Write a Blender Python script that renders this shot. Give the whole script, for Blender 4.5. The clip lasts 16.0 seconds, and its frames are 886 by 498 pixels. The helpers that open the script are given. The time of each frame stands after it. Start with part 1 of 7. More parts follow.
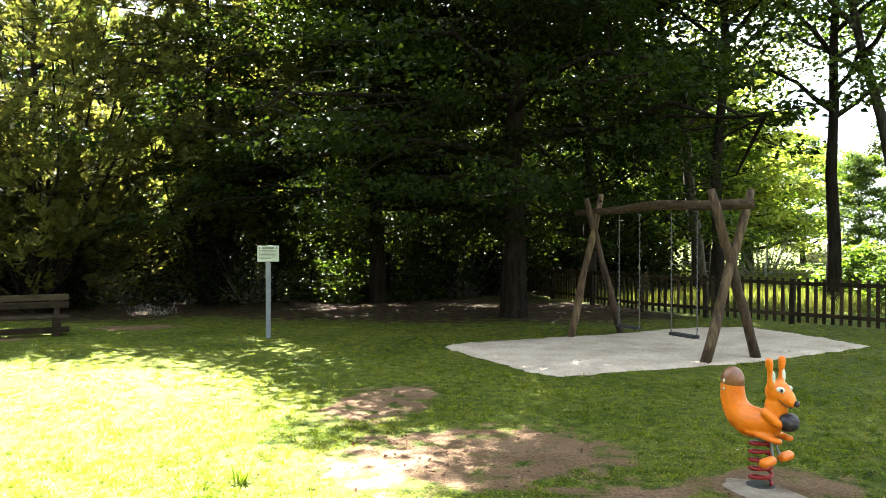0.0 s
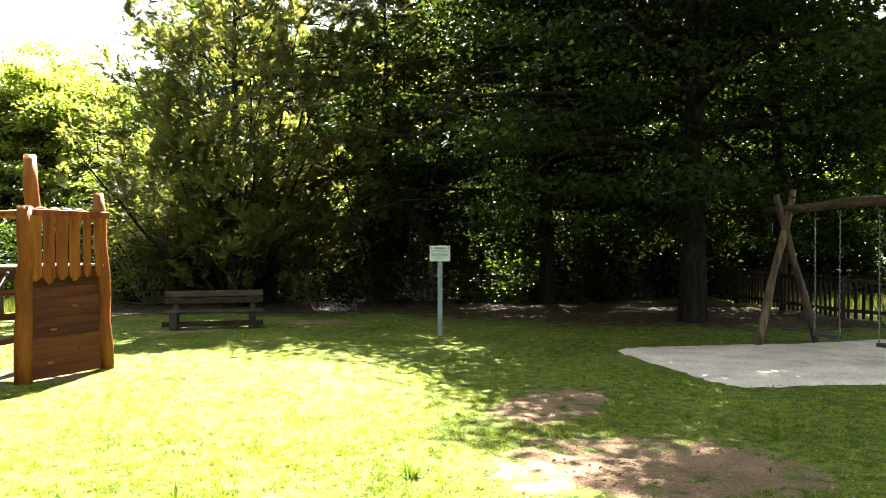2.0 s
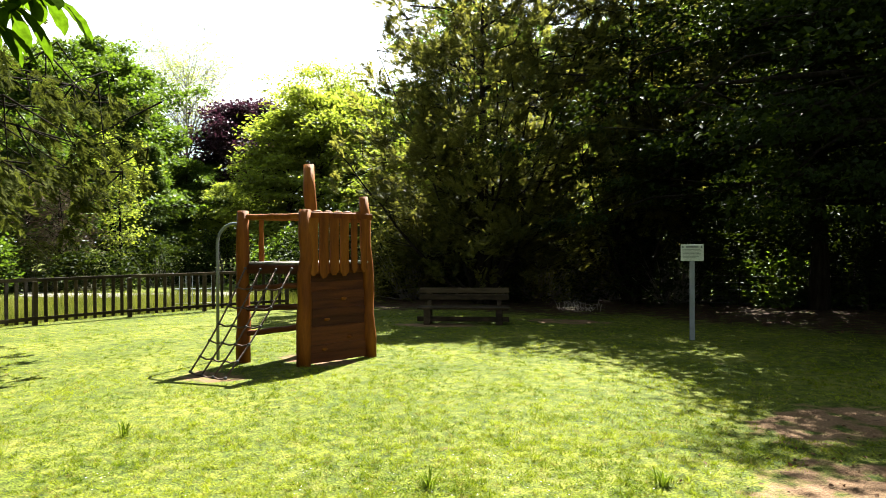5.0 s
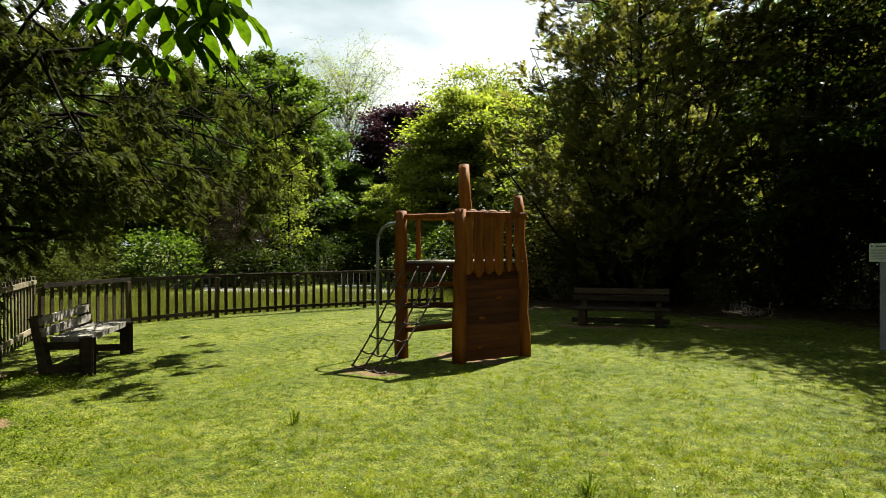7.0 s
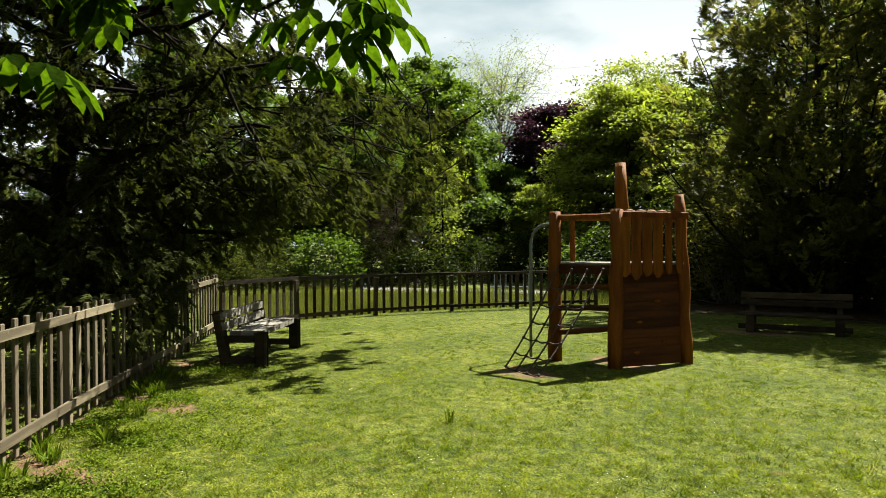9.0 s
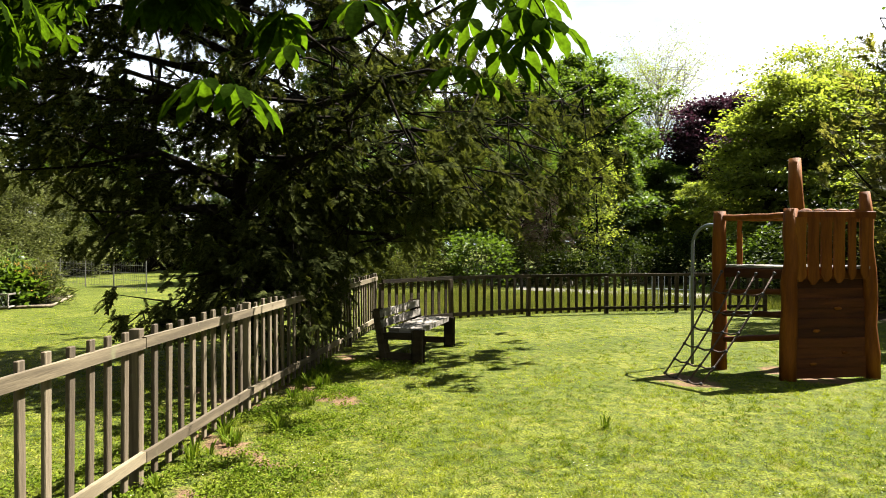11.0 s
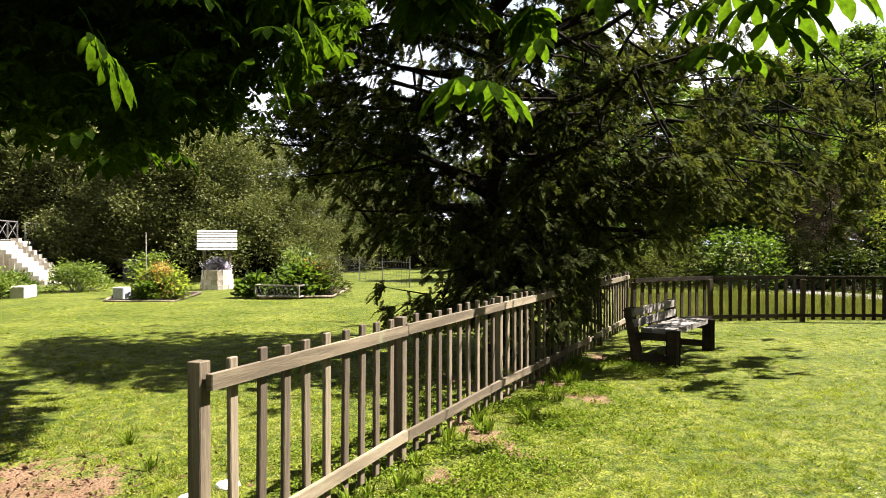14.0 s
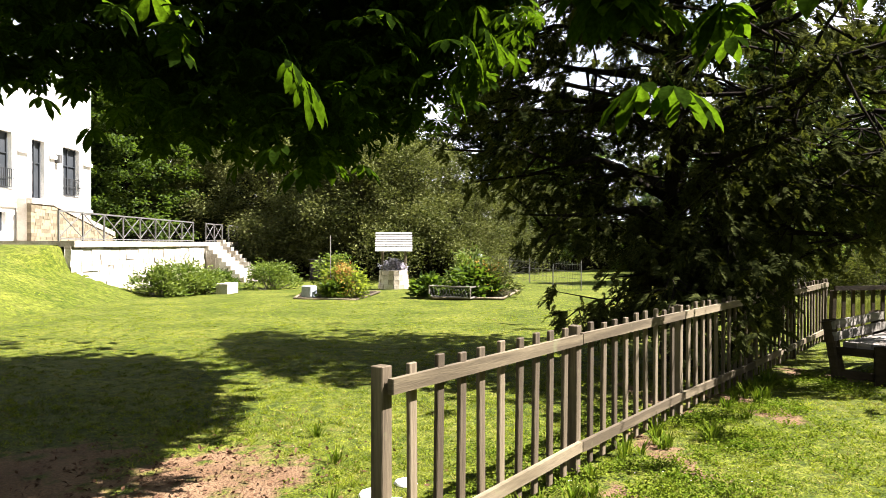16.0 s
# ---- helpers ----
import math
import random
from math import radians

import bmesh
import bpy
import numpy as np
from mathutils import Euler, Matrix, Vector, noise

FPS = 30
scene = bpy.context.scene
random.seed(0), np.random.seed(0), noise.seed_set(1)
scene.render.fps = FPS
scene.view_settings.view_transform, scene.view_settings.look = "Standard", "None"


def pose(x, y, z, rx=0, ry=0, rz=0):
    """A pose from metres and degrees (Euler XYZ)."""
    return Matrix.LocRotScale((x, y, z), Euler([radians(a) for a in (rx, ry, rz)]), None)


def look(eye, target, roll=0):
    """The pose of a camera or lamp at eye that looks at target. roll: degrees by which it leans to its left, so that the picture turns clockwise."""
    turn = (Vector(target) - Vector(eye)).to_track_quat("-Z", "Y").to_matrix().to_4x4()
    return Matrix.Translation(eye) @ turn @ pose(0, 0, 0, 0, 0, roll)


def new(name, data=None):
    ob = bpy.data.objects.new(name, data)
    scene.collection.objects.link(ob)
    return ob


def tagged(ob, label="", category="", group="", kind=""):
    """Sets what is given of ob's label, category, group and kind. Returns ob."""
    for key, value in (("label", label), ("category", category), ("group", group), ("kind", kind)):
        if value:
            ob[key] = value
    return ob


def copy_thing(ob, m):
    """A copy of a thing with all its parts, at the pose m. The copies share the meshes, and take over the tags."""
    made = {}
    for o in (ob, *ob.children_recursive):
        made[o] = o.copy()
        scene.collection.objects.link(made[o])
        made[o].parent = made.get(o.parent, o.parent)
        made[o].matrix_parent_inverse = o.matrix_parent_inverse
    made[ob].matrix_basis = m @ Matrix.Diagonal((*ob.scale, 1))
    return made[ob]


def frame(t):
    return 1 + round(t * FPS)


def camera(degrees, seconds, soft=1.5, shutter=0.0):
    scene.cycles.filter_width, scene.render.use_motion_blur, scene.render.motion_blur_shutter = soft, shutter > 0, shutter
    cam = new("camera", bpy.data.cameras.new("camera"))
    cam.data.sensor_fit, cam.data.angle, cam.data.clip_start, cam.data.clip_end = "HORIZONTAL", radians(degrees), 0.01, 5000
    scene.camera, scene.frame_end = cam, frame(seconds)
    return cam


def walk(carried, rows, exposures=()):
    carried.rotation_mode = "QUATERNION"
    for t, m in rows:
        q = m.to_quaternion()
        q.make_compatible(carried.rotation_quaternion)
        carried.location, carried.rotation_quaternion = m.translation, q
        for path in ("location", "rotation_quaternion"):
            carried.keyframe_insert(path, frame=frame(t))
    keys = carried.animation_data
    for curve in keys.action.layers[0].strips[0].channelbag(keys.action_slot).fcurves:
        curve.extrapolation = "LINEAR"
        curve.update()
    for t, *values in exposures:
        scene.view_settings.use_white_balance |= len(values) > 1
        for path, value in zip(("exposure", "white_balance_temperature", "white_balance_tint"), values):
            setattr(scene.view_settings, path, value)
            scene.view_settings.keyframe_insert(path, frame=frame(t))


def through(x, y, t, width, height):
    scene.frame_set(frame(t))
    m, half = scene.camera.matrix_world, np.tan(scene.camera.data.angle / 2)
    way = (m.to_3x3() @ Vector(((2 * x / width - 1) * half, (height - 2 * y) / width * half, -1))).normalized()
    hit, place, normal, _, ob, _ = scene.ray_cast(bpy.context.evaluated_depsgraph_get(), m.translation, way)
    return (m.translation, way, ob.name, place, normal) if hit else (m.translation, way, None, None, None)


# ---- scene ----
cam = camera(63.97, 16.0, soft=0.9)
# seconds, place in metres, turn to the left, tilt, lean in degrees
PATH = [
    (0.0, 0.071, -0.065, 1.515, 0.00, -0.49, 0.02),
    (0.5, 0.070, -0.047, 1.516, 3.60, -0.49, 0.02),
    (1.0, 0.072, -0.029, 1.515, 7.21, -0.48, 0.01),
    (1.5, 0.074, -0.016, 1.516, 10.39, -0.48, 0.01),
    (2.0, 0.076, -0.010, 1.517, 13.69, -0.48, 0.03),
    (2.5, 0.077, -0.002, 1.513, 16.89, -0.47, 0.04),
    (3.0, 0.077, 0.008, 1.508, 20.00, -0.45, 0.07),
    (3.5, 0.078, 0.015, 1.501, 23.38, -0.42, 0.10),
    (4.0, 0.069, 0.017, 1.501, 26.73, -0.41, 0.14),
    (6.5, 0.012, 0.015, 1.485, 42.43, -0.43, 0.20),
    (7.0, -0.013, 0.026, 1.489, 45.37, -0.42, 0.19),
    (7.5, -0.029, 0.028, 1.492, 48.29, -0.44, 0.17),
    (8.0, -0.037, 0.027, 1.496, 51.42, -0.43, 0.20),
    (8.5, -0.044, 0.028, 1.497, 54.56, -0.41, 0.23),
    (9.0, -0.047, 0.030, 1.502, 57.58, -0.36, 0.21),
    (11.5, -0.043, -0.009, 1.522, 72.97, -0.37, -0.00),
    (12.0, -0.048, -0.017, 1.520, 76.19, -0.36, -0.01),
    (12.5, -0.046, -0.011, 1.512, 79.46, -0.39, 0.00),
    (13.0, -0.050, -0.007, 1.503, 82.89, -0.38, -0.02),
    (13.5, -0.047, 0.006, 1.502, 86.35, -0.41, -0.04),
    (14.0, -0.048, 0.010, 1.492, 89.85, -0.44, -0.01),
    (14.5, -0.052, 0.003, 1.493, 93.12, -0.44, -0.03),
    (15.0, -0.064, 0.003, 1.500, 96.37, -0.42, -0.02),
    (15.5, -0.064, -0.007, 1.507, 99.87, -0.42, -0.10),
    (16.0, -0.062, -0.019, 1.533, 103.49, -0.39, -0.14)]
# seconds, stops, kelvin, tint
EXPOSURE = [(0.0, 4.95, 6000, 13), (1.0, 4.88, 6000, 13), (3.0, 4.4, 5950, 13), (4.0, 3.98, 6000, 12), (5.2, 3.2, 6250, 8), (6.5, 2.48, 6450, 5), (9.0, 2.28, 6400, 4), (11.5, 2.88, 6270, 14), (16.0, 2.89, 6130, 18)]
walk(cam, [(t, pose(x, y, z, 90 + p, r, w)) for t, x, y, z, w, p, r in PATH], EXPOSURE)

# ---- light ----
SUN_AZ, SUN_EL = 12.0, 53.0
world = bpy.data.worlds.new("sky")
scene.world = world
world.use_nodes = True
wn, wl = world.node_tree.nodes, world.node_tree.links
wn.clear()
sky = wn.new("ShaderNodeTexSky")
sky.sky_type, sky.sun_disc = "NISHITA", False
sky.sun_elevation, sky.sun_rotation = radians(SUN_EL), radians(-SUN_AZ)
coord = wn.new("ShaderNodeTexCoord")
cloud = wn.new("ShaderNodeTexNoise")
cloud.inputs["Scale"].default_value, cloud.inputs["Detail"].default_value = 2.6, 8
squash = wn.new("ShaderNodeMapping")
squash.inputs["Scale"].default_value = (1, 1, 2.6)
wl.new(coord.outputs["Generated"], squash.inputs["Vector"])
wl.new(squash.outputs[0], cloud.inputs["Vector"])
ramp = wn.new("ShaderNodeValToRGB")
ramp.color_ramp.elements[0].position, ramp.color_ramp.elements[1].position = 0.4, 0.52
ramp.color_ramp.elements[0].color = (0.08, 0.08, 0.08, 1)
wl.new(cloud.outputs["Fac"], ramp.inputs[0])
cloud_mix = wn.new("ShaderNodeMix")
cloud_mix.data_type = "RGBA"
cloud_mix.inputs["B"].default_value = (44.0, 44.2, 44.6, 1)
# haze thickens towards the horizon
split = wn.new("ShaderNodeSeparateXYZ")
wl.new(coord.outputs["Generated"], split.inputs[0])
haze = wn.new("ShaderNodeMapRange")
haze.inputs["From Min"].default_value, haze.inputs["From Max"].default_value = 0.0, 0.45
haze.inputs["To Min"].default_value, haze.inputs["To Max"].default_value = 1.9, 0.05
wl.new(split.outputs["Z"], haze.inputs["Value"])
cover = wn.new("ShaderNodeMath")
cover.operation, cover.use_clamp = "MULTIPLY", True
wl.new(ramp.outputs[0], cover.inputs[0])
wl.new(haze.outputs[0], cover.inputs[1])
wl.new(cover.outputs[0], cloud_mix.inputs["Factor"])
clear = wn.new("ShaderNodeMix")
clear.data_type = "RGBA"
clear.inputs["Factor"].default_value = 0.85
clear.inputs["B"].default_value = (26.5, 31.0, 33.0, 1)
wl.new(sky.outputs[0], clear.inputs["A"])
# the clear sky darkens towards the zenith
high = wn.new("ShaderNodeMapRange")
high.inputs["From Min"].default_value, high.inputs["From Max"].default_value = 0.3, 0.95
high.inputs["To Min"].default_value, high.inputs["To Max"].default_value = 1.0, 0.6
wl.new(split.outputs["Z"], high.inputs["Value"])
deep = wn.new("ShaderNodeVectorMath")
deep.operation = "SCALE"
wl.new(clear.outputs["Result"], deep.inputs[0])
wl.new(high.outputs[0], deep.inputs["Scale"])
wl.new(deep.outputs[0], cloud_mix.inputs["A"])
back = wn.new("ShaderNodeBackground")
back.inputs["Strength"].default_value = 0.0054
wl.new(cloud_mix.outputs["Result"], back.inputs["Color"])
wout = wn.new("ShaderNodeOutputWorld")
wl.new(back.outputs[0], wout.inputs["Surface"])

sun_data = bpy.data.lights.new("sun", "SUN")
sun_data.energy, sun_data.angle, sun_data.color = 5.0, radians(0.55), (1.0, 0.945, 0.83)
sun = new("sun", sun_data)
SUN_DIR = Vector((-math.sin(radians(SUN_AZ)) * math.cos(radians(SUN_EL)), math.cos(radians(SUN_AZ)) * math.cos(radians(SUN_EL)), math.sin(radians(SUN_EL))))
sun.matrix_world = look(SUN_DIR * 80, (0, 0, 0))


# ---- materials ----
def material(name, colours, rough=0.8, metal=0.0, scale=6.0, stretch=(1, 1, 1), bump=0.3, fine=60.0, spec=0.3, island=0.0, per_object=0.0, wear=None):
    """Noise between colours at one scale, finer grain over it, relief from both."""
    m = bpy.data.materials.new(name)
    m.use_nodes = True
    n, l = m.node_tree.nodes, m.node_tree.links
    b = n["Principled BSDF"]
    b.inputs["Roughness"].default_value, b.inputs["Metallic"].default_value = rough, metal
    b.inputs["Specular IOR Level"].default_value = spec
    tc, mp = n.new("ShaderNodeTexCoord"), n.new("ShaderNodeMapping")
    mp.inputs["Scale"].default_value = stretch
    l.new(tc.outputs["Object"], mp.inputs["Vector"])
    big, small = n.new("ShaderNodeTexNoise"), n.new("ShaderNodeTexNoise")
    big.inputs["Scale"].default_value, big.inputs["Detail"].default_value = scale, 6
    small.inputs["Scale"].default_value, small.inputs["Detail"].default_value = fine, 4
    l.new(mp.outputs[0], big.inputs["Vector"])
    l.new(mp.outputs[0], small.inputs["Vector"])
    r = n.new("ShaderNodeValToRGB")
    e = r.color_ramp.elements
    while len(e) < len(colours):
        e.new(0.5)
    for i, c in enumerate(colours):
        e[i].position, e[i].color = 0.3 + 0.4 * i / max(1, len(colours) - 1), (*c, 1)
    value = big.outputs["Fac"]
    for kind, amount in (("island", island), ("object", per_object)):
        if amount:
            src = n.new("ShaderNodeNewGeometry").outputs["Random Per Island"] if kind == "island" else n.new("ShaderNodeObjectInfo").outputs["Random"]
            ma = n.new("ShaderNodeMath")
            ma.operation = "MULTIPLY_ADD"
            ma.inputs[1].default_value = amount
            l.new(src, ma.inputs[0])
            sb = n.new("ShaderNodeMath")
            sb.operation = "SUBTRACT"
            sb.inputs[1].default_value = amount / 2
            l.new(value, sb.inputs[0])
            l.new(sb.outputs[0], ma.inputs[2])
            value = ma.outputs[0]
    l.new(value, r.inputs[0])
    mx = n.new("ShaderNodeMix")
    mx.data_type, mx.blend_type = "RGBA", "MULTIPLY"
    mx.inputs["Factor"].default_value = 0.45
    l.new(r.outputs[0], mx.inputs["A"])
    gr = n.new("ShaderNodeValToRGB")
    gr.color_ramp.elements[0].position, gr.color_ramp.elements[1].position = 0.3, 0.62
    gr.color_ramp.elements[0].color = (0.45, 0.45, 0.45, 1)
    l.new(small.outputs["Fac"], gr.inputs[0])
    l.new(gr.outputs[0], mx.inputs["B"])
    colour = mx.outputs["Result"]
    if wear:
        wn_, wr = n.new("ShaderNodeTexNoise"), n.new("ShaderNodeValToRGB")
        wn_.inputs["Scale"].default_value, wn_.inputs["Detail"].default_value = wear[1], 8
        l.new(tc.outputs["Object"], wn_.inputs["Vector"])
        wr.color_ramp.elements[0].position, wr.color_ramp.elements[1].position = wear[2], wear[2] + 0.12
        l.new(wn_.outputs["Fac"], wr.inputs[0])
        w2 = n.new("ShaderNodeMix")
        w2.data_type = "RGBA"
        w2.inputs["B"].default_value = (*wear[0], 1)
        l.new(wr.outputs[0], w2.inputs["Factor"])
        l.new(colour, w2.inputs["A"])
        colour = w2.outputs["Result"]
    l.new(colour, b.inputs["Base Color"])
    if bump:
        ad = n.new("ShaderNodeMath")
        ad.operation = "ADD"
        l.new(big.outputs["Fac"], ad.inputs[0])
        l.new(small.outputs["Fac"], ad.inputs[1])
        bp = n.new("ShaderNodeBump")
        bp.inputs["Strength"].default_value, bp.inputs["Distance"].default_value = bump, 0.02
        l.new(ad.outputs[0], bp.inputs["Height"])
        l.new(bp.outputs[0], b.inputs["Normal"])
    return m


def leaf_material(name, dark, light, through=0.4, scale=0.5, rough=0.5, glow=None, spec=0.12, vary=1.2, tufts=0.0):
    """Leaves: colour varies leaf by leaf and over the crown; light passes through them."""
    m = bpy.data.materials.new(name)
    m.use_nodes = True
    n, l = m.node_tree.nodes, m.node_tree.links
    b, out = n["Principled BSDF"], n["Material Output"]
    b.inputs["Roughness"].default_value, b.inputs["Specular IOR Level"].default_value = rough, spec
    geo, tc, no = n.new("ShaderNodeNewGeometry"), n.new("ShaderNodeTexCoord"), n.new("ShaderNodeTexNoise")
    no.inputs["Scale"].default_value, no.inputs["Detail"].default_value = scale, 3
    l.new(tc.outputs["Object"], no.inputs["Vector"])
    av = n.new("ShaderNodeMath")
    av.operation = "MULTIPLY_ADD"
    av.inputs[1].default_value = 0.55
    sb = n.new("ShaderNodeMath")
    sb.operation = "MULTIPLY_ADD"
    sb.inputs[1].default_value, sb.inputs[2].default_value = vary, 0.22 - vary / 2
    l.new(no.outputs["Fac"], sb.inputs[0])
    l.new(geo.outputs["Random Per Island"], av.inputs[0])
    base = sb.outputs[0]
    if tufts:
        fine, ad = n.new("ShaderNodeTexNoise"), n.new("ShaderNodeMath")
        fine.inputs["Scale"].default_value, fine.inputs["Detail"].default_value = 9.0, 3
        l.new(tc.outputs["Object"], fine.inputs["Vector"])
        ad.operation = "MULTIPLY_ADD"
        ad.inputs[1].default_value = tufts
        lift = n.new("ShaderNodeMath")
        lift.operation = "SUBTRACT"
        lift.inputs[1].default_value = tufts / 2
        l.new(base, lift.inputs[0])
        l.new(fine.outputs["Fac"], ad.inputs[0])
        l.new(lift.outputs[0], ad.inputs[2])
        base = ad.outputs[0]
    l.new(base, av.inputs[2])
    mx = n.new("ShaderNodeMix")
    mx.data_type = "RGBA"
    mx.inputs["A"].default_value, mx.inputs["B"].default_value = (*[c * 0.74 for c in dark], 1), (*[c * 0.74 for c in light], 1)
    l.new(av.outputs[0], mx.inputs["Factor"])
    vein, dim, blot = n.new("ShaderNodeTexNoise"), n.new("ShaderNodeMapRange"), n.new("ShaderNodeMix")
    vein.inputs["Scale"].default_value, vein.inputs["Detail"].default_value = 55.0, 3
    l.new(tc.outputs["Object"], vein.inputs["Vector"])
    dim.inputs["From Min"].default_value, dim.inputs["From Max"].default_value = 0.3, 0.7
    dim.inputs["To Min"].default_value, dim.inputs["To Max"].default_value = 0.6, 1.25
    l.new(vein.outputs["Fac"], dim.inputs["Value"])
    blot.data_type, blot.blend_type = "RGBA", "MULTIPLY"
    blot.inputs["Factor"].default_value = 1.0
    l.new(mx.outputs["Result"], blot.inputs["A"])
    l.new(dim.outputs[0], blot.inputs["B"])
    l.new(blot.outputs["Result"], b.inputs["Base Color"])
    tr = n.new("ShaderNodeBsdfTranslucent")
    tint = n.new("ShaderNodeMix")
    tint.data_type, tint.blend_type = "RGBA", "MULTIPLY"
    tint.inputs["Factor"].default_value = 1.0
    tint.inputs["B"].default_value = (*(glow or (2.3, 2.3, 0.7)), 1)
    l.new(blot.outputs["Result"], tint.inputs["A"])
    l.new(tint.outputs["Result"], tr.inputs["Color"])
    ms = n.new("ShaderNodeMixShader")
    ms.inputs[0].default_value = through
    l.new(b.outputs[0], ms.inputs[1])
    l.new(tr.outputs[0], ms.inputs[2])
    l.new(ms.outputs[0], out.inputs["Surface"])
    return m


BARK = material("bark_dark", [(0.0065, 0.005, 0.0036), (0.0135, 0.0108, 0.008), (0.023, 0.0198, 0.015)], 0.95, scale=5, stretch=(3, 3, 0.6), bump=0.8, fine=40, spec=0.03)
BARK_BROWN = material("bark_weathered", [(0.014, 0.011, 0.008), (0.028, 0.023, 0.018), (0.06, 0.052, 0.042)], 0.9, scale=5, stretch=(3, 3, 0.6), bump=0.7, fine=40, spec=0.1)
BARK_GREY = material("bark_grey", [(0.0666, 0.0592, 0.0481), (0.1258, 0.1147, 0.0962), (0.1776, 0.1628, 0.1332)], 0.9, scale=4, stretch=(3, 3, 0.7), bump=0.7, fine=40)
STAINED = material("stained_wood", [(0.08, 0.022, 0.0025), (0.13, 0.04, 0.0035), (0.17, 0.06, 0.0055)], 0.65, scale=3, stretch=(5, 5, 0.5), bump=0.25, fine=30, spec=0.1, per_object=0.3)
# same stain as the posts, with the shade below the deck put into it
STAINED_X = material("shaded_stained_planks", [(0.029, 0.0072, 0.0018), (0.05, 0.0128, 0.0026), (0.074, 0.021, 0.004)], 0.65, scale=3, stretch=(0.6, 0.6, 6), bump=0.25, fine=30, spec=0.15, per_object=0.5)
WEATHERED = material("weathered_wood", [(0.042, 0.03, 0.016), (0.086, 0.065, 0.038), (0.138, 0.108, 0.067)], 0.8, scale=3, stretch=(7, 7, 0.5), bump=0.25, fine=28, per_object=0.45, wear=((0.1, 0.12, 0.05), 5.0, 0.62))
WEATHERED_X = material("weathered_rail", [(0.054, 0.04, 0.021), (0.098, 0.076, 0.043), (0.145, 0.116, 0.07)], 0.8, scale=3, stretch=(0.5, 0.5, 7), bump=0.15, fine=28, per_object=0.4, wear=((0.12, 0.13, 0.06), 4.0, 0.64))
GREY_BOARD = material("silvered_boards", [(0.085, 0.074, 0.06), (0.15, 0.133, 0.11), (0.21, 0.19, 0.16)], 0.8, scale=3, stretch=(1, 1, 6), bump=0.4, fine=26, per_object=0.4)
# old bench wood; on two picket fences it carries their shade as colour
DARK_WOOD = material("old_and_shaded_wood", [(0.0133, 0.0096, 0.0055), (0.0266, 0.019, 0.01), (0.0444, 0.033, 0.018)], 0.85, scale=4, stretch=(1, 1, 3), bump=0.4, fine=30, per_object=0.4, spec=0.1)
LOG = material("debarked_log", [(0.022, 0.012, 0.006), (0.062, 0.037, 0.018), (0.125, 0.083, 0.042)], 0.8, scale=3, stretch=(7, 7, 0.5), bump=0.8, fine=30, per_object=0.3)
LOG_X = material("debarked_beam", [(0.028, 0.017, 0.01), (0.055, 0.036, 0.022), (0.095, 0.067, 0.045)], 0.85, scale=3, stretch=(6, 0.7, 6), bump=0.6, fine=30, spec=0.1)
STEEL = material("galvanised_steel", [(0.1, 0.115, 0.125), (0.15, 0.165, 0.18)], 0.5, 0.3, scale=8, bump=0.05, fine=80, spec=0.5)
IRON = material("grey_painted_iron", [(0.07, 0.068, 0.062), (0.12, 0.115, 0.105)], 0.6, 0.1, scale=6, bump=0.05)
DARK_IRON = material("black_painted_iron", [(0.018, 0.018, 0.018), (0.035, 0.035, 0.034)], 0.6, 0.1, scale=6, bump=0.05)
SIGN = material("sign_enamel", [(0.341, 0.385, 0.308), (0.396, 0.429, 0.363)], 0.4, scale=5, bump=0.02)
INK = material("sign_ink", [(0.05, 0.07, 0.06), (0.09, 0.1, 0.09)], 0.5, bump=0)
ORANGE = material("orange_plastic", [(0.56, 0.125, 0.003), (0.64, 0.165, 0.005)], 0.3, scale=4, bump=0.02, fine=90, spec=0.3, wear=((0.62, 0.24, 0.04), 7.0, 0.68))
RUST = material("brown_tail_paint", [(0.1184, 0.0444, 0.0185), (0.1924, 0.074, 0.0296)], 0.35, scale=9, bump=0.05, spec=0.5)
BLACK = material("black_plastic", [(0.012, 0.009, 0.012), (0.034, 0.024, 0.03)], 0.45, scale=12, bump=0.5, fine=30, spec=0.3)
WHITE = material("white_paint", [(0.518, 0.5032, 0.4588), (0.6068, 0.592, 0.555)], 0.5, scale=5, bump=0.05)
PAD = material("worn_concrete", [(0.1, 0.075, 0.052), (0.17, 0.13, 0.095), (0.24, 0.2, 0.155)], 0.95, scale=3, bump=0.4, fine=30)
RED = material("red_spring_paint", [(0.17, 0.008, 0.008), (0.25, 0.013, 0.012)], 0.4, scale=8, bump=0.1, spec=0.25)
ROPE = material("dark_rope", [(0.037, 0.0222, 0.0163), (0.074, 0.0444, 0.0296)], 0.9, scale=30, bump=0.5)
CHAIN = material("swing_chain", [(0.07, 0.068, 0.065), (0.12, 0.118, 0.112)], 0.6, 0.3, scale=40, bump=0.2)
RUBBER = material("black_rubber", [(0.02, 0.02, 0.02), (0.04, 0.04, 0.04)], 0.8, scale=12)
SAND = material("pale_gravel", [(0.27, 0.212, 0.16), (0.36, 0.29, 0.22), (0.44, 0.36, 0.28)], 0.95, scale=2.0, bump=0.4, fine=24)
PEBBLE = material("loose_pebbles", [(0.3, 0.24, 0.185), (0.37, 0.3, 0.235), (0.46, 0.38, 0.305)], 0.9, scale=2.0, bump=0.2, island=0.6)
LIMESTONE = material("pale_limestone", [(0.26, 0.225, 0.175), (0.35, 0.315, 0.26), (0.42, 0.39, 0.335)], 0.9, scale=3, bump=0.5, fine=24, per_object=0.6)
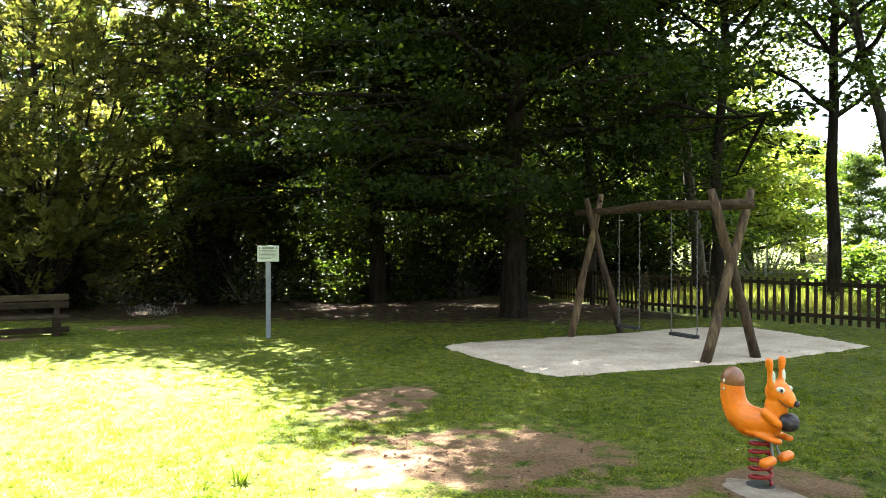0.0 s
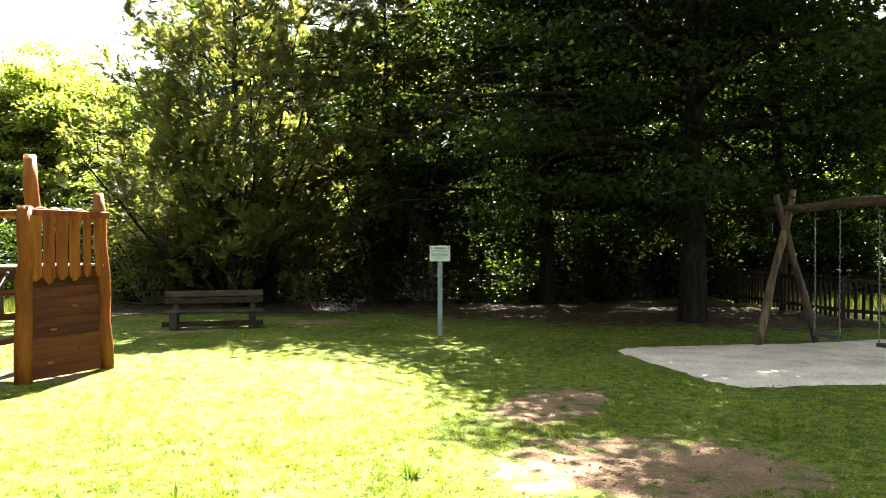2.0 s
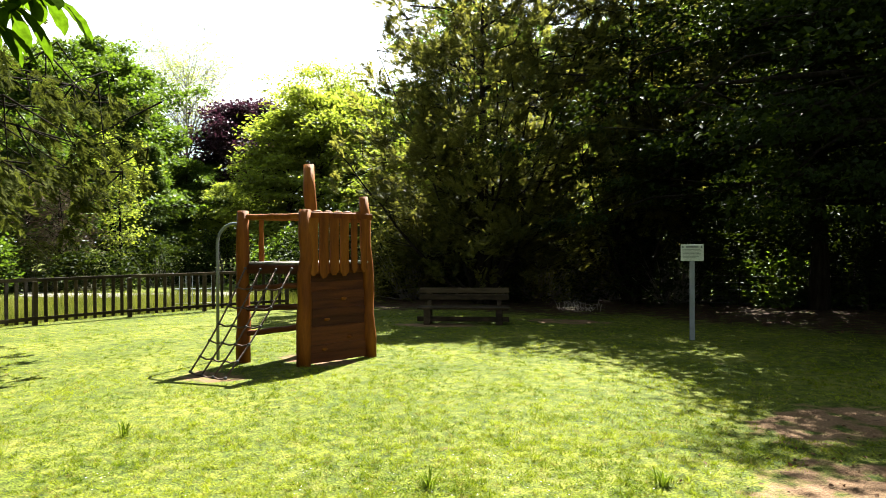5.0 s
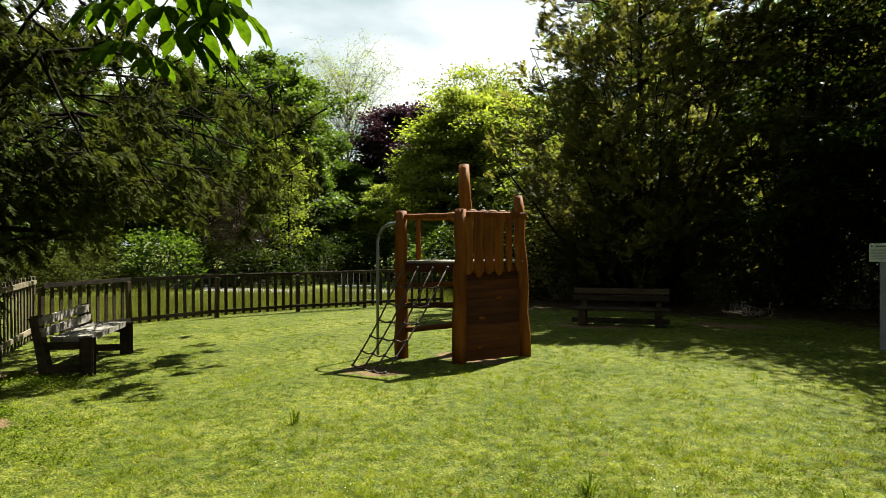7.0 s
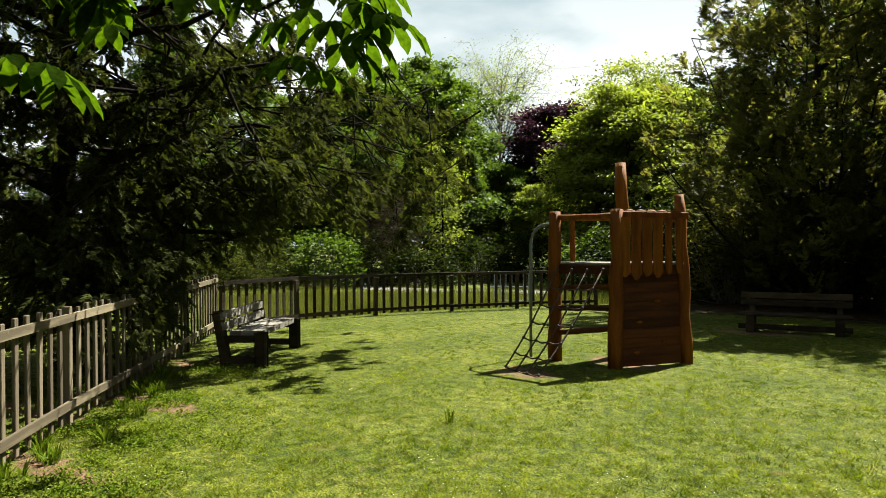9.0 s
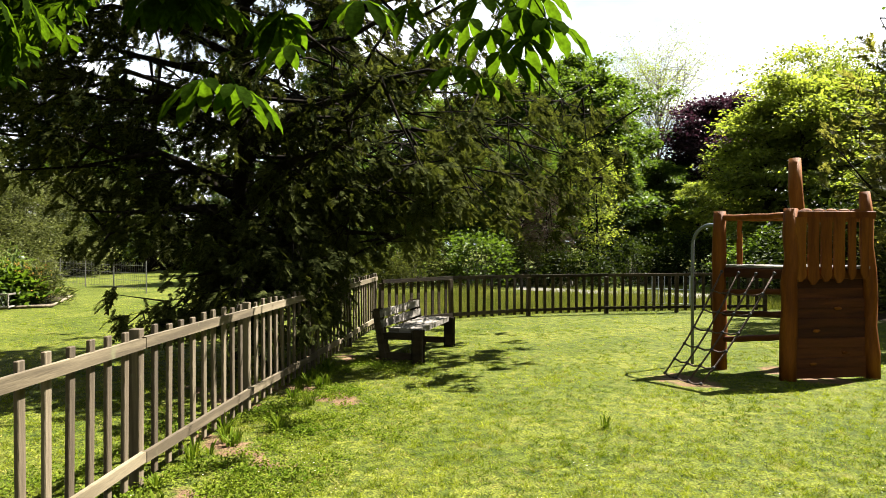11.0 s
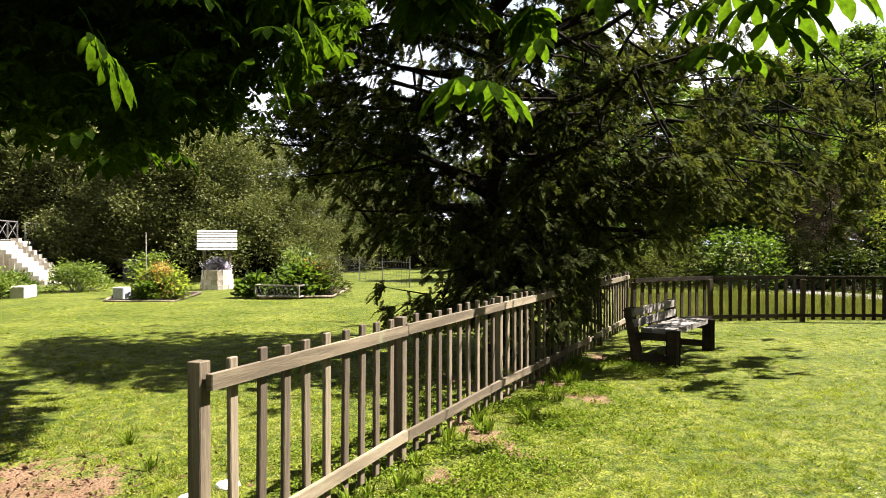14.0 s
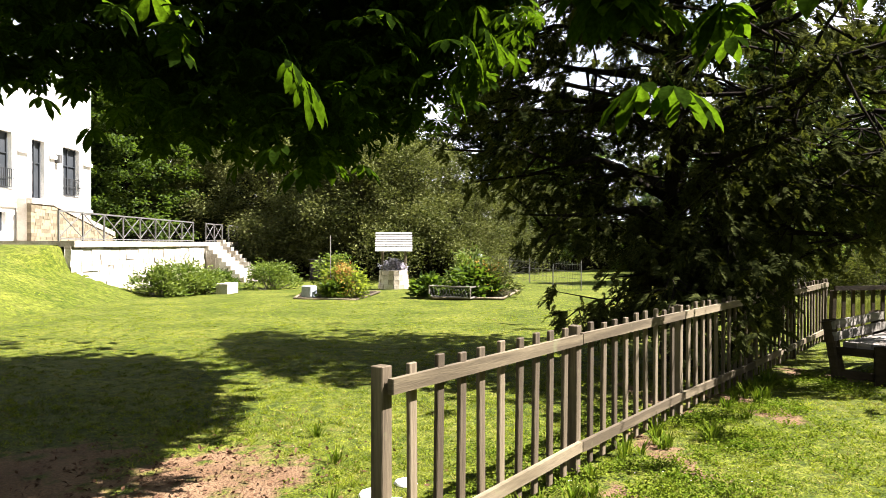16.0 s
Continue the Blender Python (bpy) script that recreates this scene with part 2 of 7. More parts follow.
WELL_STONE = material("warm_field_stone", [(0.3, 0.255, 0.19), (0.4, 0.35, 0.275), (0.47, 0.425, 0.355)], 0.9, scale=3, bump=0.5, fine=24, per_object=0.3)
RENDER_WALL = material("white_rendered_wall", [(0.7, 0.68, 0.64), (0.78, 0.77, 0.74)], 0.9, scale=1.2, bump=0.12, fine=30)
RUBBLE = material("buff_rubble_stone", [(0.11, 0.09, 0.055), (0.2, 0.165, 0.105)], 0.9, scale=3, bump=0.5, per_object=0.6)
# stone of the entrance steps, landing and roof, with shade mixed into its colour
DARK_STONE = material("shaded_stone_step", [(0.4, 0.36, 0.3), (0.5, 0.46, 0.4)], 0.9, scale=4, bump=0.4)
SHUTTER = material("dark_window_void", [(0.022, 0.026, 0.03), (0.04, 0.044, 0.048)], 0.5, scale=2, bump=0)
JAMB = material("grey_jamb", [(0.42, 0.41, 0.39), (0.5, 0.49, 0.47)], 0.8, bump=0.05)
SLAT_WHITE = material("white_slat_roof", [(0.3, 0.28, 0.28), (0.42, 0.4, 0.4)], 0.6, scale=4, bump=0.1, per_object=0.4)
TRACK = material("grey_track", [(0.0888, 0.0814, 0.0666), (0.148, 0.1369, 0.1184)], 0.95, scale=1.5, bump=0.4)
PLASTIC_GREY = material("grey_planter", [(0.222, 0.2368, 0.2516), (0.296, 0.3108, 0.3256)], 0.6, bump=0.05)

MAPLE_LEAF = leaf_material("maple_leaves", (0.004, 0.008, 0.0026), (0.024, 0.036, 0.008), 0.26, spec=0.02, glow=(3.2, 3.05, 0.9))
YEW_LEAF = leaf_material("yew_sprays", (0.013, 0.018, 0.006), (0.1, 0.104, 0.034), 0.5, glow=(3.2, 2.95, 1.3), spec=0.03, vary=1.5)
CYPRESS_LEAF = leaf_material("cypress_sprays", (0.007, 0.0105, 0.004), (0.08, 0.09, 0.027), 0.26, rough=0.8, glow=(2.2, 2.2, 0.9), spec=0.0, vary=1.8)
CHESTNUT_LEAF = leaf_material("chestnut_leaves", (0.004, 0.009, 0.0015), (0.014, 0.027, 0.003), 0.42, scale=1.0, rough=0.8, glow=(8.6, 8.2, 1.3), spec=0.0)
LIME_LEAF = leaf_material("lime_green_leaves", (0.055, 0.082, 0.012), (0.17, 0.2, 0.038), 0.55, glow=(2.4, 2.35, 1.0))
MID_LEAF = leaf_material("green_leaves", (0.03, 0.055, 0.01), (0.075, 0.115, 0.018), 0.4)
GREYGREEN_LEAF = leaf_material("greyish_leaves", (0.018, 0.026, 0.007), (0.17, 0.18, 0.06), 0.2, glow=(1.6, 1.7, 0.9), vary=2.0, spec=0.05)
PURPLE_LEAF = leaf_material("purple_leaves", (0.02, 0.012, 0.016), (0.05, 0.028, 0.036), 0.3, glow=(1.8, 1.0, 1.3))
DEAD_LEAF = leaf_material("brown_twigs", (0.06, 0.042, 0.024), (0.16, 0.11, 0.066), 0.1, glow=(1, 1, 1))
BLADE = leaf_material("grass_blades", (0.042, 0.07, 0.004), (0.242, 0.268, 0.034), 0.36, scale=1.2, rough=0.8, glow=(1.75, 1.85, 0.6), spec=0.0, vary=1.7, tufts=1.3)
STRAW = leaf_material("dry_grass_blades", (0.17, 0.145, 0.03), (0.34, 0.31, 0.1), 0.2, scale=1.1, rough=0.8, glow=(1.2, 1.2, 0.9), spec=0.0)
CLOVER = leaf_material("clover_leaves", (0.045, 0.092, 0.006), (0.17, 0.2, 0.024), 0.25, scale=2.0, rough=0.7, glow=(1.4, 1.5, 0.6), spec=0.0)
MEADOW = leaf_material("meadow_blades", (0.06, 0.085, 0.012), (0.2, 0.2, 0.06), 0.3, scale=0.8, rough=0.7, glow=(1.4, 1.4, 0.6), spec=0.03)
FALLEN = leaf_material("fallen_leaves", (0.055, 0.028, 0.015), (0.16, 0.085, 0.045), 0.1, scale=3.0, rough=0.8, glow=(1, 1, 1))
GARDEN_LEAF = leaf_material("garden_leaves", (0.055, 0.095, 0.018), (0.18, 0.22, 0.05), 0.3, scale=2.0, glow=(1.7, 1.8, 0.7))
LILAC = leaf_material("lilac_flowers", (0.3, 0.27, 0.33), (0.6, 0.57, 0.62), 0.3, glow=(1, 1, 1))
YELLOW_BLOOM = leaf_material("yellow_and_rust_blooms", (0.3, 0.08, 0.03), (0.5, 0.4, 0.06), 0.3, scale=6.0, glow=(1, 1, 1))
PETAL = leaf_material("pale_flowers", (0.5, 0.47, 0.45), (0.8, 0.77, 0.76), 0.3, glow=(1, 1, 1))


def ground_material():
    m = bpy.data.materials.new("lawn_soil")
    m.use_nodes = True
    n, l = m.node_tree.nodes, m.node_tree.links
    b = n["Principled BSDF"]
    b.inputs["Roughness"].default_value, b.inputs["Specular IOR Level"].default_value = 0.95, 0.1
    tc = n.new("ShaderNodeTexCoord")

    def noisy(scale, detail, colours, lo=0.3, hi=0.7):
        no, r = n.new("ShaderNodeTexNoise"), n.new("ShaderNodeValToRGB")
        no.inputs["Scale"].default_value, no.inputs["Detail"].default_value = scale, detail
        l.new(tc.outputs["Object"], no.inputs["Vector"])
        e = r.color_ramp.elements
        e[0].position, e[1].position = lo, hi
        e[0].color, e[1].color = (*colours[0], 1), (*colours[1], 1)
        l.new(no.outputs["Fac"], r.inputs[0])
        return r.outputs[0], no.outputs["Fac"]

    def mix(a, bb, fac, blend="MIX"):
        x = n.new("ShaderNodeMix")
        x.data_type, x.blend_type = "RGBA", blend
        for sock, v in (("A", a), ("B", bb), ("Factor", fac)):
            if isinstance(v, (int, float)):
                x.inputs[sock].default_value = v
            else:
                l.new(v, x.inputs[sock])
        return x.outputs["Result"]

    g1, _ = noisy(0.8, 5, [(0.038, 0.055, 0.003), (0.092, 0.104, 0.015)])
    g2, f2 = noisy(55, 8, [(0.2, 0.24, 0.2), (1.5, 1.45, 1.3)], 0.34, 0.66)
    g3, _ = noisy(9, 5, [(0.45, 0.55, 0.4), (1.4, 1.3, 1.3)], 0.36, 0.64)
    grass = mix(mix(g1, g2, 0.95, "MULTIPLY"), g3, 0.9, "MULTIPLY")
    thatch, ft = noisy(3.5, 6, [(0, 0, 0), (1, 1, 1)], 0.56, 0.72)
    straw, _ = noisy(40, 4, [(0.07, 0.065, 0.014), (0.15, 0.14, 0.035)])
    grass = mix(grass, straw, mix_fac(n, l, thatch, 0.45))
    d1, _ = noisy(2.2, 6, [(0.095, 0.056, 0.031), (0.17, 0.11, 0.066)])
    d2, fd = noisy(45, 5, [(0.4, 0.38, 0.36), (1.15, 1.1, 1.0)])
    dirt = mix(d1, d2, 0.75, "MULTIPLY")
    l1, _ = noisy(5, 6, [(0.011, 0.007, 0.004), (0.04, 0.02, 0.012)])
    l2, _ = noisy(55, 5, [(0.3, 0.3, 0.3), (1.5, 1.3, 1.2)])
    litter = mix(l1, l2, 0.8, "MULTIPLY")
    a1, a2 = n.new("ShaderNodeAttribute"), n.new("ShaderNodeAttribute")
    a1.attribute_name, a2.attribute_name = "soil", "litter"
    edge, fe = noisy(4.5, 9, [(0, 0, 0), (1, 1, 1)], 0.2, 0.8)

    def ragged(att):
        ad, r = n.new("ShaderNodeMath"), n.new("ShaderNodeValToRGB")
        ad.operation = "MULTIPLY_ADD"
        ad.inputs[1].default_value = 1.0
        l.new(fe, ad.inputs[0])
        half = mix_fac(n, l, att.outputs["Fac"], 0.35)
        l.new(half, ad.inputs[2])
        r.color_ramp.elements[0].position, r.color_ramp.elements[1].position = 0.67, 0.83
        l.new(ad.outputs[0], r.inputs[0])
        return r.outputs[0]

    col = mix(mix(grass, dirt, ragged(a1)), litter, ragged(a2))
    l.new(col, b.inputs["Base Color"])
    bp = n.new("ShaderNodeBump")
    bp.inputs["Strength"].default_value, bp.inputs["Distance"].default_value = 0.9, 0.03
    l.new(f2, bp.inputs["Height"])
    l.new(bp.outputs[0], b.inputs["Normal"])
    return m


def mix_fac(n, l, sock, k):
    ma = n.new("ShaderNodeMath")
    ma.operation = "MULTIPLY"
    ma.inputs[1].default_value = k
    l.new(sock, ma.inputs[0])
    return ma.outputs[0]


GROUND = ground_material()


# ---- building helpers ----
def thing(name, label, category, group="", place=(0, 0, 0), turn=0.0, kind=""):
    ob = new(name)
    ob.matrix_world = pose(*place, 0, 0, turn)
    return tagged(ob, label, category, group, kind)


def link(name, me, mat, parent=None, label=""):
    for m in (mat if isinstance(mat, (list, tuple)) else [mat]):
        me.materials.append(m)
    ob = new(name, me)
    ob.parent = parent
    return tagged(ob, label)


def part(name, bm, mat, parent=None, label="", smooth=False):
    me = bpy.data.meshes.new(name)
    bmesh.ops.recalc_face_normals(bm, faces=bm.faces)
    if smooth:
        for f in bm.faces:
            f.smooth = True
    bm.to_mesh(me)
    bm.free()
    return link(name, me, mat, parent, label)


def raw_mesh(name, verts, faces, smooth=False):
    """A mesh from arrays; all faces have the same number of corners."""
    verts, faces = np.asarray(verts, np.float32), np.asarray(faces, np.int32)
    me = bpy.data.meshes.new(name)
    k = faces.shape[1]
    me.vertices.add(len(verts))
    me.vertices.foreach_set("co", verts.ravel())
    me.loops.add(faces.size)
    me.loops.foreach_set("vertex_index", faces.ravel())
    me.polygons.add(len(faces))
    me.polygons.foreach_set("loop_start", np.arange(0, faces.size, k, dtype=np.int32))
    me.polygons.foreach_set("loop_total", np.full(len(faces), k, np.int32))
    if smooth:
        me.polygons.foreach_set("use_smooth", np.ones(len(faces), bool))
    me.update(calc_edges=True)
    return me


def box(bm, centre, size, m=None, bevel=0.0):
    """A block, its edges taken off by bevel, moved by m."""
    r = bmesh.ops.create_cube(bm, size=1.0)
    vs = r["verts"]
    for v in vs:
        v.co = Vector((v.co.x * size[0], v.co.y * size[1], v.co.z * size[2])) + Vector(centre)
        if m:
            v.co = m @ v.co
    if bevel:
        es = list({e for v in vs for e in v.link_edges})
        bmesh.ops.bevel(bm, geom=es, offset=bevel, segments=1, affect="EDGES")
    return bm


def beam(bm, a, b, wide, high, bevel=0.006, up=(0, 0, 1)):
    """A squared timber from a to b."""
    a, b = Vector(a), Vector(b)
    d = b - a
    x = d.normalized()
    y = Vector(up).cross(x)
    y = y.normalized() if y.length > 1e-4 else Vector((1, 0, 0))
    z = x.cross(y)
    m = Matrix((x, y, z)).transposed().to_4x4()
    m.translation = (a + b) / 2
    return box(bm, (0, 0, 0), (d.length, wide, high), m, bevel)


def tube(bm, points, radii, sides=8, cap=True, wobble=0.0, seed=0):
    """A round bar along points."""
    rnd = random.Random(seed)
    points = [Vector(p) for p in points]
    rings, ref = [], Vector((0.31, 0.17, 0.93))
    for i, p in enumerate(points):
        d = (points[min(i + 1, len(points) - 1)] - points[max(i - 1, 0)]).normalized()
        s = d.cross(ref)
        s = (s if s.length > 0.05 else d.cross(Vector((1, 0, 0)))).normalized()
        t = d.cross(s)
        r = radii[i] if isinstance(radii, (list, tuple)) else radii
        ring = []
        for k in range(sides):
            a = 2 * math.pi * k / sides
            q = r * (1 + wobble * rnd.uniform(-1, 1))
            ring.append(bm.verts.new(p + s * (q * math.cos(a)) + t * (q * math.sin(a))))
        rings.append(ring)
    for a, b in zip(rings, rings[1:]):
        for k in range(sides):
            bm.faces.new((a[k], a[(k + 1) % sides], b[(k + 1) % sides], b[k]))
    if cap:
        bm.faces.new(rings[0][::-1])
        bm.faces.new(rings[-1])
    return bm


def log_points(a, b, n=7, bend=0.02, seed=0):
    rnd = random.Random(seed)
    a, b = Vector(a), Vector(b)
    out = []
    for i in range(n):
        f = i / (n - 1)
        k = math.sin(math.pi * f)
        out.append(a.lerp(b, f) + Vector((rnd.uniform(-1, 1), rnd.uniform(-1, 1), rnd.uniform(-0.3, 0.3))) * bend * (0.4 + k))
    return out


def log(name, a, b, r0, r1, mat, parent, label="", bend=0.02, seed=0, sides=10):
    n = 8
    bm = bmesh.new()
    rnd = random.Random(seed + 5)
    radii = [(r0 + (r1 - r0) * i / (n - 1)) * (1 + rnd.uniform(-0.06, 0.06)) for i in range(n)]
    radii[-1] *= 0.9
    tube(bm, log_points(a, b, n, bend, seed), radii, sides, True, 0.05, seed)
    return part(name, bm, mat, parent, label, True)


def ball(bm, c, r, m=None, seg=14, rings=9):
    """An egg with half axes r round c."""
    res = bmesh.ops.create_uvsphere(bm, u_segments=seg, v_segments=rings, radius=1.0)
    for v in res["verts"]:
        v.co = Vector((v.co.x * r[0], v.co.y * r[1], v.co.z * r[2]))
        if m:
            v.co = m @ v.co
        v.co += Vector(c)
    return bm


# ---- plants ----
def leaves(rng, centres, spread, per, length, width, droop=0.2, flat=0.6, fold=0.25, out_from=None):
    """Folded leaves in clumps round centres. droop: -1 hangs down, +1 stands up."""
    c = np.repeat(np.asarray(centres, float), per, axis=0)
    n = len(c)
    sp = np.repeat(np.broadcast_to(np.asarray(spread, float), (len(centres),)), per)[:, None]
    p = c + rng.normal(size=(n, 3)) * sp * np.array([1, 1, flat])
    d = rng.normal(size=(n, 3))
    if out_from is not None:
        o = p - np.asarray(out_from, float)
        o[:, 2] *= 0.3
        d += 1.1 * o / (np.linalg.norm(o, axis=1, keepdims=True) + 1e-6)
    d[:, 2] = d[:, 2] * 0.5 + droop * 1.6
    d /= np.linalg.norm(d, axis=1, keepdims=True) + 1e-9
    s = np.cross(d, rng.normal(size=(n, 3)) * 0.55 + np.array([0, 0, 1.0]))
    s /= np.linalg.norm(s, axis=1, keepdims=True) + 1e-9
    u = np.cross(s, d)
    L = length * rng.uniform(0.65, 1.25, (n, 1))
    W = width * rng.uniform(0.7, 1.25, (n, 1))
    v = np.empty((n, 4, 3))
    v[:, 0] = p
    v[:, 1] = p + d * L * 0.48 + s * W / 2 + u * W * fold
    v[:, 2] = p + d * L - u * L * 0.12
    v[:, 3] = p + d * L * 0.48 - s * W / 2 + u * W * fold
    i = np.arange(n)[:, None] * 4
    f = np.concatenate([i + [0, 1, 2], i + [0, 2, 3]], axis=0)
    return v.reshape(-1, 3), f


def grow(rng, h, r0, R, base, limbs, profile, rise=0.5, sag=0.0, lean=(0, 0), twigs=5, stem_top=0.97):
    """Trunk and limb lines, and the places where leaves sit. profile(f): crown radius share at height share f."""
    lines, tips = [], []
    n = 9
    trunk = [np.array([lean[0] * (i / n) ** 1.3 * h + rng.normal() * 0.0035 * h * (i > 0), lean[1] * (i / n) ** 1.3 * h + rng.normal() * 0.0035 * h * (i > 0), h * stem_top * i / n]) for i in range(n + 1)]
    lines.append((trunk, [r0 * (1.25 if i == 0 else 1) * (1 - 0.88 * i / n) for i in range(n + 1)]))
    for k in range(limbs):
        f = (k + rng.uniform(0, 0.8)) / limbs
        z = base + (h * 0.96 - base) * f ** 0.9
        az = k * 2.39996 + rng.uniform(-0.4, 0.4)
        i = min(n - 1, int(z / (h * stem_top) * n))
        w = z / (h * stem_top) * n - i
        o = trunk[i] * (1 - w) + trunk[i + 1] * w
        ln = R * profile(f) * rng.uniform(0.75, 1.15)
        up = rise * ln * rng.uniform(0.5, 1.2)
        dx, dy = math.cos(az), math.sin(az)
        m = 5
        pts = []
        for j in range(m + 1):
            q = j / m
            pts.append(o + np.array([dx * ln * q, dy * ln * q, up * q - sag * ln * q * q]) + rng.normal(size=3) * 0.05 * ln * q * np.array([1, 1, 0.7]))
        rr = max(0.012, r0 * 0.42 * (1 - 0.7 * f))
        lines.append((pts, [rr * (1 - 0.85 * j / m) for j in range(m + 1)]))
        for j in range(twigs):
            q = rng.uniform(0.28, 1.0)
            a = min(m - 1, int(q * m))
            p = pts[a] + (pts[a + 1] - pts[a]) * (q * m - a)
            side = rng.normal(size=3) * np.array([1, 1, 0.45]) * ln * 0.26
            e = p + side + np.array([0, 0, -sag * ln * 0.25])
            lines.append(([p, (p + e) / 2 + rng.normal(size=3) * 0.03 * ln, e], [rr * 0.35, rr * 0.22, 0.006]))
            tips += [e, (p + e) / 2 + rng.normal(size=3) * 0.06 * ln]
        tips += [pts[-1], pts[-2]]
    return lines, np.array(tips)


def wood_mesh(lines, sides=6):
    vs, fs, off = [], [], 0
    for pts, radii in lines:
        k = sides if radii[0] > 0.05 else 4
        pts = [np.asarray(p, float) for p in pts]
        for i, p in enumerate(pts):
            d = pts[min(i + 1, len(pts) - 1)] - pts[max(i - 1, 0)]
            d /= np.linalg.norm(d) + 1e-9
            s = np.cross(d, (0.31, 0.17, 0.93))
            s /= np.linalg.norm(s) + 1e-9
            t = np.cross(d, s)
            for a in range(k):
                q = 2 * math.pi * a / k
                vs.append(p + radii[i] * (s * math.cos(q) + t * math.sin(q)))
            if i:
                for a in range(k):
                    b = (a + 1) % k
                    fs.append((off + (i - 1) * k + a, off + (i - 1) * k + b, off + i * k + b, off + i * k + a))
        off += len(pts) * k
    return raw_mesh("wood", vs, fs, True)


ROUND = lambda f: 0.35 + 0.65 * math.sin(math.pi * min(1, 0.18 + 0.8 * f)) if f < 0.85 else 0.55
CONE = lambda f: max(0.1, 1.0 - 0.9 * f)
COLUMN = lambda f: 0.55 + 0.45 * math.sin(math.pi * (0.15 + 0.75 * f))
DOME = lambda f: math.sqrt(max(0.05, 1 - f * f * 0.92))


def sprays(rng, tips, per, length, width, droop, broad=0.05):
    """Flat feathery sprays that hang or stand out from the stem, each with pairs of short shoots."""
    c = np.repeat(np.asarray(tips, float), per, axis=0)
    n = len(c)
    d = rng.normal(size=(n, 3)) * np.array([0.75, 0.75, 0.4])
    o = c.copy()
    o[:, 2] = 0
    d += 0.9 * o / (np.linalg.norm(o, axis=1, keepdims=True) + 0.3)
    d[:, 2] += droop
    d /= np.linalg.norm(d, axis=1, keepdims=True) + 1e-9
    s = np.cross(d, rng.normal(size=(n, 3)) * 0.5 + np.array([0, 0, 1.0]))
    s /= np.linalg.norm(s, axis=1, keepdims=True) + 1e-9
    L = length * rng.uniform(0.6, 1.3, (n, 1))
    p = c + rng.normal(size=(n, 3)) * (0.2 * length + 0.04)
    vs = []
    for q, w, sign in [(a, b, k) for a, b in ((0.1, 0.75), (0.26, 1.0), (0.42, 0.95), (0.58, 0.8), (0.74, 0.6), (0.88, 0.4)) for k in (-1, 1)] + [(0.8, 0.5, 0)]:
        a = p + d * L * q + np.array([0, 0, droop * 0.3]) * L * q * q
        ax = d * 0.75 + s * sign * 0.7 + rng.normal(size=(n, 3)) * 0.12
        e = a + ax * L * width * w * rng.uniform(0.7, 1.2, (n, 1))
        side = np.cross(ax, np.cross(d, s)) * L * broad
        vs.append(np.stack([a - side, a + side * 1.2, e], 1))
    v = np.stack(vs, 1).reshape(-1, 3)
    return v, np.arange(len(v)).reshape(-1, 3)


def tree(name, label, place, h, r0, R, base, limbs, profile, leaf, leaf_size, per, spread, seed, bark=None, rise=0.4, sag=0.0, droop=-0.1, flat=0.55,
         twigs=5, lean=(0, 0), category="tree", group="", turn=0.0, extra=None, keep=None, spray=None):
    rng = np.random.default_rng(seed)
    lines, tips = grow(rng, h, r0, R, base, limbs, profile, rise, sag, lean, twigs)
    if extra is not None:
        more, mtips = extra(rng)
        lines += more
        tips = np.concatenate([tips, mtips])
    if keep:
        at = np.array(place, float)
        tips = np.array([p for p in tips if keep(*(p + at))])
        lines = lines[:1] + [q for q in lines[1:] if keep(*(np.asarray(q[0][-1]) + at))]
    root = thing(name, label, category, group, place, turn)
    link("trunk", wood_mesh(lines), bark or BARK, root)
    if spray:
        v, f = sprays(rng, tips, *spray)
    else:
        v, f = leaves(rng, tips, spread, per, leaf_size[0], leaf_size[1], droop, flat, out_from=(0, 0, h * 0.5))
    link("crown", raw_mesh("crown", v, f), leaf, root)
    return root


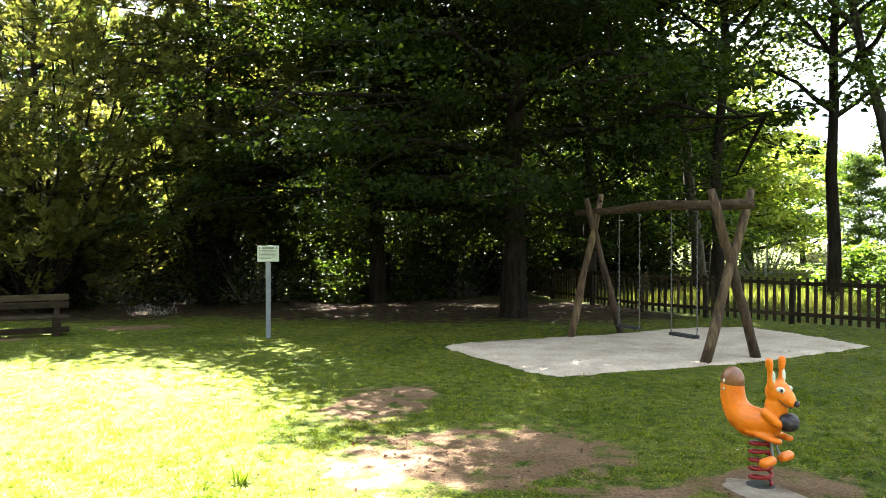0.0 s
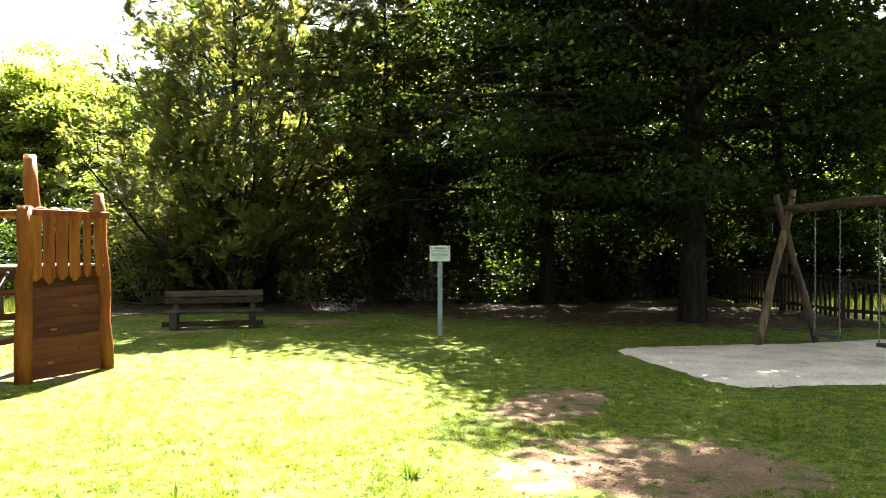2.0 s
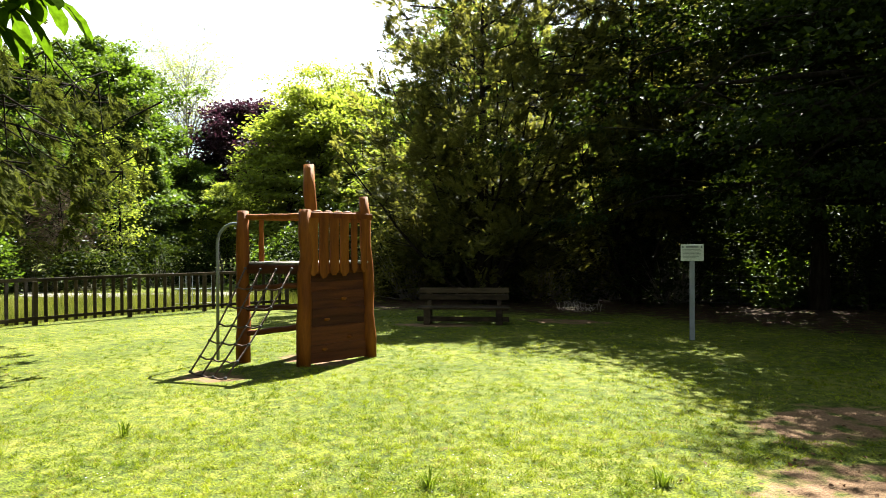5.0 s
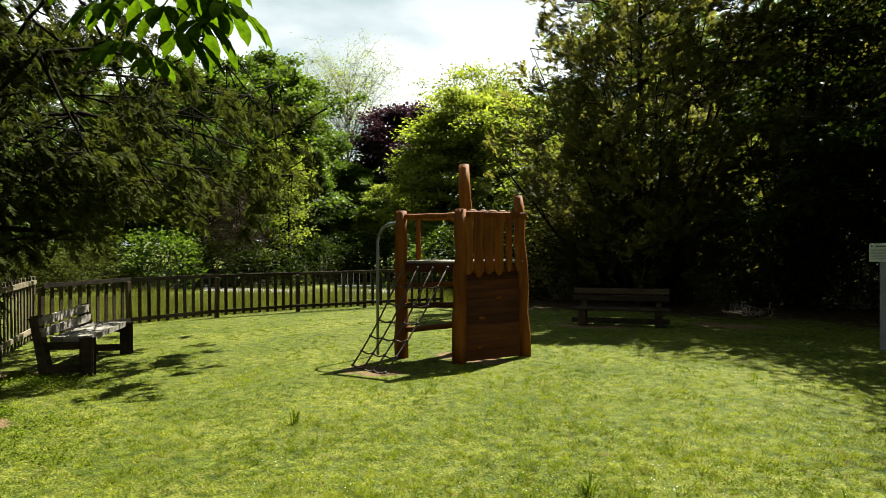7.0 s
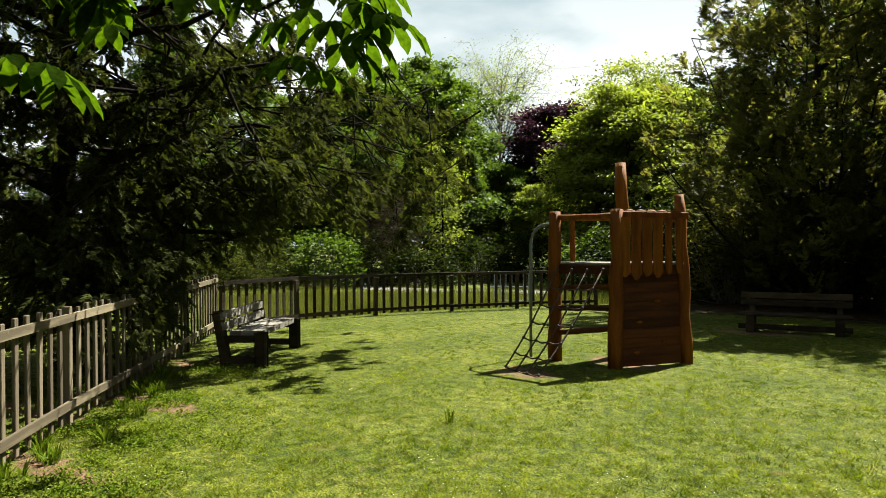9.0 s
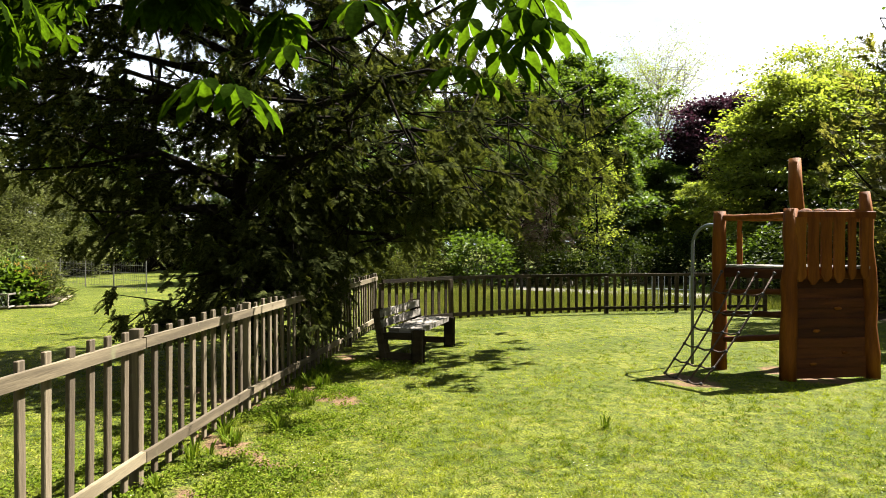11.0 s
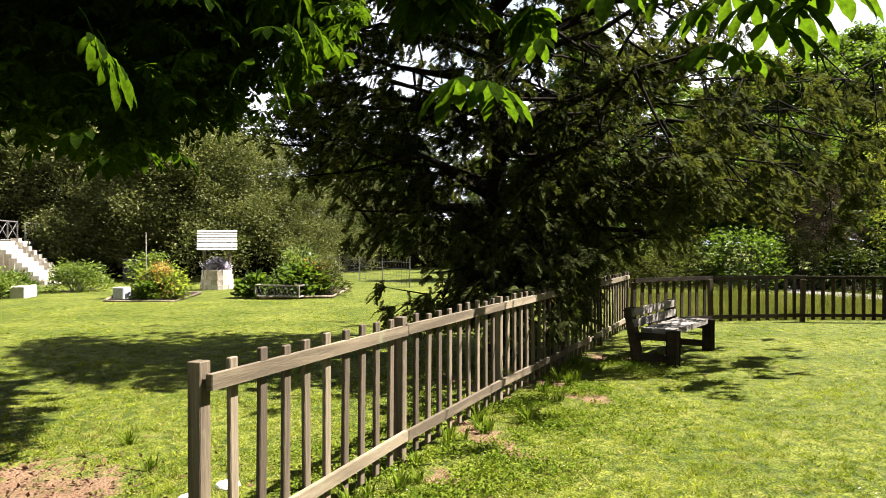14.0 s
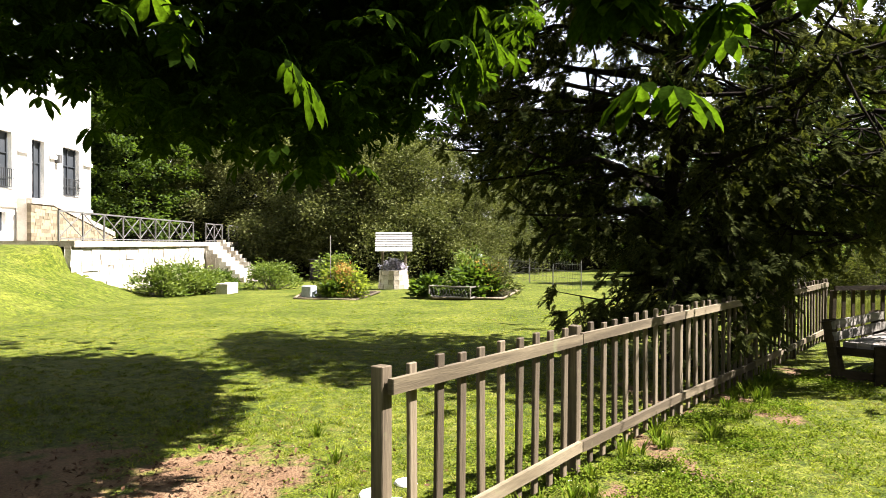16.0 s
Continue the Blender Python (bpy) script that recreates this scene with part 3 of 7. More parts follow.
def shrub(name, label, place, R, h, n, leaf, size, seed, category="shrub", per=26, droop=0.1, group="", stem=BARK_GREY, billows=0):
    """Many stems from the ground, leaf clumps over a lumpy dome, or over the tops of billows."""
    rng = np.random.default_rng(seed)
    az, q = rng.uniform(0, 2 * math.pi, n), np.sqrt(rng.uniform(0.03, 1, n))
    lump = 0.8 + 0.25 * np.sin(az * 3 + seed) + 0.12 * np.sin(az * 7 + 2 * seed)
    x, y = np.cos(az) * q * R * lump, np.sin(az) * q * R * lump
    top = np.sqrt(np.maximum(0.05, 1 - q ** 2)) * h * rng.uniform(0.75, 1.1, n)
    z = top * np.where(rng.uniform(size=n) < 0.6, 1.0, rng.uniform(0.1, 1, n))
    tips = np.stack([x, y, z], 1)
    if billows:
        ba, bq = np.arange(billows) * 2.39996 + seed, np.sqrt((np.arange(billows) + 0.5) / billows)
        br = R * rng.uniform(0.17, 0.32, billows)
        bc = np.stack([np.cos(ba) * bq * R * 0.85, np.sin(ba) * bq * R * 0.85, h * np.sqrt(1.02 - bq ** 2) * rng.uniform(0.55, 0.95, billows)], 1)
        which = rng.integers(0, billows, n)
        d = rng.normal(size=(n, 3)) + np.array([0, 0, 0.7])
        d /= np.linalg.norm(d, axis=1, keepdims=True)
        tips = bc[which] + d * br[which][:, None] * rng.uniform(0.8, 1.05, (n, 1))
        tips[:, 2] = np.maximum(tips[:, 2], 0.05)
    lines = [([np.array([t[0] * 0.25, t[1] * 0.25, 0]), t * np.array([0.7, 0.7, 0.6]), t], [0.012 + 0.008 * R, 0.01, 0.004]) for t in tips[::3]]
    root = thing(name, label, category, group, place)
    link("woody_base", wood_mesh(lines), stem, root)
    v, f = leaves(rng, tips, 0.14 * R ** 0.6, per, size[0], size[1], droop, 0.8, out_from=(0, 0, h * 0.2))
    v[:, 2] = np.maximum(v[:, 2], 0.01)
    link("foliage", raw_mesh("foliage", v, f), leaf, root)
    return root


def turned(x, y, z=0.0, rz=0.0, s=1.0, sz=None):
    return pose(x, y, z, 0, 0, rz) @ Matrix.Diagonal((s, s, sz or s, 1))


# house and terrace lie along this pair of axes: U ahead, V to its left
U = Vector((-math.sin(radians(103.5)), math.cos(radians(103.5)), 0))
V = Vector((-math.sin(radians(193.5)), math.cos(radians(193.5)), 0))


def uv(u, v, z=0.0):
    return U * u + V * v + Vector((0, 0, z))


# the line between sun and shade on the lawn
EDGE_Y, EDGE_X = [-2, 3.2, 4.2, 4.7, 5.3, 6.0, 6.8, 8.2, 9.2, 9.8], [2.9, 1.4, 0.35, -0.1, -0.55, -1.1, -1.6, -2.6, -3.6, -9]


def over_shade(x, y, z):
    """Whether a bough's shadow stays off the sunny part of the lawn."""
    gx_, gy_ = x + 0.157 * z, y - 0.737 * z
    if gx_ < -3.1:
        return gy_ > 8.9 + 0.25 * math.sin(gx_ * 2.0)
    return gx_ > np.interp(gy_, EDGE_Y, EDGE_X) + 0.2 * math.sin(gy_ * 3)


def smooth(a, b, x):
    t = min(1.0, max(0.0, (x - a) / (b - a)))
    return t * t * (3 - 2 * t)


def ground_z(x, y):
    u, v = x * U.x + y * U.y, x * V.x + y * V.y
    rise = max(0.0, min(1.5, (v - 8.8) * 0.47)) * smooth(24.0, 19.0, u) * smooth(6, 12, u)
    far = -0.15 * smooth(16, 28, u) * smooth(12, 8, v)
    bank = smooth(10.4, 10.9, v) * smooth(18.2, 19.7, u) * smooth(44, 40, u)
    rise += (1.5 - rise) * bank
    return rise + 0.025 * noise.noise((x * 0.35, y * 0.35, 0)) * smooth(3, 8, abs(x) + abs(y)) + far * smooth(-2, 4, v)


def inside(x, y, ellipses):
    best = 0.0
    for cx, cy, a, b, turn in ellipses:
        c, s = math.cos(radians(turn)), math.sin(radians(turn))
        dx, dy = x - cx, y - cy
        q = math.hypot((dx * c + dy * s) / a, (-dx * s + dy * c) / b)
        best = max(best, 1.0 - smooth(0.6, 1.3, q))
    return best


SOIL = [(0.3, 5.0, 1.15, 0.8, 20), (-0.5, 6.7, 0.95, 0.5, 70), (0.9, 5.0, 0.6, 0.5, 0), (2.1, 4.3, 0.65, 0.35, 10), (1.2, 4.2, 0.5, 0.25, 0),
        (-6.55, 5.3, 0.55, 0.3, 0), (-6.6, 6.9, 0.45, 0.4, 15), (2.25, 4.45, 0.5, 0.3, 10), (-6.1, 6.8, 0.4, 0.3, 20), (-7.4, 0.4, 0.9, 0.16, 24), (-9.2, 2.3, 0.6, 0.3, 30), (-5.5, 0.35, 0.8, 0.16, 24), (-7.3, 1.25, 0.9, 0.26, 26), (-4.5, 0.05, 0.5, 0.14, 24),
        (-4.2, -2.8, 0.85, 0.4, -20), (-3.6, -3.8, 1.3, 0.7, 0), (-4.0, -2.35, 0.8, 0.42, -20), (-3.6, -1.7, 0.5, 0.25, -10), (-7.2, 10.9, 0.9, 0.35, 25), (-5.4, 12.6, 0.9, 0.4, 10)]
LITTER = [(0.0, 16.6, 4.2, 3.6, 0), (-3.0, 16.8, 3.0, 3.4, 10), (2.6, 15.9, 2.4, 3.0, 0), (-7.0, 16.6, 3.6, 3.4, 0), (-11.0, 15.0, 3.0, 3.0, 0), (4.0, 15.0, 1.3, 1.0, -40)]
PIT = [(0.05, 10.30), (0.56, 9.21), (1.0, 8.35), (1.34, 7.88), (2.15, 8.2), (3.24, 8.63), (4.12, 8.98), (5.2, 9.6), (6.26, 10.26), (6.05, 11.2), (5.55, 12.45), (4.7, 12.5), (3.85, 12.2), (2.78, 11.45), (1.53, 10.95), (0.6, 10.6)]


def in_polygon(x, y, poly):
    hit, j = False, len(poly) - 1
    for i in range(len(poly)):
        (xa, ya), (xb, yb) = poly[i], poly[j]
        if (ya > y) != (yb > y) and x < (xb - xa) * (y - ya) / (yb - ya) + xa:
            hit = not hit
        j = i
    return hit


def edges(lo, hi, step, far):
    """Grid lines: even inside, growing out to the horizon."""
    out = list(np.arange(lo, hi + step / 2, step))
    w, a, b = step, lo, hi
    while b - hi < far:
        w *= 1.35
        a, b = a - w, b + w
        out = [a] + out + [b]
    return out


# ---- ground ----
gx, gy = edges(-31, 10, 0.17, 900), edges(-17, 18, 0.17, 900)
gv = np.array([(x, y, ground_z(x, y)) for y in gy for x in gx])
nx = len(gx)
ii = np.arange((len(gy) - 1) * (nx - 1))
b0 = ii // (nx - 1) * nx + ii % (nx - 1)
ground_mesh = raw_mesh("ground", gv, np.stack([b0, b0 + 1, b0 + nx + 1, b0 + nx], 1), True)
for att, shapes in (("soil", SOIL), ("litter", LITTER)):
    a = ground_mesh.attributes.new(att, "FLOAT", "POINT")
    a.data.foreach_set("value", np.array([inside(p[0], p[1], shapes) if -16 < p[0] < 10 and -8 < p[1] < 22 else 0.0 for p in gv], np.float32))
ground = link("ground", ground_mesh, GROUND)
tagged(ground, "sunlit mown lawn with bare soil and leaf litter", "lawn", kind="structure")

rng = np.random.default_rng(3)
pit_bm = bmesh.new()
outline = []
for i in range(len(PIT)):
    a, b = Vector(PIT[i]), Vector(PIT[(i + 1) % len(PIT)])
    for k in range(8):
        p = a.lerp(b, k / 8) + Vector((rng.normal() * 0.025, rng.normal() * 0.025))
        outline.append(p)
mid = sum(outline, Vector((0, 0))) / len(outline)
rings = []
for f, z in ((1.0, 0.004), (0.97, 0.03), (0.8, 0.026), (0.6, 0.02), (0.4, 0.02), (0.2, 0.02)):
    rings.append([pit_bm.verts.new((*(mid + (p - mid) * f), z + ground_z(*(mid + (p - mid) * f)) + (0.012 * noise.noise((p.x * 3 * f, p.y * 3 * f, f * 9)) if f < 0.95 else 0))) for p in outline])
for a, b in zip(rings, rings[1:]):
    for k in range(len(outline)):
        pit_bm.faces.new((a[k], a[(k + 1) % len(outline)], b[(k + 1) % len(outline)], b[k]))
pit_bm.faces.new(rings[-1])
sand_pit = part("gravel_bed", pit_bm, SAND, None, "", True)
tagged(sand_pit, "pale fine gravel bed under the wooden swing", "gravel bed", kind="structure")


def inside_all(x, y, ellipses):
    best = np.zeros(len(x))
    for cx, cy, a, b, turn in ellipses:
        c, s = math.cos(radians(turn)), math.sin(radians(turn))
        dx, dy = x - cx, y - cy
        q = np.clip((np.hypot((dx * c + dy * s) / a, (-dx * s + dy * c) / b) - 0.6) / 0.7, 0, 1)
        best = np.maximum(best, 1 - q * q * (3 - 2 * q))
    return best


def mottle(x, y, k):
    """A soft uneven pattern between -1 and 1."""
    return (np.sin(x * k + 1.7 * np.sin(y * k * 0.7)) * np.cos(y * k * 1.1 + 1.3 * np.sin(x * k * 0.6)) + 0.5 * np.sin(x * k * 2.3 + y * k * 1.9)) / 1.5


# grass blades, thick near the path and thin on bare soil
def blades(n, lo, hi, az0, az1, length, width, seed, share=1.0):
    r = np.random.default_rng(seed)
    tuft = n // 8
    d = lo * (hi / lo) ** r.uniform(0, 1, tuft)
    az = np.radians(r.uniform(az0, az1, tuft))
    big = np.repeat(r.uniform(0.45, 1.5, tuft), 8)
    d, az, n = np.repeat(d, 8), np.repeat(az, 8), tuft * 8
    x, y = -np.sin(az) * d + r.normal(size=n) * (0.008 + 0.0016 * d), np.cos(az) * d + r.normal(size=n) * (0.008 + 0.0016 * d)
    s = np.maximum(inside_all(x, y, SOIL), inside_all(x, y, LITTER)) + 0.3 * mottle(x, y, 5.0)
    keep = r.uniform(size=n) > s * 1.35
    keep &= np.array([not (0 < a < 6.4 and 7.8 < b < 12.6 and in_polygon(a, b, PIT)) for a, b in zip(x, y)])
    x, y, d, big = x[keep], y[keep], d[keep], big[keep]
    n = len(x)
    z = np.array([ground_z(a, b) for a, b in zip(x, y)])
    p = np.stack([x, y, z], 1)
    th = r.uniform(0, 2 * np.pi, n)
    s = np.stack([np.cos(th), np.sin(th), np.zeros(n)], 1) * (width * (0.6 + d / 14) * r.uniform(0.6, 1.4, n))[:, None]
    L = length * big * r.uniform(0.5, 1.2, n) * (0.9 + 0.35 * mottle(x, y, 1.3) + 0.4 * mottle(x, y, 4.1)) * np.clip(1.25 - d / 26, 0.5, 1)
    lean = r.normal(size=(n, 2)) * 0.8
    t = p + np.stack([lean[:, 0] * L, lean[:, 1] * L, L * 0.8], 1)
    v = np.stack([p - s, p + s, t], 1).reshape(-1, 3)
    return v, np.arange(3 * n).reshape(-1, 3)


bv, bf = blades(350000, 3.4, 20.0, -36, 142, 0.036, 0.0036, 11)
grass = link("grass", raw_mesh("grass", bv, bf), BLADE)
tagged(grass, "short green lawn grass with clover", "grass", kind="stuff")

sv, sf = blades(52000, 3.4, 14.0, -36, 142, 0.026, 0.0032, 13)
dry = link("dry_grass", raw_mesh("dry_grass", sv, sf), STRAW)
tagged(dry, "dry straw-coloured blades among the lawn grass", "grass", kind="stuff")

# daisies and clover heads scattered in the lawn
r = np.random.default_rng(21)
fd, fa = 3.6 * (13 / 3.6) ** r.uniform(0, 1, 3400), np.radians(r.uniform(-34, 120, 3400))
fx, fy = -np.sin(fa) * fd, np.cos(fa) * fd
ok = (inside_all(fx, fy, SOIL + LITTER) < 0.2) & (mottle(fx, fy, 1.1) + 0.5 * mottle(fx, fy, 3.7) > 0.25) & np.array([not in_polygon(a, b, PIT) for a, b in zip(fx, fy)])
fx, fy = fx[ok], fy[ok]
fc = np.stack([fx, fy, np.array([ground_z(a, b) for a, b in zip(fx, fy)]) + r.uniform(0.02, 0.04, len(fx))], 1)
fr = r.uniform(0.003, 0.0055, (len(fx), 1, 1))
corner = np.array([(math.cos(k * math.pi / 3), math.sin(k * math.pi / 3), 0.15 * (-1) ** k) for k in range(6)])
fv = (fc[:, None, :] + corner[None] * fr).reshape(-1, 3)
daisies = link("daisies", raw_mesh("daisies", fv, np.arange(len(fv)).reshape(-1, 6)), PETAL)
tagged(daisies, "tiny white daisies and clover heads in the grass", "flowers", kind="stuff")

# loose pebbles on the gravel
r = np.random.default_rng(25)
gx_, gy_ = r.uniform(0.1, 6.2, 5000), r.uniform(7.9, 12.5, 5000)
ok = np.array([in_polygon(a, b, PIT) for a, b in zip(gx_, gy_)])
gc = np.stack([gx_[ok], gy_[ok], np.array([ground_z(a, b) for a, b in zip(gx_[ok], gy_[ok])]) + 0.03], 1)
octa = np.array([(1, 0, 0), (0, 1, 0), (-1, 0, 0), (0, -1, 0), (0, 0, 0.6), (0, 0, -0.6)])
gv = (gc[:, None, :] + octa[None] * r.uniform(0.004, 0.011, (len(gc), 1, 1)) * r.uniform(0.7, 1.3, (len(gc), 6, 1))).reshape(-1, 3)
gf = np.concatenate([np.arange(len(gc))[:, None] * 6 + f for f in ((0, 1, 4), (1, 2, 4), (2, 3, 4), (3, 0, 4), (1, 0, 5), (2, 1, 5), (3, 2, 5), (0, 3, 5))])
pebbles = link("pebbles", raw_mesh("pebbles", gv, gf), PEBBLE)
tagged(pebbles, "loose pale and grey pebbles on the gravel", "pebbles", kind="stuff")

# patches of clover in the lawn
r = np.random.default_rng(27)
cd, ca = 3.4 * (13 / 3.4) ** r.uniform(0, 1, 14000), np.radians(r.uniform(-30, 125, 14000))
cx_, cy_ = -np.sin(ca) * cd, np.cos(ca) * cd
ok = (inside_all(cx_, cy_, SOIL + LITTER) < 0.25) & (mottle(cx_, cy_, 1.7) + 0.6 * mottle(cx_ + 3, cy_, 5.3) > 0.4) & np.array([not (0 < a < 6.4 and 7.8 < b < 12.6 and in_polygon(a, b, PIT)) for a, b in zip(cx_, cy_)])
cx_, cy_ = cx_[ok], cy_[ok]
cc = np.stack([cx_, cy_, np.array([ground_z(a, b) for a, b in zip(cx_, cy_)]) + 0.022], 1)
cv, cf = leaves(r, cc, 0.034, 11, 0.012, 0.011, 0.12, 0.3)
clover = link("clover", raw_mesh("clover", cv, cf), CLOVER)
tagged(clover, "low clover growing in patches among the lawn grass", "ground cover", kind="stuff")

# brown leaves lying on the bare soil
r = np.random.default_rng(29)
lx, ly = np.concatenate([r.normal(-3.9, 0.9, 1400), r.normal(-7.2, 1.3, 500), r.uniform(-5, 4.5, 1600), r.normal(0.2, 0.9, 160)]), np.concatenate([r.normal(-2.7, 0.8, 1400), np.zeros(500), r.uniform(13.4, 18, 1600), r.normal(5.3, 0.7, 160)])
ly[1400:1900] = 0.4 + (lx[1400:1900] + 7.2) * -0.45 + r.normal(0.12, 0.18, 500)
ok = (inside_all(lx, ly, SOIL + LITTER) > 0.15) | (r.uniform(size=len(lx)) < 0.25)
lx, ly = lx[ok], ly[ok]
lp = np.stack([lx, ly, np.array([ground_z(a, b) for a, b in zip(lx, ly)]) + 0.008], 1)
lv, lf = leaves(r, lp, 0.02, 1, 0.042, 0.024, 0.0, 0.1)
lv[:, 2] = np.maximum(lv[:, 2], np.repeat(lp[:, 2], 4) - 0.004)
litter = link("fallen_leaves", raw_mesh("fallen_leaves", lv, lf), FALLEN)
tagged(litter, "dry reddish-brown leaves scattered on bare soil", "leaves", kind="stuff")

# long meadow grass outside the curving fence, low weeds along the straight one
r = np.random.default_rng(31)
md = np.concatenate([r.uniform(13.6, 21, 60000), r.uniform(17.5, 40, 50000)])
ma = np.radians(np.concatenate([r.uniform(44, 76, 60000), r.uniform(-36, 2, 50000)]))
mx_, my_ = -np.sin(ma) * md, np.cos(ma) * md
out_ = (ma < 0.1) & (my_ > np.interp(mx_, [2.5, 3.05, 3.7, 4.4, 5.4, 6.6, 7.75, 9.5], [21.5, 19.5, 17.5, 15.7, 14.6, 13.5, 12.2, 10.2])) | (ma > 0.1) & (mx_ < np.interp(my_, [2.5, 3.3, 5.0, 6.9, 8.8, 10.4, 12.2, 16], [-12.8, -12.6, -13.4, -13.8, -13.75, -13.4, -12.7, -11]))
mx_, my_ = mx_[out_], my_[out_]
mp = np.stack([mx_, my_, np.zeros(len(mx_))], 1)
mth = r.uniform(0, 2 * np.pi, len(mp))
ms_ = np.stack([np.cos(mth), np.sin(mth), np.zeros(len(mp))], 1) * np.where(mx_ > -2, 0.012, 0.006)[:, None]
mh = r.uniform(0.12, 0.42, len(mp)) * (0.8 + 0.4 * mottle(mx_, my_, 0.8))
mt = mp + np.stack([r.normal(size=len(mp)) * 0.3 * mh, r.normal(size=len(mp)) * 0.3 * mh, mh], 1)
meadow = link("meadow_grass", raw_mesh("meadow_grass", np.stack([mp - ms_, mp + ms_, mt], 1).reshape(-1, 3), np.arange(3 * len(mp)).reshape(-1, 3)), MEADOW)
tagged(meadow, "long pale meadow grass outside the picket fence", "grass", kind="stuff")
wt = r.uniform(0, 1, 3200)
wo = np.where(r.uniform(size=3200) < 0.7, np.abs(r.normal(size=3200)) * 0.6, -np.abs(r.normal(size=3200)) * 0.5)
wx_, wy_ = -3.0 - 6.6 * wt + 0.42 * wo, -1.0 + 3.0 * wt + 0.9 * wo
ok = mottle(wx_, wy_, 2.6) + 0.5 * mottle(wx_, wy_, 7.0) > 0.15
wc = np.stack([wx_[ok], wy_[ok], np.full(int(ok.sum()), 0.025)], 1)
wv, wf = leaves(r, wc, 0.05, 16, 0.025, 0.018, 0.12, 0.35)
wv[:, 2] = np.maximum(wv[:, 2], 0.012)
weeds = link("ground_ivy", raw_mesh("ground_ivy", wv, wf), CLOVER)
tagged(weeds, "low ivy and weeds creeping along the fence", "ground cover", kind="stuff")


def grass_tuft(x, y, size, n, seed):
    """A clump of long arching blades, each folded in three."""
    rnd = random.Random(seed)
    bm = bmesh.new()
    for k in range(n):
        a, L = rnd.uniform(0, 2 * math.pi), size * rnd.uniform(0.5, 1.1)
        d, side = Vector((math.cos(a), math.sin(a), 0)), Vector((-math.sin(a), math.cos(a), 0)) * rnd.uniform(0.004, 0.009)
        p, out = d * rnd.uniform(0, 0.05), rnd.uniform(0.2, 0.75)
        rows = [(bm.verts.new(p + d * (L * out * f * f) + Vector((0, 0, L * (f - 0.35 * out * f * f))) - side * w), bm.verts.new(p + d * (L * out * f * f) + Vector((0, 0, L * (f - 0.35 * out * f * f))) + side * w)) for f, w in ((0, 0.7), (0.4, 1.0), (0.75, 0.7), (1.0, 0.1))]
        for q, e in zip(rows, rows[1:]):
            bm.faces.new((q[0], q[1], e[1], e[0]))
    ob = part("grass_tuft", bm, CLOVER)
    ob.matrix_world = pose(x, y, ground_z(x, y) - 0.005, 0, 0, 40 * seed)
    return tagged(ob, "tuft of long green grass at the fence foot", "grass tuft", "weeds along the fence")


rnd = random.Random(61)
for k in range(30):
    f, off = rnd.uniform(0.03, 0.8), abs(rnd.gauss(0.12, 0.28))
    grass_tuft(-3.2 - 7.4 * f + 0.42 * off, -0.88 + 3.2 * f + 0.9 * off, rnd.uniform(0.1, 0.24), rnd.randint(18, 34), k)
for k, (x, y) in enumerate(((-3.35, -1.95), (-3.9, -1.6), (-3.1, -1.5), (-4.7, -1.9), (-5.3, -2.3), (-2.4, 3.6), (-5.1, 3.3), (-1.2, 4.4))):
    grass_tuft(x, y, 0.14, 22, 50 + k)


# ---- fences ----
def fence(name, label, points, height, picket_gap, seed, side=1.0, post_size=0.068, picket=0.05, group="picket fences", wood=WEATHERED, rail_wood=WEATHERED_X, rail_high=0.06, capped=False):
    """Squared posts at points, two rails on one side, pickets behind them."""
    rnd = random.Random(seed)
    root = thing(name, label, "fence", group, (*points[0], ground_z(*points[0])))
    o = Vector((*points[0], ground_z(*points[0])))
    picket_mesh, rail_out = [], post_size / 2 + 0.017
    for i, p in enumerate(points):
        bm = bmesh.new()
        tall = height - 0.02 if capped else height + 0.04
        box(bm, (0, 0, tall / 2 - 0.04), (post_size, post_size, tall), None, 0.004)
        q = part("post", bm, wood, root)
        d = Vector(points[min(i + 1, len(points) - 1)]) - Vector(points[max(i - 1, 0)])
        q.matrix_basis = Matrix.Translation(Vector((*p, ground_z(*p))) - o) @ pose(0, 0, 0, rnd.uniform(-1, 1), rnd.uniform(-1, 1), math.degrees(math.atan2(d.y, d.x)))
    for k in range(4):
        bm = bmesh.new()
        hh = height - (0.075 if capped else 0.05) + rnd.uniform(-0.012, 0.012)
        box(bm, (0, 0, hh / 2 + 0.05), (picket, 0.024, hh), None, 0.004)
        me = bpy.data.meshes.new("picket")
        bm.to_mesh(me)
        bm.free()
        me.materials.append(wood)
        picket_mesh.append(me)
    for a, b in zip(points, points[1:]):
        a, b = Vector((*a, ground_z(*a))), Vector((*b, ground_z(*b)))
        d = (b - a)
        nrm = Vector((-d.y, d.x, 0)).normalized() * side
        for z in ((height - 0.025, 0.13) if capped else (height - 0.085, 0.2)):
            bm = bmesh.new()
            beam(bm, a - o + Vector((0, 0, z)) + nrm * rail_out, b - o + Vector((0, 0, z + rnd.uniform(-0.008, 0.008))) + nrm * rail_out, 0.03, rail_high, 0.004)
            part("rail", bm, rail_wood, root)
        n = max(2, round(d.length / picket_gap))
        for i in range(1, n):
            q = new("picket", rnd.choice(picket_mesh))
            q.parent = root
            q.matrix_basis = Matrix.Translation(a.lerp(b, i / n) - o + nrm * (rail_out - 0.031)) @ pose(0, 0, rnd.uniform(-0.008, 0.008), rnd.uniform(-0.5, 0.5), rnd.uniform(-0.5, 0.5), math.degrees(math.atan2(d.y, d.x)))
    return root


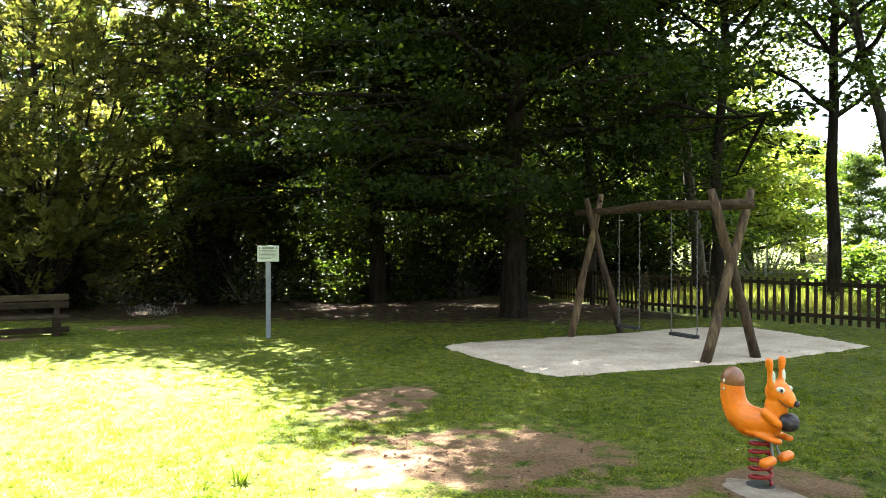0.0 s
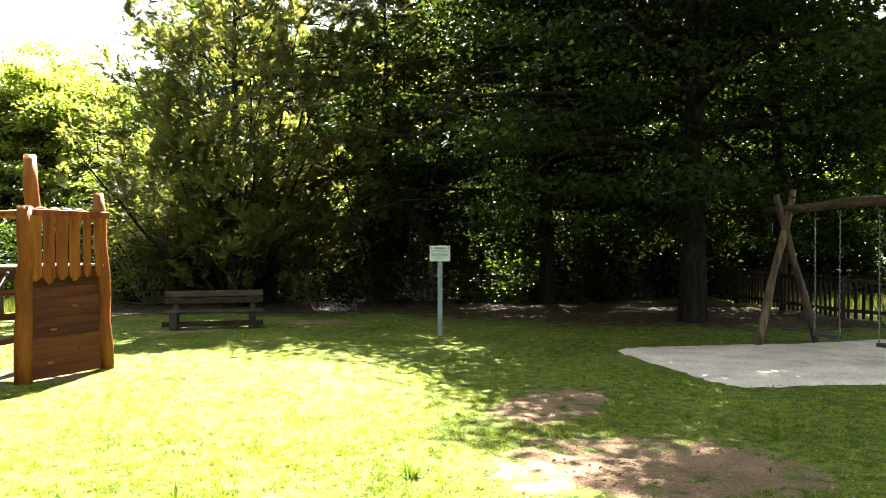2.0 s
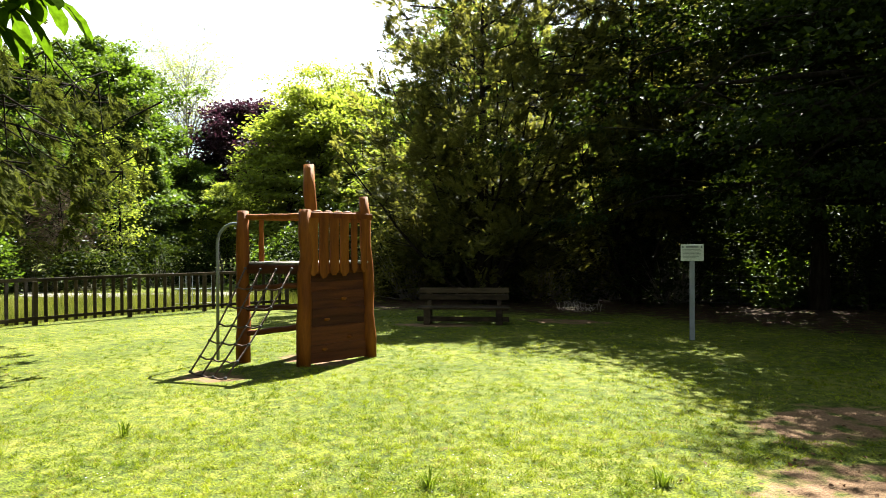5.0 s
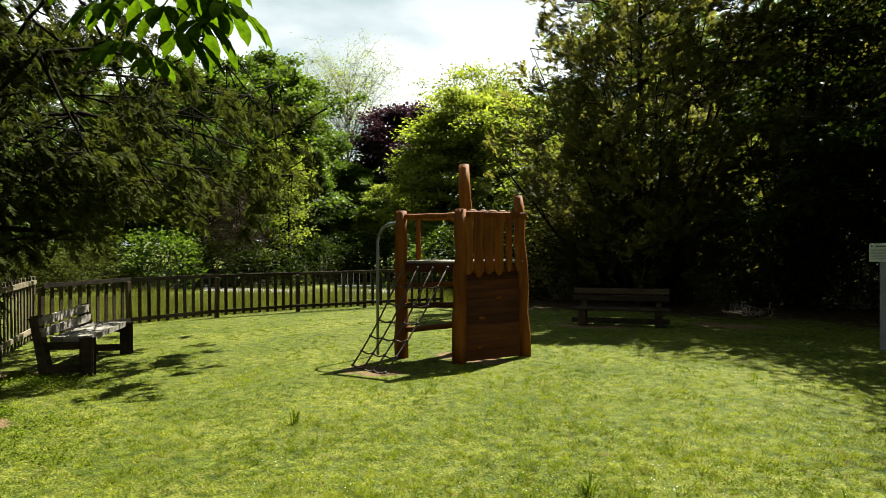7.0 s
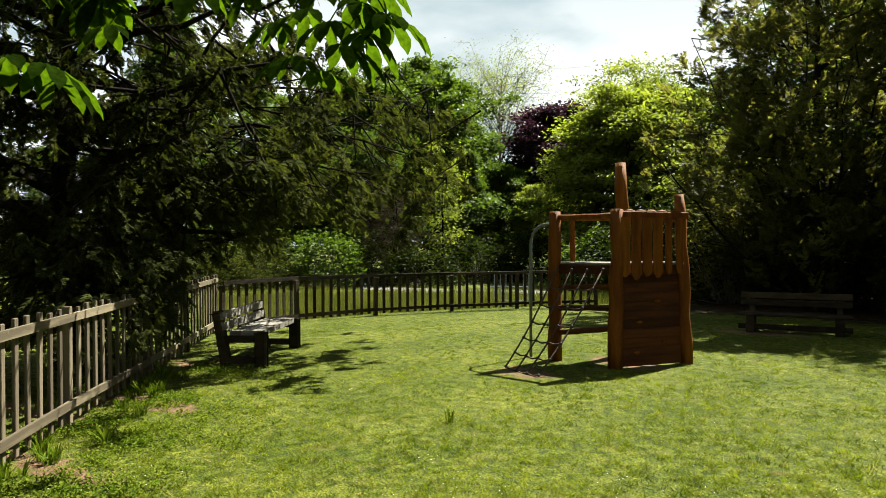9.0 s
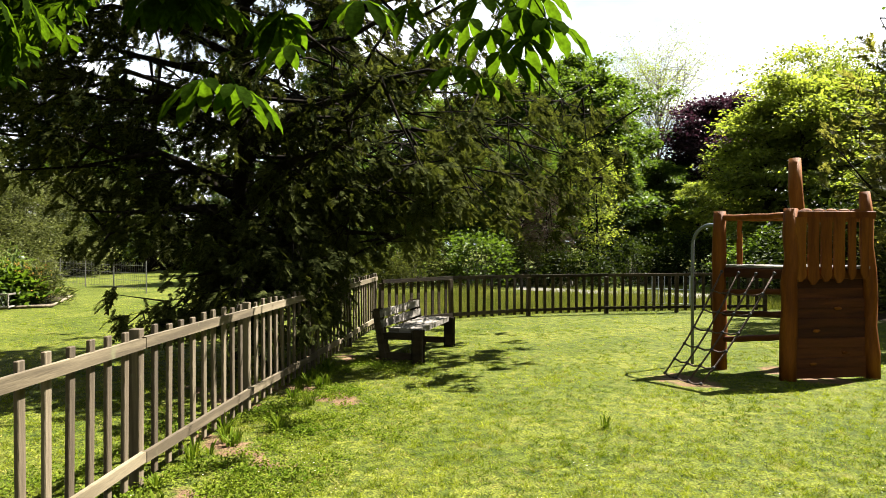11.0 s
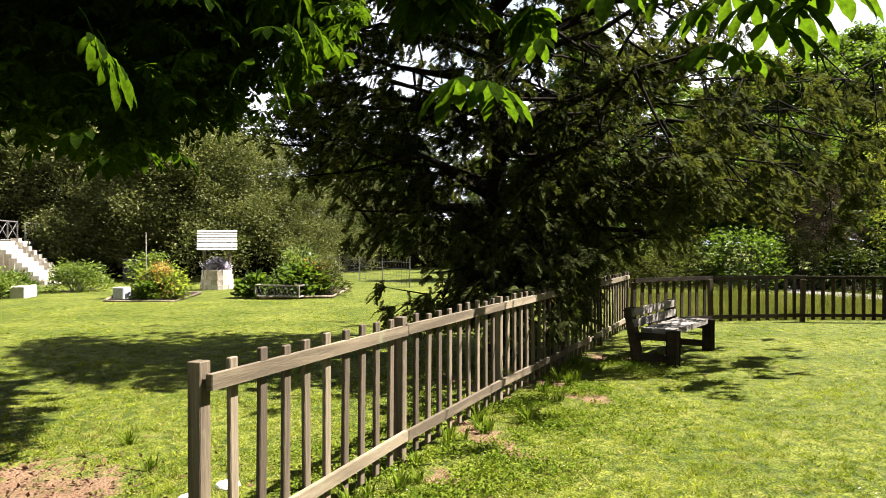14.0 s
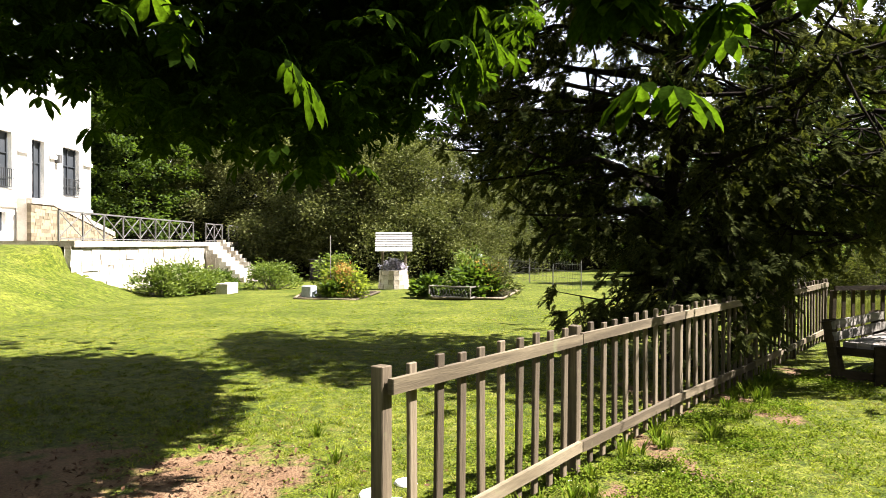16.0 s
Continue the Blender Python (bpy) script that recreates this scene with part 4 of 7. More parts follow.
fence("picket_fence", "weathered brown wooden picket fence along the play lawn", [(-3.01, -1.0), (-4.82, -0.268), (-6.68, 0.545), (-8.6, 1.47), (-10.48, 2.35), (-12.35, 3.22)], 1.0, 0.2, 1, -1.0, 0.068, 0.056)
# these two stand against the light: their shade is put into darker wood
fence("picket_fence", "weathered wooden picket fence curving past the meadow, coloured dark for its shaded side", [(-12.4, 3.35), (-13.15, 5.0), (-13.55, 6.9), (-13.5, 8.8), (-13.15, 10.4), (-12.4, 12.2)], 0.875, 0.187, 2, -1.0, 0.075, 0.066, wood=DARK_WOOD, rail_wood=DARK_WOOD, capped=True)
fence("picket_fence", "weathered picket fence behind the swing, coloured dark for its shaded side", [(9.5, 9.9), (7.75, 11.9), (6.6, 13.2), (5.4, 14.3), (4.4, 15.4), (3.7, 17.2), (3.05, 19.2), (2.5, 21.2)], 0.86, 0.145, 3, 1.0, 0.09, 0.062, wood=DARK_WOOD, rail_wood=DARK_WOOD)


# ---- swing ----
def swing():
    root = thing("swing", "rustic log swing frame with two black seats on gravel", "swing", "", (3.15, 10.2, 0))
    o = Vector((3.15, 10.2, 0))
    legs = [((3.33, 8.78, 0), (4.07, 9.15, 2.2)), ((4.18, 9.21, 0), (3.43, 8.84, 2.18)), ((2.07, 11.13, 0), (2.64, 11.45, 2.3)), ((3.03, 11.68, 0), (2.36, 11.28, 2.22))]
    for k, (a, b) in enumerate(legs):
        log("leg", Vector(a) - o - Vector((0, 0, 0.03)), Vector(b) - o, 0.066 if k < 2 else 0.06, 0.058 if k < 2 else 0.052, LOG, root, bend=0.012, seed=20 + k)
    bm = bmesh.new()
    a, b = Vector((3.9, 8.73, 2.0)) - o, Vector((2.33, 11.9, 2.02)) - o
    pts = [a.lerp(b, i / 9) + Vector((0, 0, 0.055 * math.exp(-((i - 4.2) / 1.6) ** 2))) for i in range(10)]
    tube(bm, pts, [0.066, 0.07, 0.069, 0.067, 0.07, 0.066, 0.062, 0.058, 0.056, 0.052], 12, True, 0.06, 7)
    part("crossbeam", bm, LOG_X, root, "knotty debarked log crossbeam", True)
    for (p, q), z in ((((3.5, 9.5), (3.29, 9.93)), 0.24), (((3.0, 10.5), (2.8, 10.92)), 0.24)):
        p, q = Vector((*p, 0)) - o, Vector((*q, 0)) - o
        for e in (p, q):
            bm = bmesh.new()
            n = 26
            for i in range(n):
                za, zb = 1.95 - (1.95 - z) * i / n, 1.95 - (1.95 - z) * (i + 1) / n
                tube(bm, [e + Vector((0, 0, za)), e + Vector((0.004 * (-1) ** i, 0, (za + zb) / 2)), e + Vector((0, 0, zb + 0.004))], [0.006, 0.011, 0.006], 5)
            part("chain", bm, CHAIN, root)
        bm = bmesh.new()
        d = (q - p).normalized()
        m = Matrix.Translation((p + q) / 2 + Vector((0, 0, z))) @ Matrix.Rotation(math.atan2(d.y, d.x), 4, "Z")
        box(bm, (0, 0, 0), ((q - p).length - 0.03, 0.1, 0.024), m, 0.01)
        part("seat", bm, RUBBER, root, "black rubber swing seat")
    return root


swing()


# ---- sign ----
def sign():
    root = thing("notice_sign", "pale notice board on a grey steel post", "sign", "", (-2.72, 11.26, ground_z(-2.72, 11.26)), 13.5)
    bm = bmesh.new()
    box(bm, (0, 0, 0.73), (0.08, 0.05, 1.5), None, 0.008)
    part("post", bm, STEEL, root)
    bm = bmesh.new()
    box(bm, (0, -0.036, 1.345), (0.335, 0.016, 0.255), None, 0.006)
    part("board", bm, SIGN, root, "pale greenish white enamel board")
    rnd = random.Random(4)
    for i, (x0, x1, z, t) in enumerate([(-0.09, 0.09, 1.435, 0.022), (-0.145, -0.125, 1.435, 0.03), (0.125, 0.145, 1.435, 0.03)] + [(-0.14, 0.14 - 0.1 * rnd.random(), 1.395 - 0.021 * k, 0.006) for k in range(7)]):
        bm = bmesh.new()
        box(bm, ((x0 + x1) / 2, -0.0462, z), (x1 - x0, 0.004, t))
        part("print_bar", bm, INK, root)
    return root


sign()


# ---- spring rider ----
def spring_rider():
    root = thing("spring_rider", "orange squirrel-shaped spring rider on red coil", "spring rider", "", (2.03, 4.355, ground_z(2.03, 4.355)), -54)
    bm = bmesh.new()
    tube(bm, [(0.03, 0, 0.0), (0.03, 0, 0.014)], [0.1, 0.096], 24)
    part("base_plate", bm, DARK_IRON, root)
    bm = bmesh.new()
    rim = [bm.verts.new((0.12 + (0.3 + 0.03 * math.sin(3 * a) + 0.02 * math.sin(7 * a + 1)) * math.cos(a), -0.12 + (0.2 + 0.02 * math.sin(4 * a)) * math.sin(a), 0.004)) for a in [2 * math.pi * i / 28 for i in range(28)]]
    top = bm.faces.new(rim)
    bmesh.ops.translate(bm, verts=[v for f in bmesh.ops.extrude_face_region(bm, geom=[top])["geom"] if isinstance(f, bmesh.types.BMVert) for v in [f]], vec=(0, 0, 0.008))
    part("concrete_pad", bm, PAD, root, "worn concrete pad half buried in soil")
    bm = bmesh.new()
    turns, n = 5.6, 150
    pts = [(0.03 + 0.074 * math.cos(2 * math.pi * turns * i / n), 0.074 * math.sin(2 * math.pi * turns * i / n), 0.03 + 0.32 * i / n) for i in range(n + 1)]
    tube(bm, pts, 0.0115, 7)
    part("coil_spring", bm, RED, root, "dark red coil spring", True)
    bm = bmesh.new()
    tube(bm, [(0.03, 0, 0.335), (0.04, 0, 0.36)], [0.07, 0.065], 16)
    part("top_plate", bm, IRON, root)
    # the animal's body, one blended skin
    bm = bmesh.new()
    chain = [((-0.187, 0, 0.712), 0.066), ((-0.192, 0, 0.65), 0.078), ((-0.188, 0, 0.58), 0.082), ((-0.168, 0, 0.515), 0.086), ((-0.125, 0, 0.46), 0.094), ((-0.06, 0, 0.432), 0.1),
             ((0.015, 0, 0.425), 0.098), ((0.085, 0, 0.435), 0.088), ((0.125, 0, 0.485), 0.078), ((0.14, 0, 0.54), 0.072), ((0.15, 0, 0.6), 0.072)]
    for (c, r), (c2, r2) in zip(chain, chain[1:]):
        for k in range(3):
            f = k / 3
            ball(bm, Vector(c).lerp(Vector(c2), f), [(r + (r2 - r) * f) * 1.09] * 3)
    ball(bm, (0.155, 0, 0.665), (0.088, 0.085, 0.082))
    ball(bm, (0.205, 0, 0.635), (0.07, 0.066, 0.06))
    ball(bm, (0.245, 0, 0.61), (0.045, 0.044, 0.04))
    for s in (-1, 1):
        for f in range(10):
            e = Vector((0.142, 0.062 * s, 0.70)).lerp(Vector((0.138, 0.085 * s, 0.872)), f / 9)
            ball(bm, e, [(0.032, 0.03, 0.027, 0.024, 0.022, 0.021, 0.022, 0.025, 0.029, 0.027)[f]] * 3, None, 10, 7)
        for f in range(7):
            ball(bm, Vector((0.1, 0.08 * s, 0.525)).lerp(Vector((0.205, 0.078 * s, 0.468)), f / 6), [0.03] * 3, None, 10, 7)
        for f in range(7):
            ball(bm, Vector((0.0, 0.072 * s, 0.38)).lerp(Vector((0.19, 0.075 * s, 0.352)), f / 6), [0.04, 0.036, 0.028 - 0.001 * f], None, 10, 7)
    body = part("animal_body", bm, ORANGE, root, "glossy orange moulded squirrel body", True)
    mod = body.modifiers.new("skin", "REMESH")
    mod.mode, mod.voxel_size, mod.use_smooth_shade = "VOXEL", 0.0075, True
    sm = body.modifiers.new("soften", "SMOOTH")
    sm.factor, sm.iterations = 0.5, 9
    bm = bmesh.new()
    ball(bm, (-0.189, 0, 0.69), (0.083, 0.083, 0.1), None, 24, 16)
    tail = part("tail_tip", bm, RUST, root, "brown painted tail tip", True)
    bm = bmesh.new()
    ball(bm, (0.232, 0, 0.475), (0.066, 0.082, 0.062), None, 28, 18)
    for v in bm.verts:
        v.co += (v.co - Vector((0.232, 0, 0.475))) * 0.09 * noise.noise(v.co * 55)
    part("nut", bm, BLACK, root, "dark hazelnut held in the paws", True)
    bm = bmesh.new()
    ball(bm, (0.288, 0, 0.605), (0.023, 0.023, 0.023))
    part("nose", bm, BLACK, root, "black nose", True)
    for s in (-1, 1):
        bm = bmesh.new()
        ball(bm, (0.205, 0.057 * s, 0.69), (0.03, 0.016, 0.02), Matrix.Rotation(-0.35 * s, 4, "Z"))
        part("eye", bm, WHITE, root, "painted white eye", True)
        bm = bmesh.new()
        ball(bm, (0.219, 0.068 * s, 0.689), (0.011, 0.006, 0.012))
        part("pupil", bm, BLACK, root, "", True)
        bm = bmesh.new()
        ball(bm, (0.16, 0.068 * s, 0.765), (0.013, 0.014, 0.045))
        part("inner_ear", bm, WHITE, root, "", True)
        bm = bmesh.new()
        tube(bm, [(0.11, 0.02 * s, 0.36), (0.14, 0.04 * s, 0.25), (0.15, 0.05 * s, 0.215)], 0.009, 6)
        part("foot_bar", bm, STEEL, root)
        bm = bmesh.new()
        tube(bm, [(0.15, 0.035 * s, 0.215), (0.15, 0.055 * s, 0.215), (0.15, 0.17 * s, 0.212), (0.15, 0.2 * s, 0.212)], [0.018, 0.031, 0.034, 0.02], 14)
        part("foot_rest", bm, ORANGE, root, "orange plastic foot rest", True)
        bm = bmesh.new()
        for z in (0.64, 0.695):
            ball(bm, (-0.207, 0.077 * s, z), (0.014, 0.006, 0.014), None, 10, 6)
        part("bolt_cap", bm, WHITE, root, "pale bolt caps", True)
    bm = bmesh.new()
    for s in (-1, 1):
        tube(bm, [(0.2, 0.074 * s, 0.632), (0.225, 0.065 * s, 0.603), (0.25, 0.05 * s, 0.585), (0.272, 0.035 * s, 0.58)], 0.0035, 5)
    part("mouth_line", bm, BLACK, root, "painted black mouth line")
    return root


spring_rider().scale = (0.87, 0.87, 0.915)


# ---- play tower ----
def play_tower():
    P1, P2, P3 = Vector((-7.04, 6.19, 0)), Vector((-6.17, 6.37, 0)), Vector((-5.97, 7.38, 0))
    P4 = P1 + P3 - P2 + Vector((0.03, 0.03, 0))
    root = thing("play_tower", "orange-brown stained timber climbing tower with rope net", "play tower", "", (P2.x, P2.y, ground_z(P2.x, P2.y)))
    o = P2.copy()
    P1, P2, P3, P4 = P1 - o, P2 - o, P3 - o, P4 - o
    Z = lambda p, z: Vector((p.x, p.y, z))
    log("post", Z(P1, -0.02), Z(P1, 1.93), 0.09, 0.078, STAINED, root, bend=0.012, seed=1, sides=14)
    log("post", Z(P2, -0.02), Z(P2 + Vector((0.03, 0.02, 0)), 1.93), 0.092, 0.082, STAINED, root, bend=0.018, seed=2, sides=14)
    log("post", Z(P3 + Vector((0.03, 0.02, 0)), -0.02), Z(P3 + Vector((-0.04, -0.03, 0)), 2.13), 0.085, 0.066, STAINED, root, bend=0.02, seed=3, sides=14)
    log("post", Z(P4, -0.02), Z(P4 + Vector((-0.05, -0.03, 0)), 2.6), 0.095, 0.082, STAINED, root, "tall mast post", bend=0.02, seed=4, sides=14)
    log("post", Z(P4.lerp(P1, 0.75), 1.24), Z(P4.lerp(P1, 0.75), 1.9), 0.035, 0.03, STAINED, root, bend=0.005, seed=9)
    # deck
    side = (P2 - P1).normalized()
    deep = (P4 - P1).normalized()
    n = 9
    for i in range(n):
        bm = bmesh.new()
        c = P1.lerp(P4, (i + 0.5) / n)
        beam(bm, Z(c, 1.265) - side * 0.03, Z(c + (P2 - P1), 1.265) + side * 0.03, 0.98 / n - 0.008, 0.03)
        part("deck_board", bm, GREY_BOARD, root)
    for a, b in ((P1, P2), (P2, P3), (P3, P4), (P4, P1)):
        bm = bmesh.new()
        beam(bm, Z(a, 1.19), Z(b, 1.19), 0.045, 0.11)
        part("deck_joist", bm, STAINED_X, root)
    # rails, and lower rungs in the stain darkened for shade
    for k, (a, b, z, r) in enumerate(((P1, P2, 1.85, 0.035), (P2, P3, 1.86, 0.04), (P3, P4, 1.83, 0.04), (P4, P1, 1.85, 0.035), (P1, P2, 0.94, 0.035), (P1, P2, 0.68, 0.038), (P1, P2, 0.36, 0.038),
                                      (P4, P3, 0.7, 0.035), (P4, P3, 0.35, 0.035))):
        bm = bmesh.new()
        pts = [Z(a.lerp(b, i / 8), z + 0.004 * math.sin(i * 1.9 + k) + ((0.13 if z < 0.5 else 0.06) * (i / 8) if z < 1 else 0)) for i in range(-0, 9)]
        tube(bm, pts, r, 10, True, 0.06, k)
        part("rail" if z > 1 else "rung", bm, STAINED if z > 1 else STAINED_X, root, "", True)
    # scalloped cap slats over the front rail
    bm = bmesh.new()
    beam(bm, Z(P2, 1.86) + Vector((0.05, -0.03, 0)), Z(P3, 1.86) + Vector((0.05, 0.03, 0)), 0.03, 0.085)
    part("front_rail", bm, STAINED, root)
    out = Vector((0.97, -0.26, 0))
    for i in range(6):
        f = 0.1 + 0.155 * i
        w, zb = (0.138, 1.13 - 0.035 * (i % 2) + 0.02 * (i == 3)) if i < 4 else (0.095, 1.15)
        c = P2.lerp(P3, f) + out * 0.075
        d = (P3 - P2).normalized() * (w / 2)
        bm = bmesh.new()
        for q in (0.0, 0.022):
            e = out * q
            vs = [bm.verts.new(Z(c + e + s * d, z)) for s, z in ((-1, zb + 0.05), (-0.35, zb - 0.02), (0.3, zb - 0.015), (1, zb + 0.045), (0.92, 1.5), (1, 1.83), (-1, 1.83), (-0.95, 1.5))]
            bm.faces.new(vs)
        bm.verts.ensure_lookup_table()
        for k in range(8):
            bm.faces.new((bm.verts[k], bm.verts[(k + 1) % 8], bm.verts[8 + (k + 1) % 8], bm.verts[8 + k]))
        part("slat", bm, STAINED, root)
        bm = bmesh.new()
        ball(bm, Z(c - out * 0.13, 1.905), (0.075, 0.03, 0.03), Matrix.Rotation(radians(75), 4, "Z"), 10, 6)
        part("cap_block", bm, STAINED, root, "", True)
    # climbing wall of planks below the deck, its foot set forward
    m = 10
    for i in range(m):
        z0, z1 = 0.02 + 1.12 * i / m, 0.02 + 1.12 * (i + 1) / m
        lean = 0.06 * (1 - z0 / 1.14) - 0.07 + 0.009 * (i % 2)
        a = P2 + out * (0.02 + lean) + (P3 - P2) * 0.06
        b = P3 + out * (0.02 + lean) + (P3 - P2) * (-0.02)
        bm = bmesh.new()
        beam(bm, Z(a, (z0 + z1) / 2), Z(b, (z0 + z1) / 2), 0.028, (z1 - z0) + 0.004, 0.005)
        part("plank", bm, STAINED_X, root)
    for i, (f, z) in enumerate(((0.35, 0.55), (0.7, 0.3), (0.3, 0.18), (0.62, 0.8))):
        bm = bmesh.new()
        ball(bm, Z(P2.lerp(P3, f) + out * (-0.03 + 0.06 * (1 - z / 1.14)), z), (0.03, 0.05, 0.02))
        part("climbing_hold", bm, STAINED, root, "", True)
    # rope net sloping from the deck to the ground
    top_a, top_b = Z(P1, 1.2) + side * 0.1 - deep * 0.06, Z(P2, 1.2) - side * 0.1 - deep * 0.06
    bot_a, bot_b = Vector((-6.9, 5.28, 0.03)) - o, Vector((-6.22, 5.22, 0.03)) - o
    grid = {}
    for i in range(4):
        for j in range(7):
            f, g = i / 3, j / 6
            p = top_a.lerp(top_b, f).lerp(bot_a.lerp(bot_b, f), g)
            grid[i, j] = p + Vector((0, 0, -0.07 * math.sin(math.pi * g) - 0.015 * math.sin(math.pi * f)))
    for i in range(4):
        bm = bmesh.new()
        tube(bm, [grid[i, j] for j in range(7)], 0.011, 6)
        part("net_rope", bm, ROPE, root, "", True)
    for j in range(1, 7):
        bm = bmesh.new()
        pts = []
        for i in range(3):
            pts += [grid[i, j], grid[i, j].lerp(grid[i + 1, j], 0.5) - Vector((0, 0, 0.02))]
        tube(bm, pts + [grid[3, j]], 0.01, 6)
        part("net_rope", bm, ROPE, root, "", True)
    for q in grid.values():
        bm = bmesh.new()
        ball(bm, q, (0.02, 0.02, 0.02), None, 8, 5)
        part("net_knot", bm, RUBBER, root, "", True)
    # fireman's pole
    foot = Vector((-7.42, 6.1, 0)) - o
    arm = P1 + Vector((0, 0, 1.78))
    pts = [foot - Vector((0, 0, 0.02)), foot + Vector((0, 0, 1.5))]
    top = foot + Vector((0, 0, 1.5))
    for k in range(1, 7):
        a = math.pi / 2 * k / 6
        q = Vector((arm.x - foot.x, arm.y - foot.y, 0)).normalized() * 0.26
        pts.append(top + q * (1 - math.cos(a)) + Vector((0, 0, 0.27 * math.sin(a))))
    pts.append(Vector((arm.x, arm.y, 1.77)))
    bm = bmesh.new()
    tube(bm, pts, 0.02, 10)
    part("sliding_pole", bm, STEEL, root, "bent grey steel sliding pole", True)
    return root


play_tower()


# ---- benches ----
def picnic_bench():
    a, b = Vector((-7.62, 10.95, 0)), Vector((-6.18, 11.72, 0))
    a, b = a - (b - a) * 0.06, b + (b - a) * 0.06
    root = thing("park_bench", "dark old wooden bench in tree shade", "bench", "benches", (*((a + b) / 2).xy, 0), math.degrees(math.atan2((b - a).y, (b - a).x)))
    L = (b - a).length
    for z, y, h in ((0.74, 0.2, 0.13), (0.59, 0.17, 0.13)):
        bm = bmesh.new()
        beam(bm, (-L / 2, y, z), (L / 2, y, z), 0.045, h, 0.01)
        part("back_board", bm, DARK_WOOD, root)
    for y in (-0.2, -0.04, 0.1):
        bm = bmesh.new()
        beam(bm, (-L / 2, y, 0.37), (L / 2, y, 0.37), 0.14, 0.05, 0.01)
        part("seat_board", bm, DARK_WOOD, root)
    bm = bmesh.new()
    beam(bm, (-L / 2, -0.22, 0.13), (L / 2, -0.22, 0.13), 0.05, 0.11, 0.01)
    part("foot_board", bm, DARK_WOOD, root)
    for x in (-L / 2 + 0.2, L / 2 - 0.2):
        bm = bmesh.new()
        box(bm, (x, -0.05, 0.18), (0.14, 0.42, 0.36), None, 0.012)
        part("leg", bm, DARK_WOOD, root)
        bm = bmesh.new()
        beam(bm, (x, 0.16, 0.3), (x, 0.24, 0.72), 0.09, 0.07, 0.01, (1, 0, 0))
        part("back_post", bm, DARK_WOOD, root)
    root.scale = (0.93, 0.93, 0.82)
    return root


picnic_bench()


def log_bench():
    a, b = Vector((-8.62, 2.82, 0)), Vector((-9.98, 3.76, 0))
    d = (b - a).normalized()
    back = Vector((d.y, -d.x, 0))
    back = back if back.dot(Vector((-1, -1, 0))) > 0 else -back
    root = thing("park_bench", "heavy weathered bench of dark posts and silvery boards", "bench", "benches", (*a.xy, ground_z(*a.xy)))
    L = (b - a).length
    P = lambda f, r, z: d * (f * L) + back * r + Vector((0, 0, z))
    for f in (0.0, 1.0):
        bm = bmesh.new()
        box(bm, (0, 0, 0.195), (0.105, 0.105, 0.43), Matrix.Translation(P(f, 0, 0)) @ Matrix.Rotation(math.atan2(d.y, d.x), 4, "Z"), 0.02)
        part("front_post", bm, DARK_WOOD, root)
        bm = bmesh.new()
        beam(bm, P(f, 0.44, -0.02), P(f, 0.56, 0.67), 0.1, 0.1, 0.02, d)
        part("back_post", bm, DARK_WOOD, root)
        for z in (0.345, 0.09):
            bm = bmesh.new()
            beam(bm, P(f, 0.05, z), P(f, 0.5, z), 0.06, 0.06, 0.012)
            part("side_rail", bm, DARK_WOOD, root)
    for i, r in enumerate((0.06, 0.2, 0.34)):
        bm = bmesh.new()
        beam(bm, P(0.03, r, 0.41), P(0.97, r, 0.41), 0.13, 0.05, 0.01)
        part("seat_board", bm, GREY_BOARD, root)
    for z, r in ((0.505, 0.475), (0.632, 0.5)):
        bm = bmesh.new()
        beam(bm, P(-0.02, r, z), P(1.02, r, z), 0.035, 0.082, 0.008)
        part("back_board", bm, GREY_BOARD, root)
    return root


log_bench()


# ---- well and beds ----
def stones_ring(root, r, h, courses, n, mat, seed, thick=0.16, flare=0.0):
    rnd = random.Random(seed)
    for c in range(courses):
        for k in range(n):
            a0 = 2 * math.pi * (k + 0.5 * (c % 2)) / n + 0.02
            a1 = 2 * math.pi * (k + 1 + 0.5 * (c % 2)) / n - 0.02
            z0, z1 = h * c / courses + 0.006, h * (c + 1) / courses - 0.006
            ro = r * (1 + flare * (1 - c / courses)) + rnd.uniform(-0.02, 0.025)
            bm = bmesh.new()
            vs = [bm.verts.new((q * math.cos(a), q * math.sin(a), z)) for z in (z0, z1) for q, a in ((ro, a0), (ro, (a0 + a1) / 2), (ro, a1), (r - thick, a1), (r - thick, a0))]
            bm.faces.new(vs[:5])
            bm.faces.new(vs[5:])
            for i in range(5):
                bm.faces.new((vs[i], vs[(i + 1) % 5], vs[5 + (i + 1) % 5], vs[5 + i]))
            part("stone", bm, mat, root)


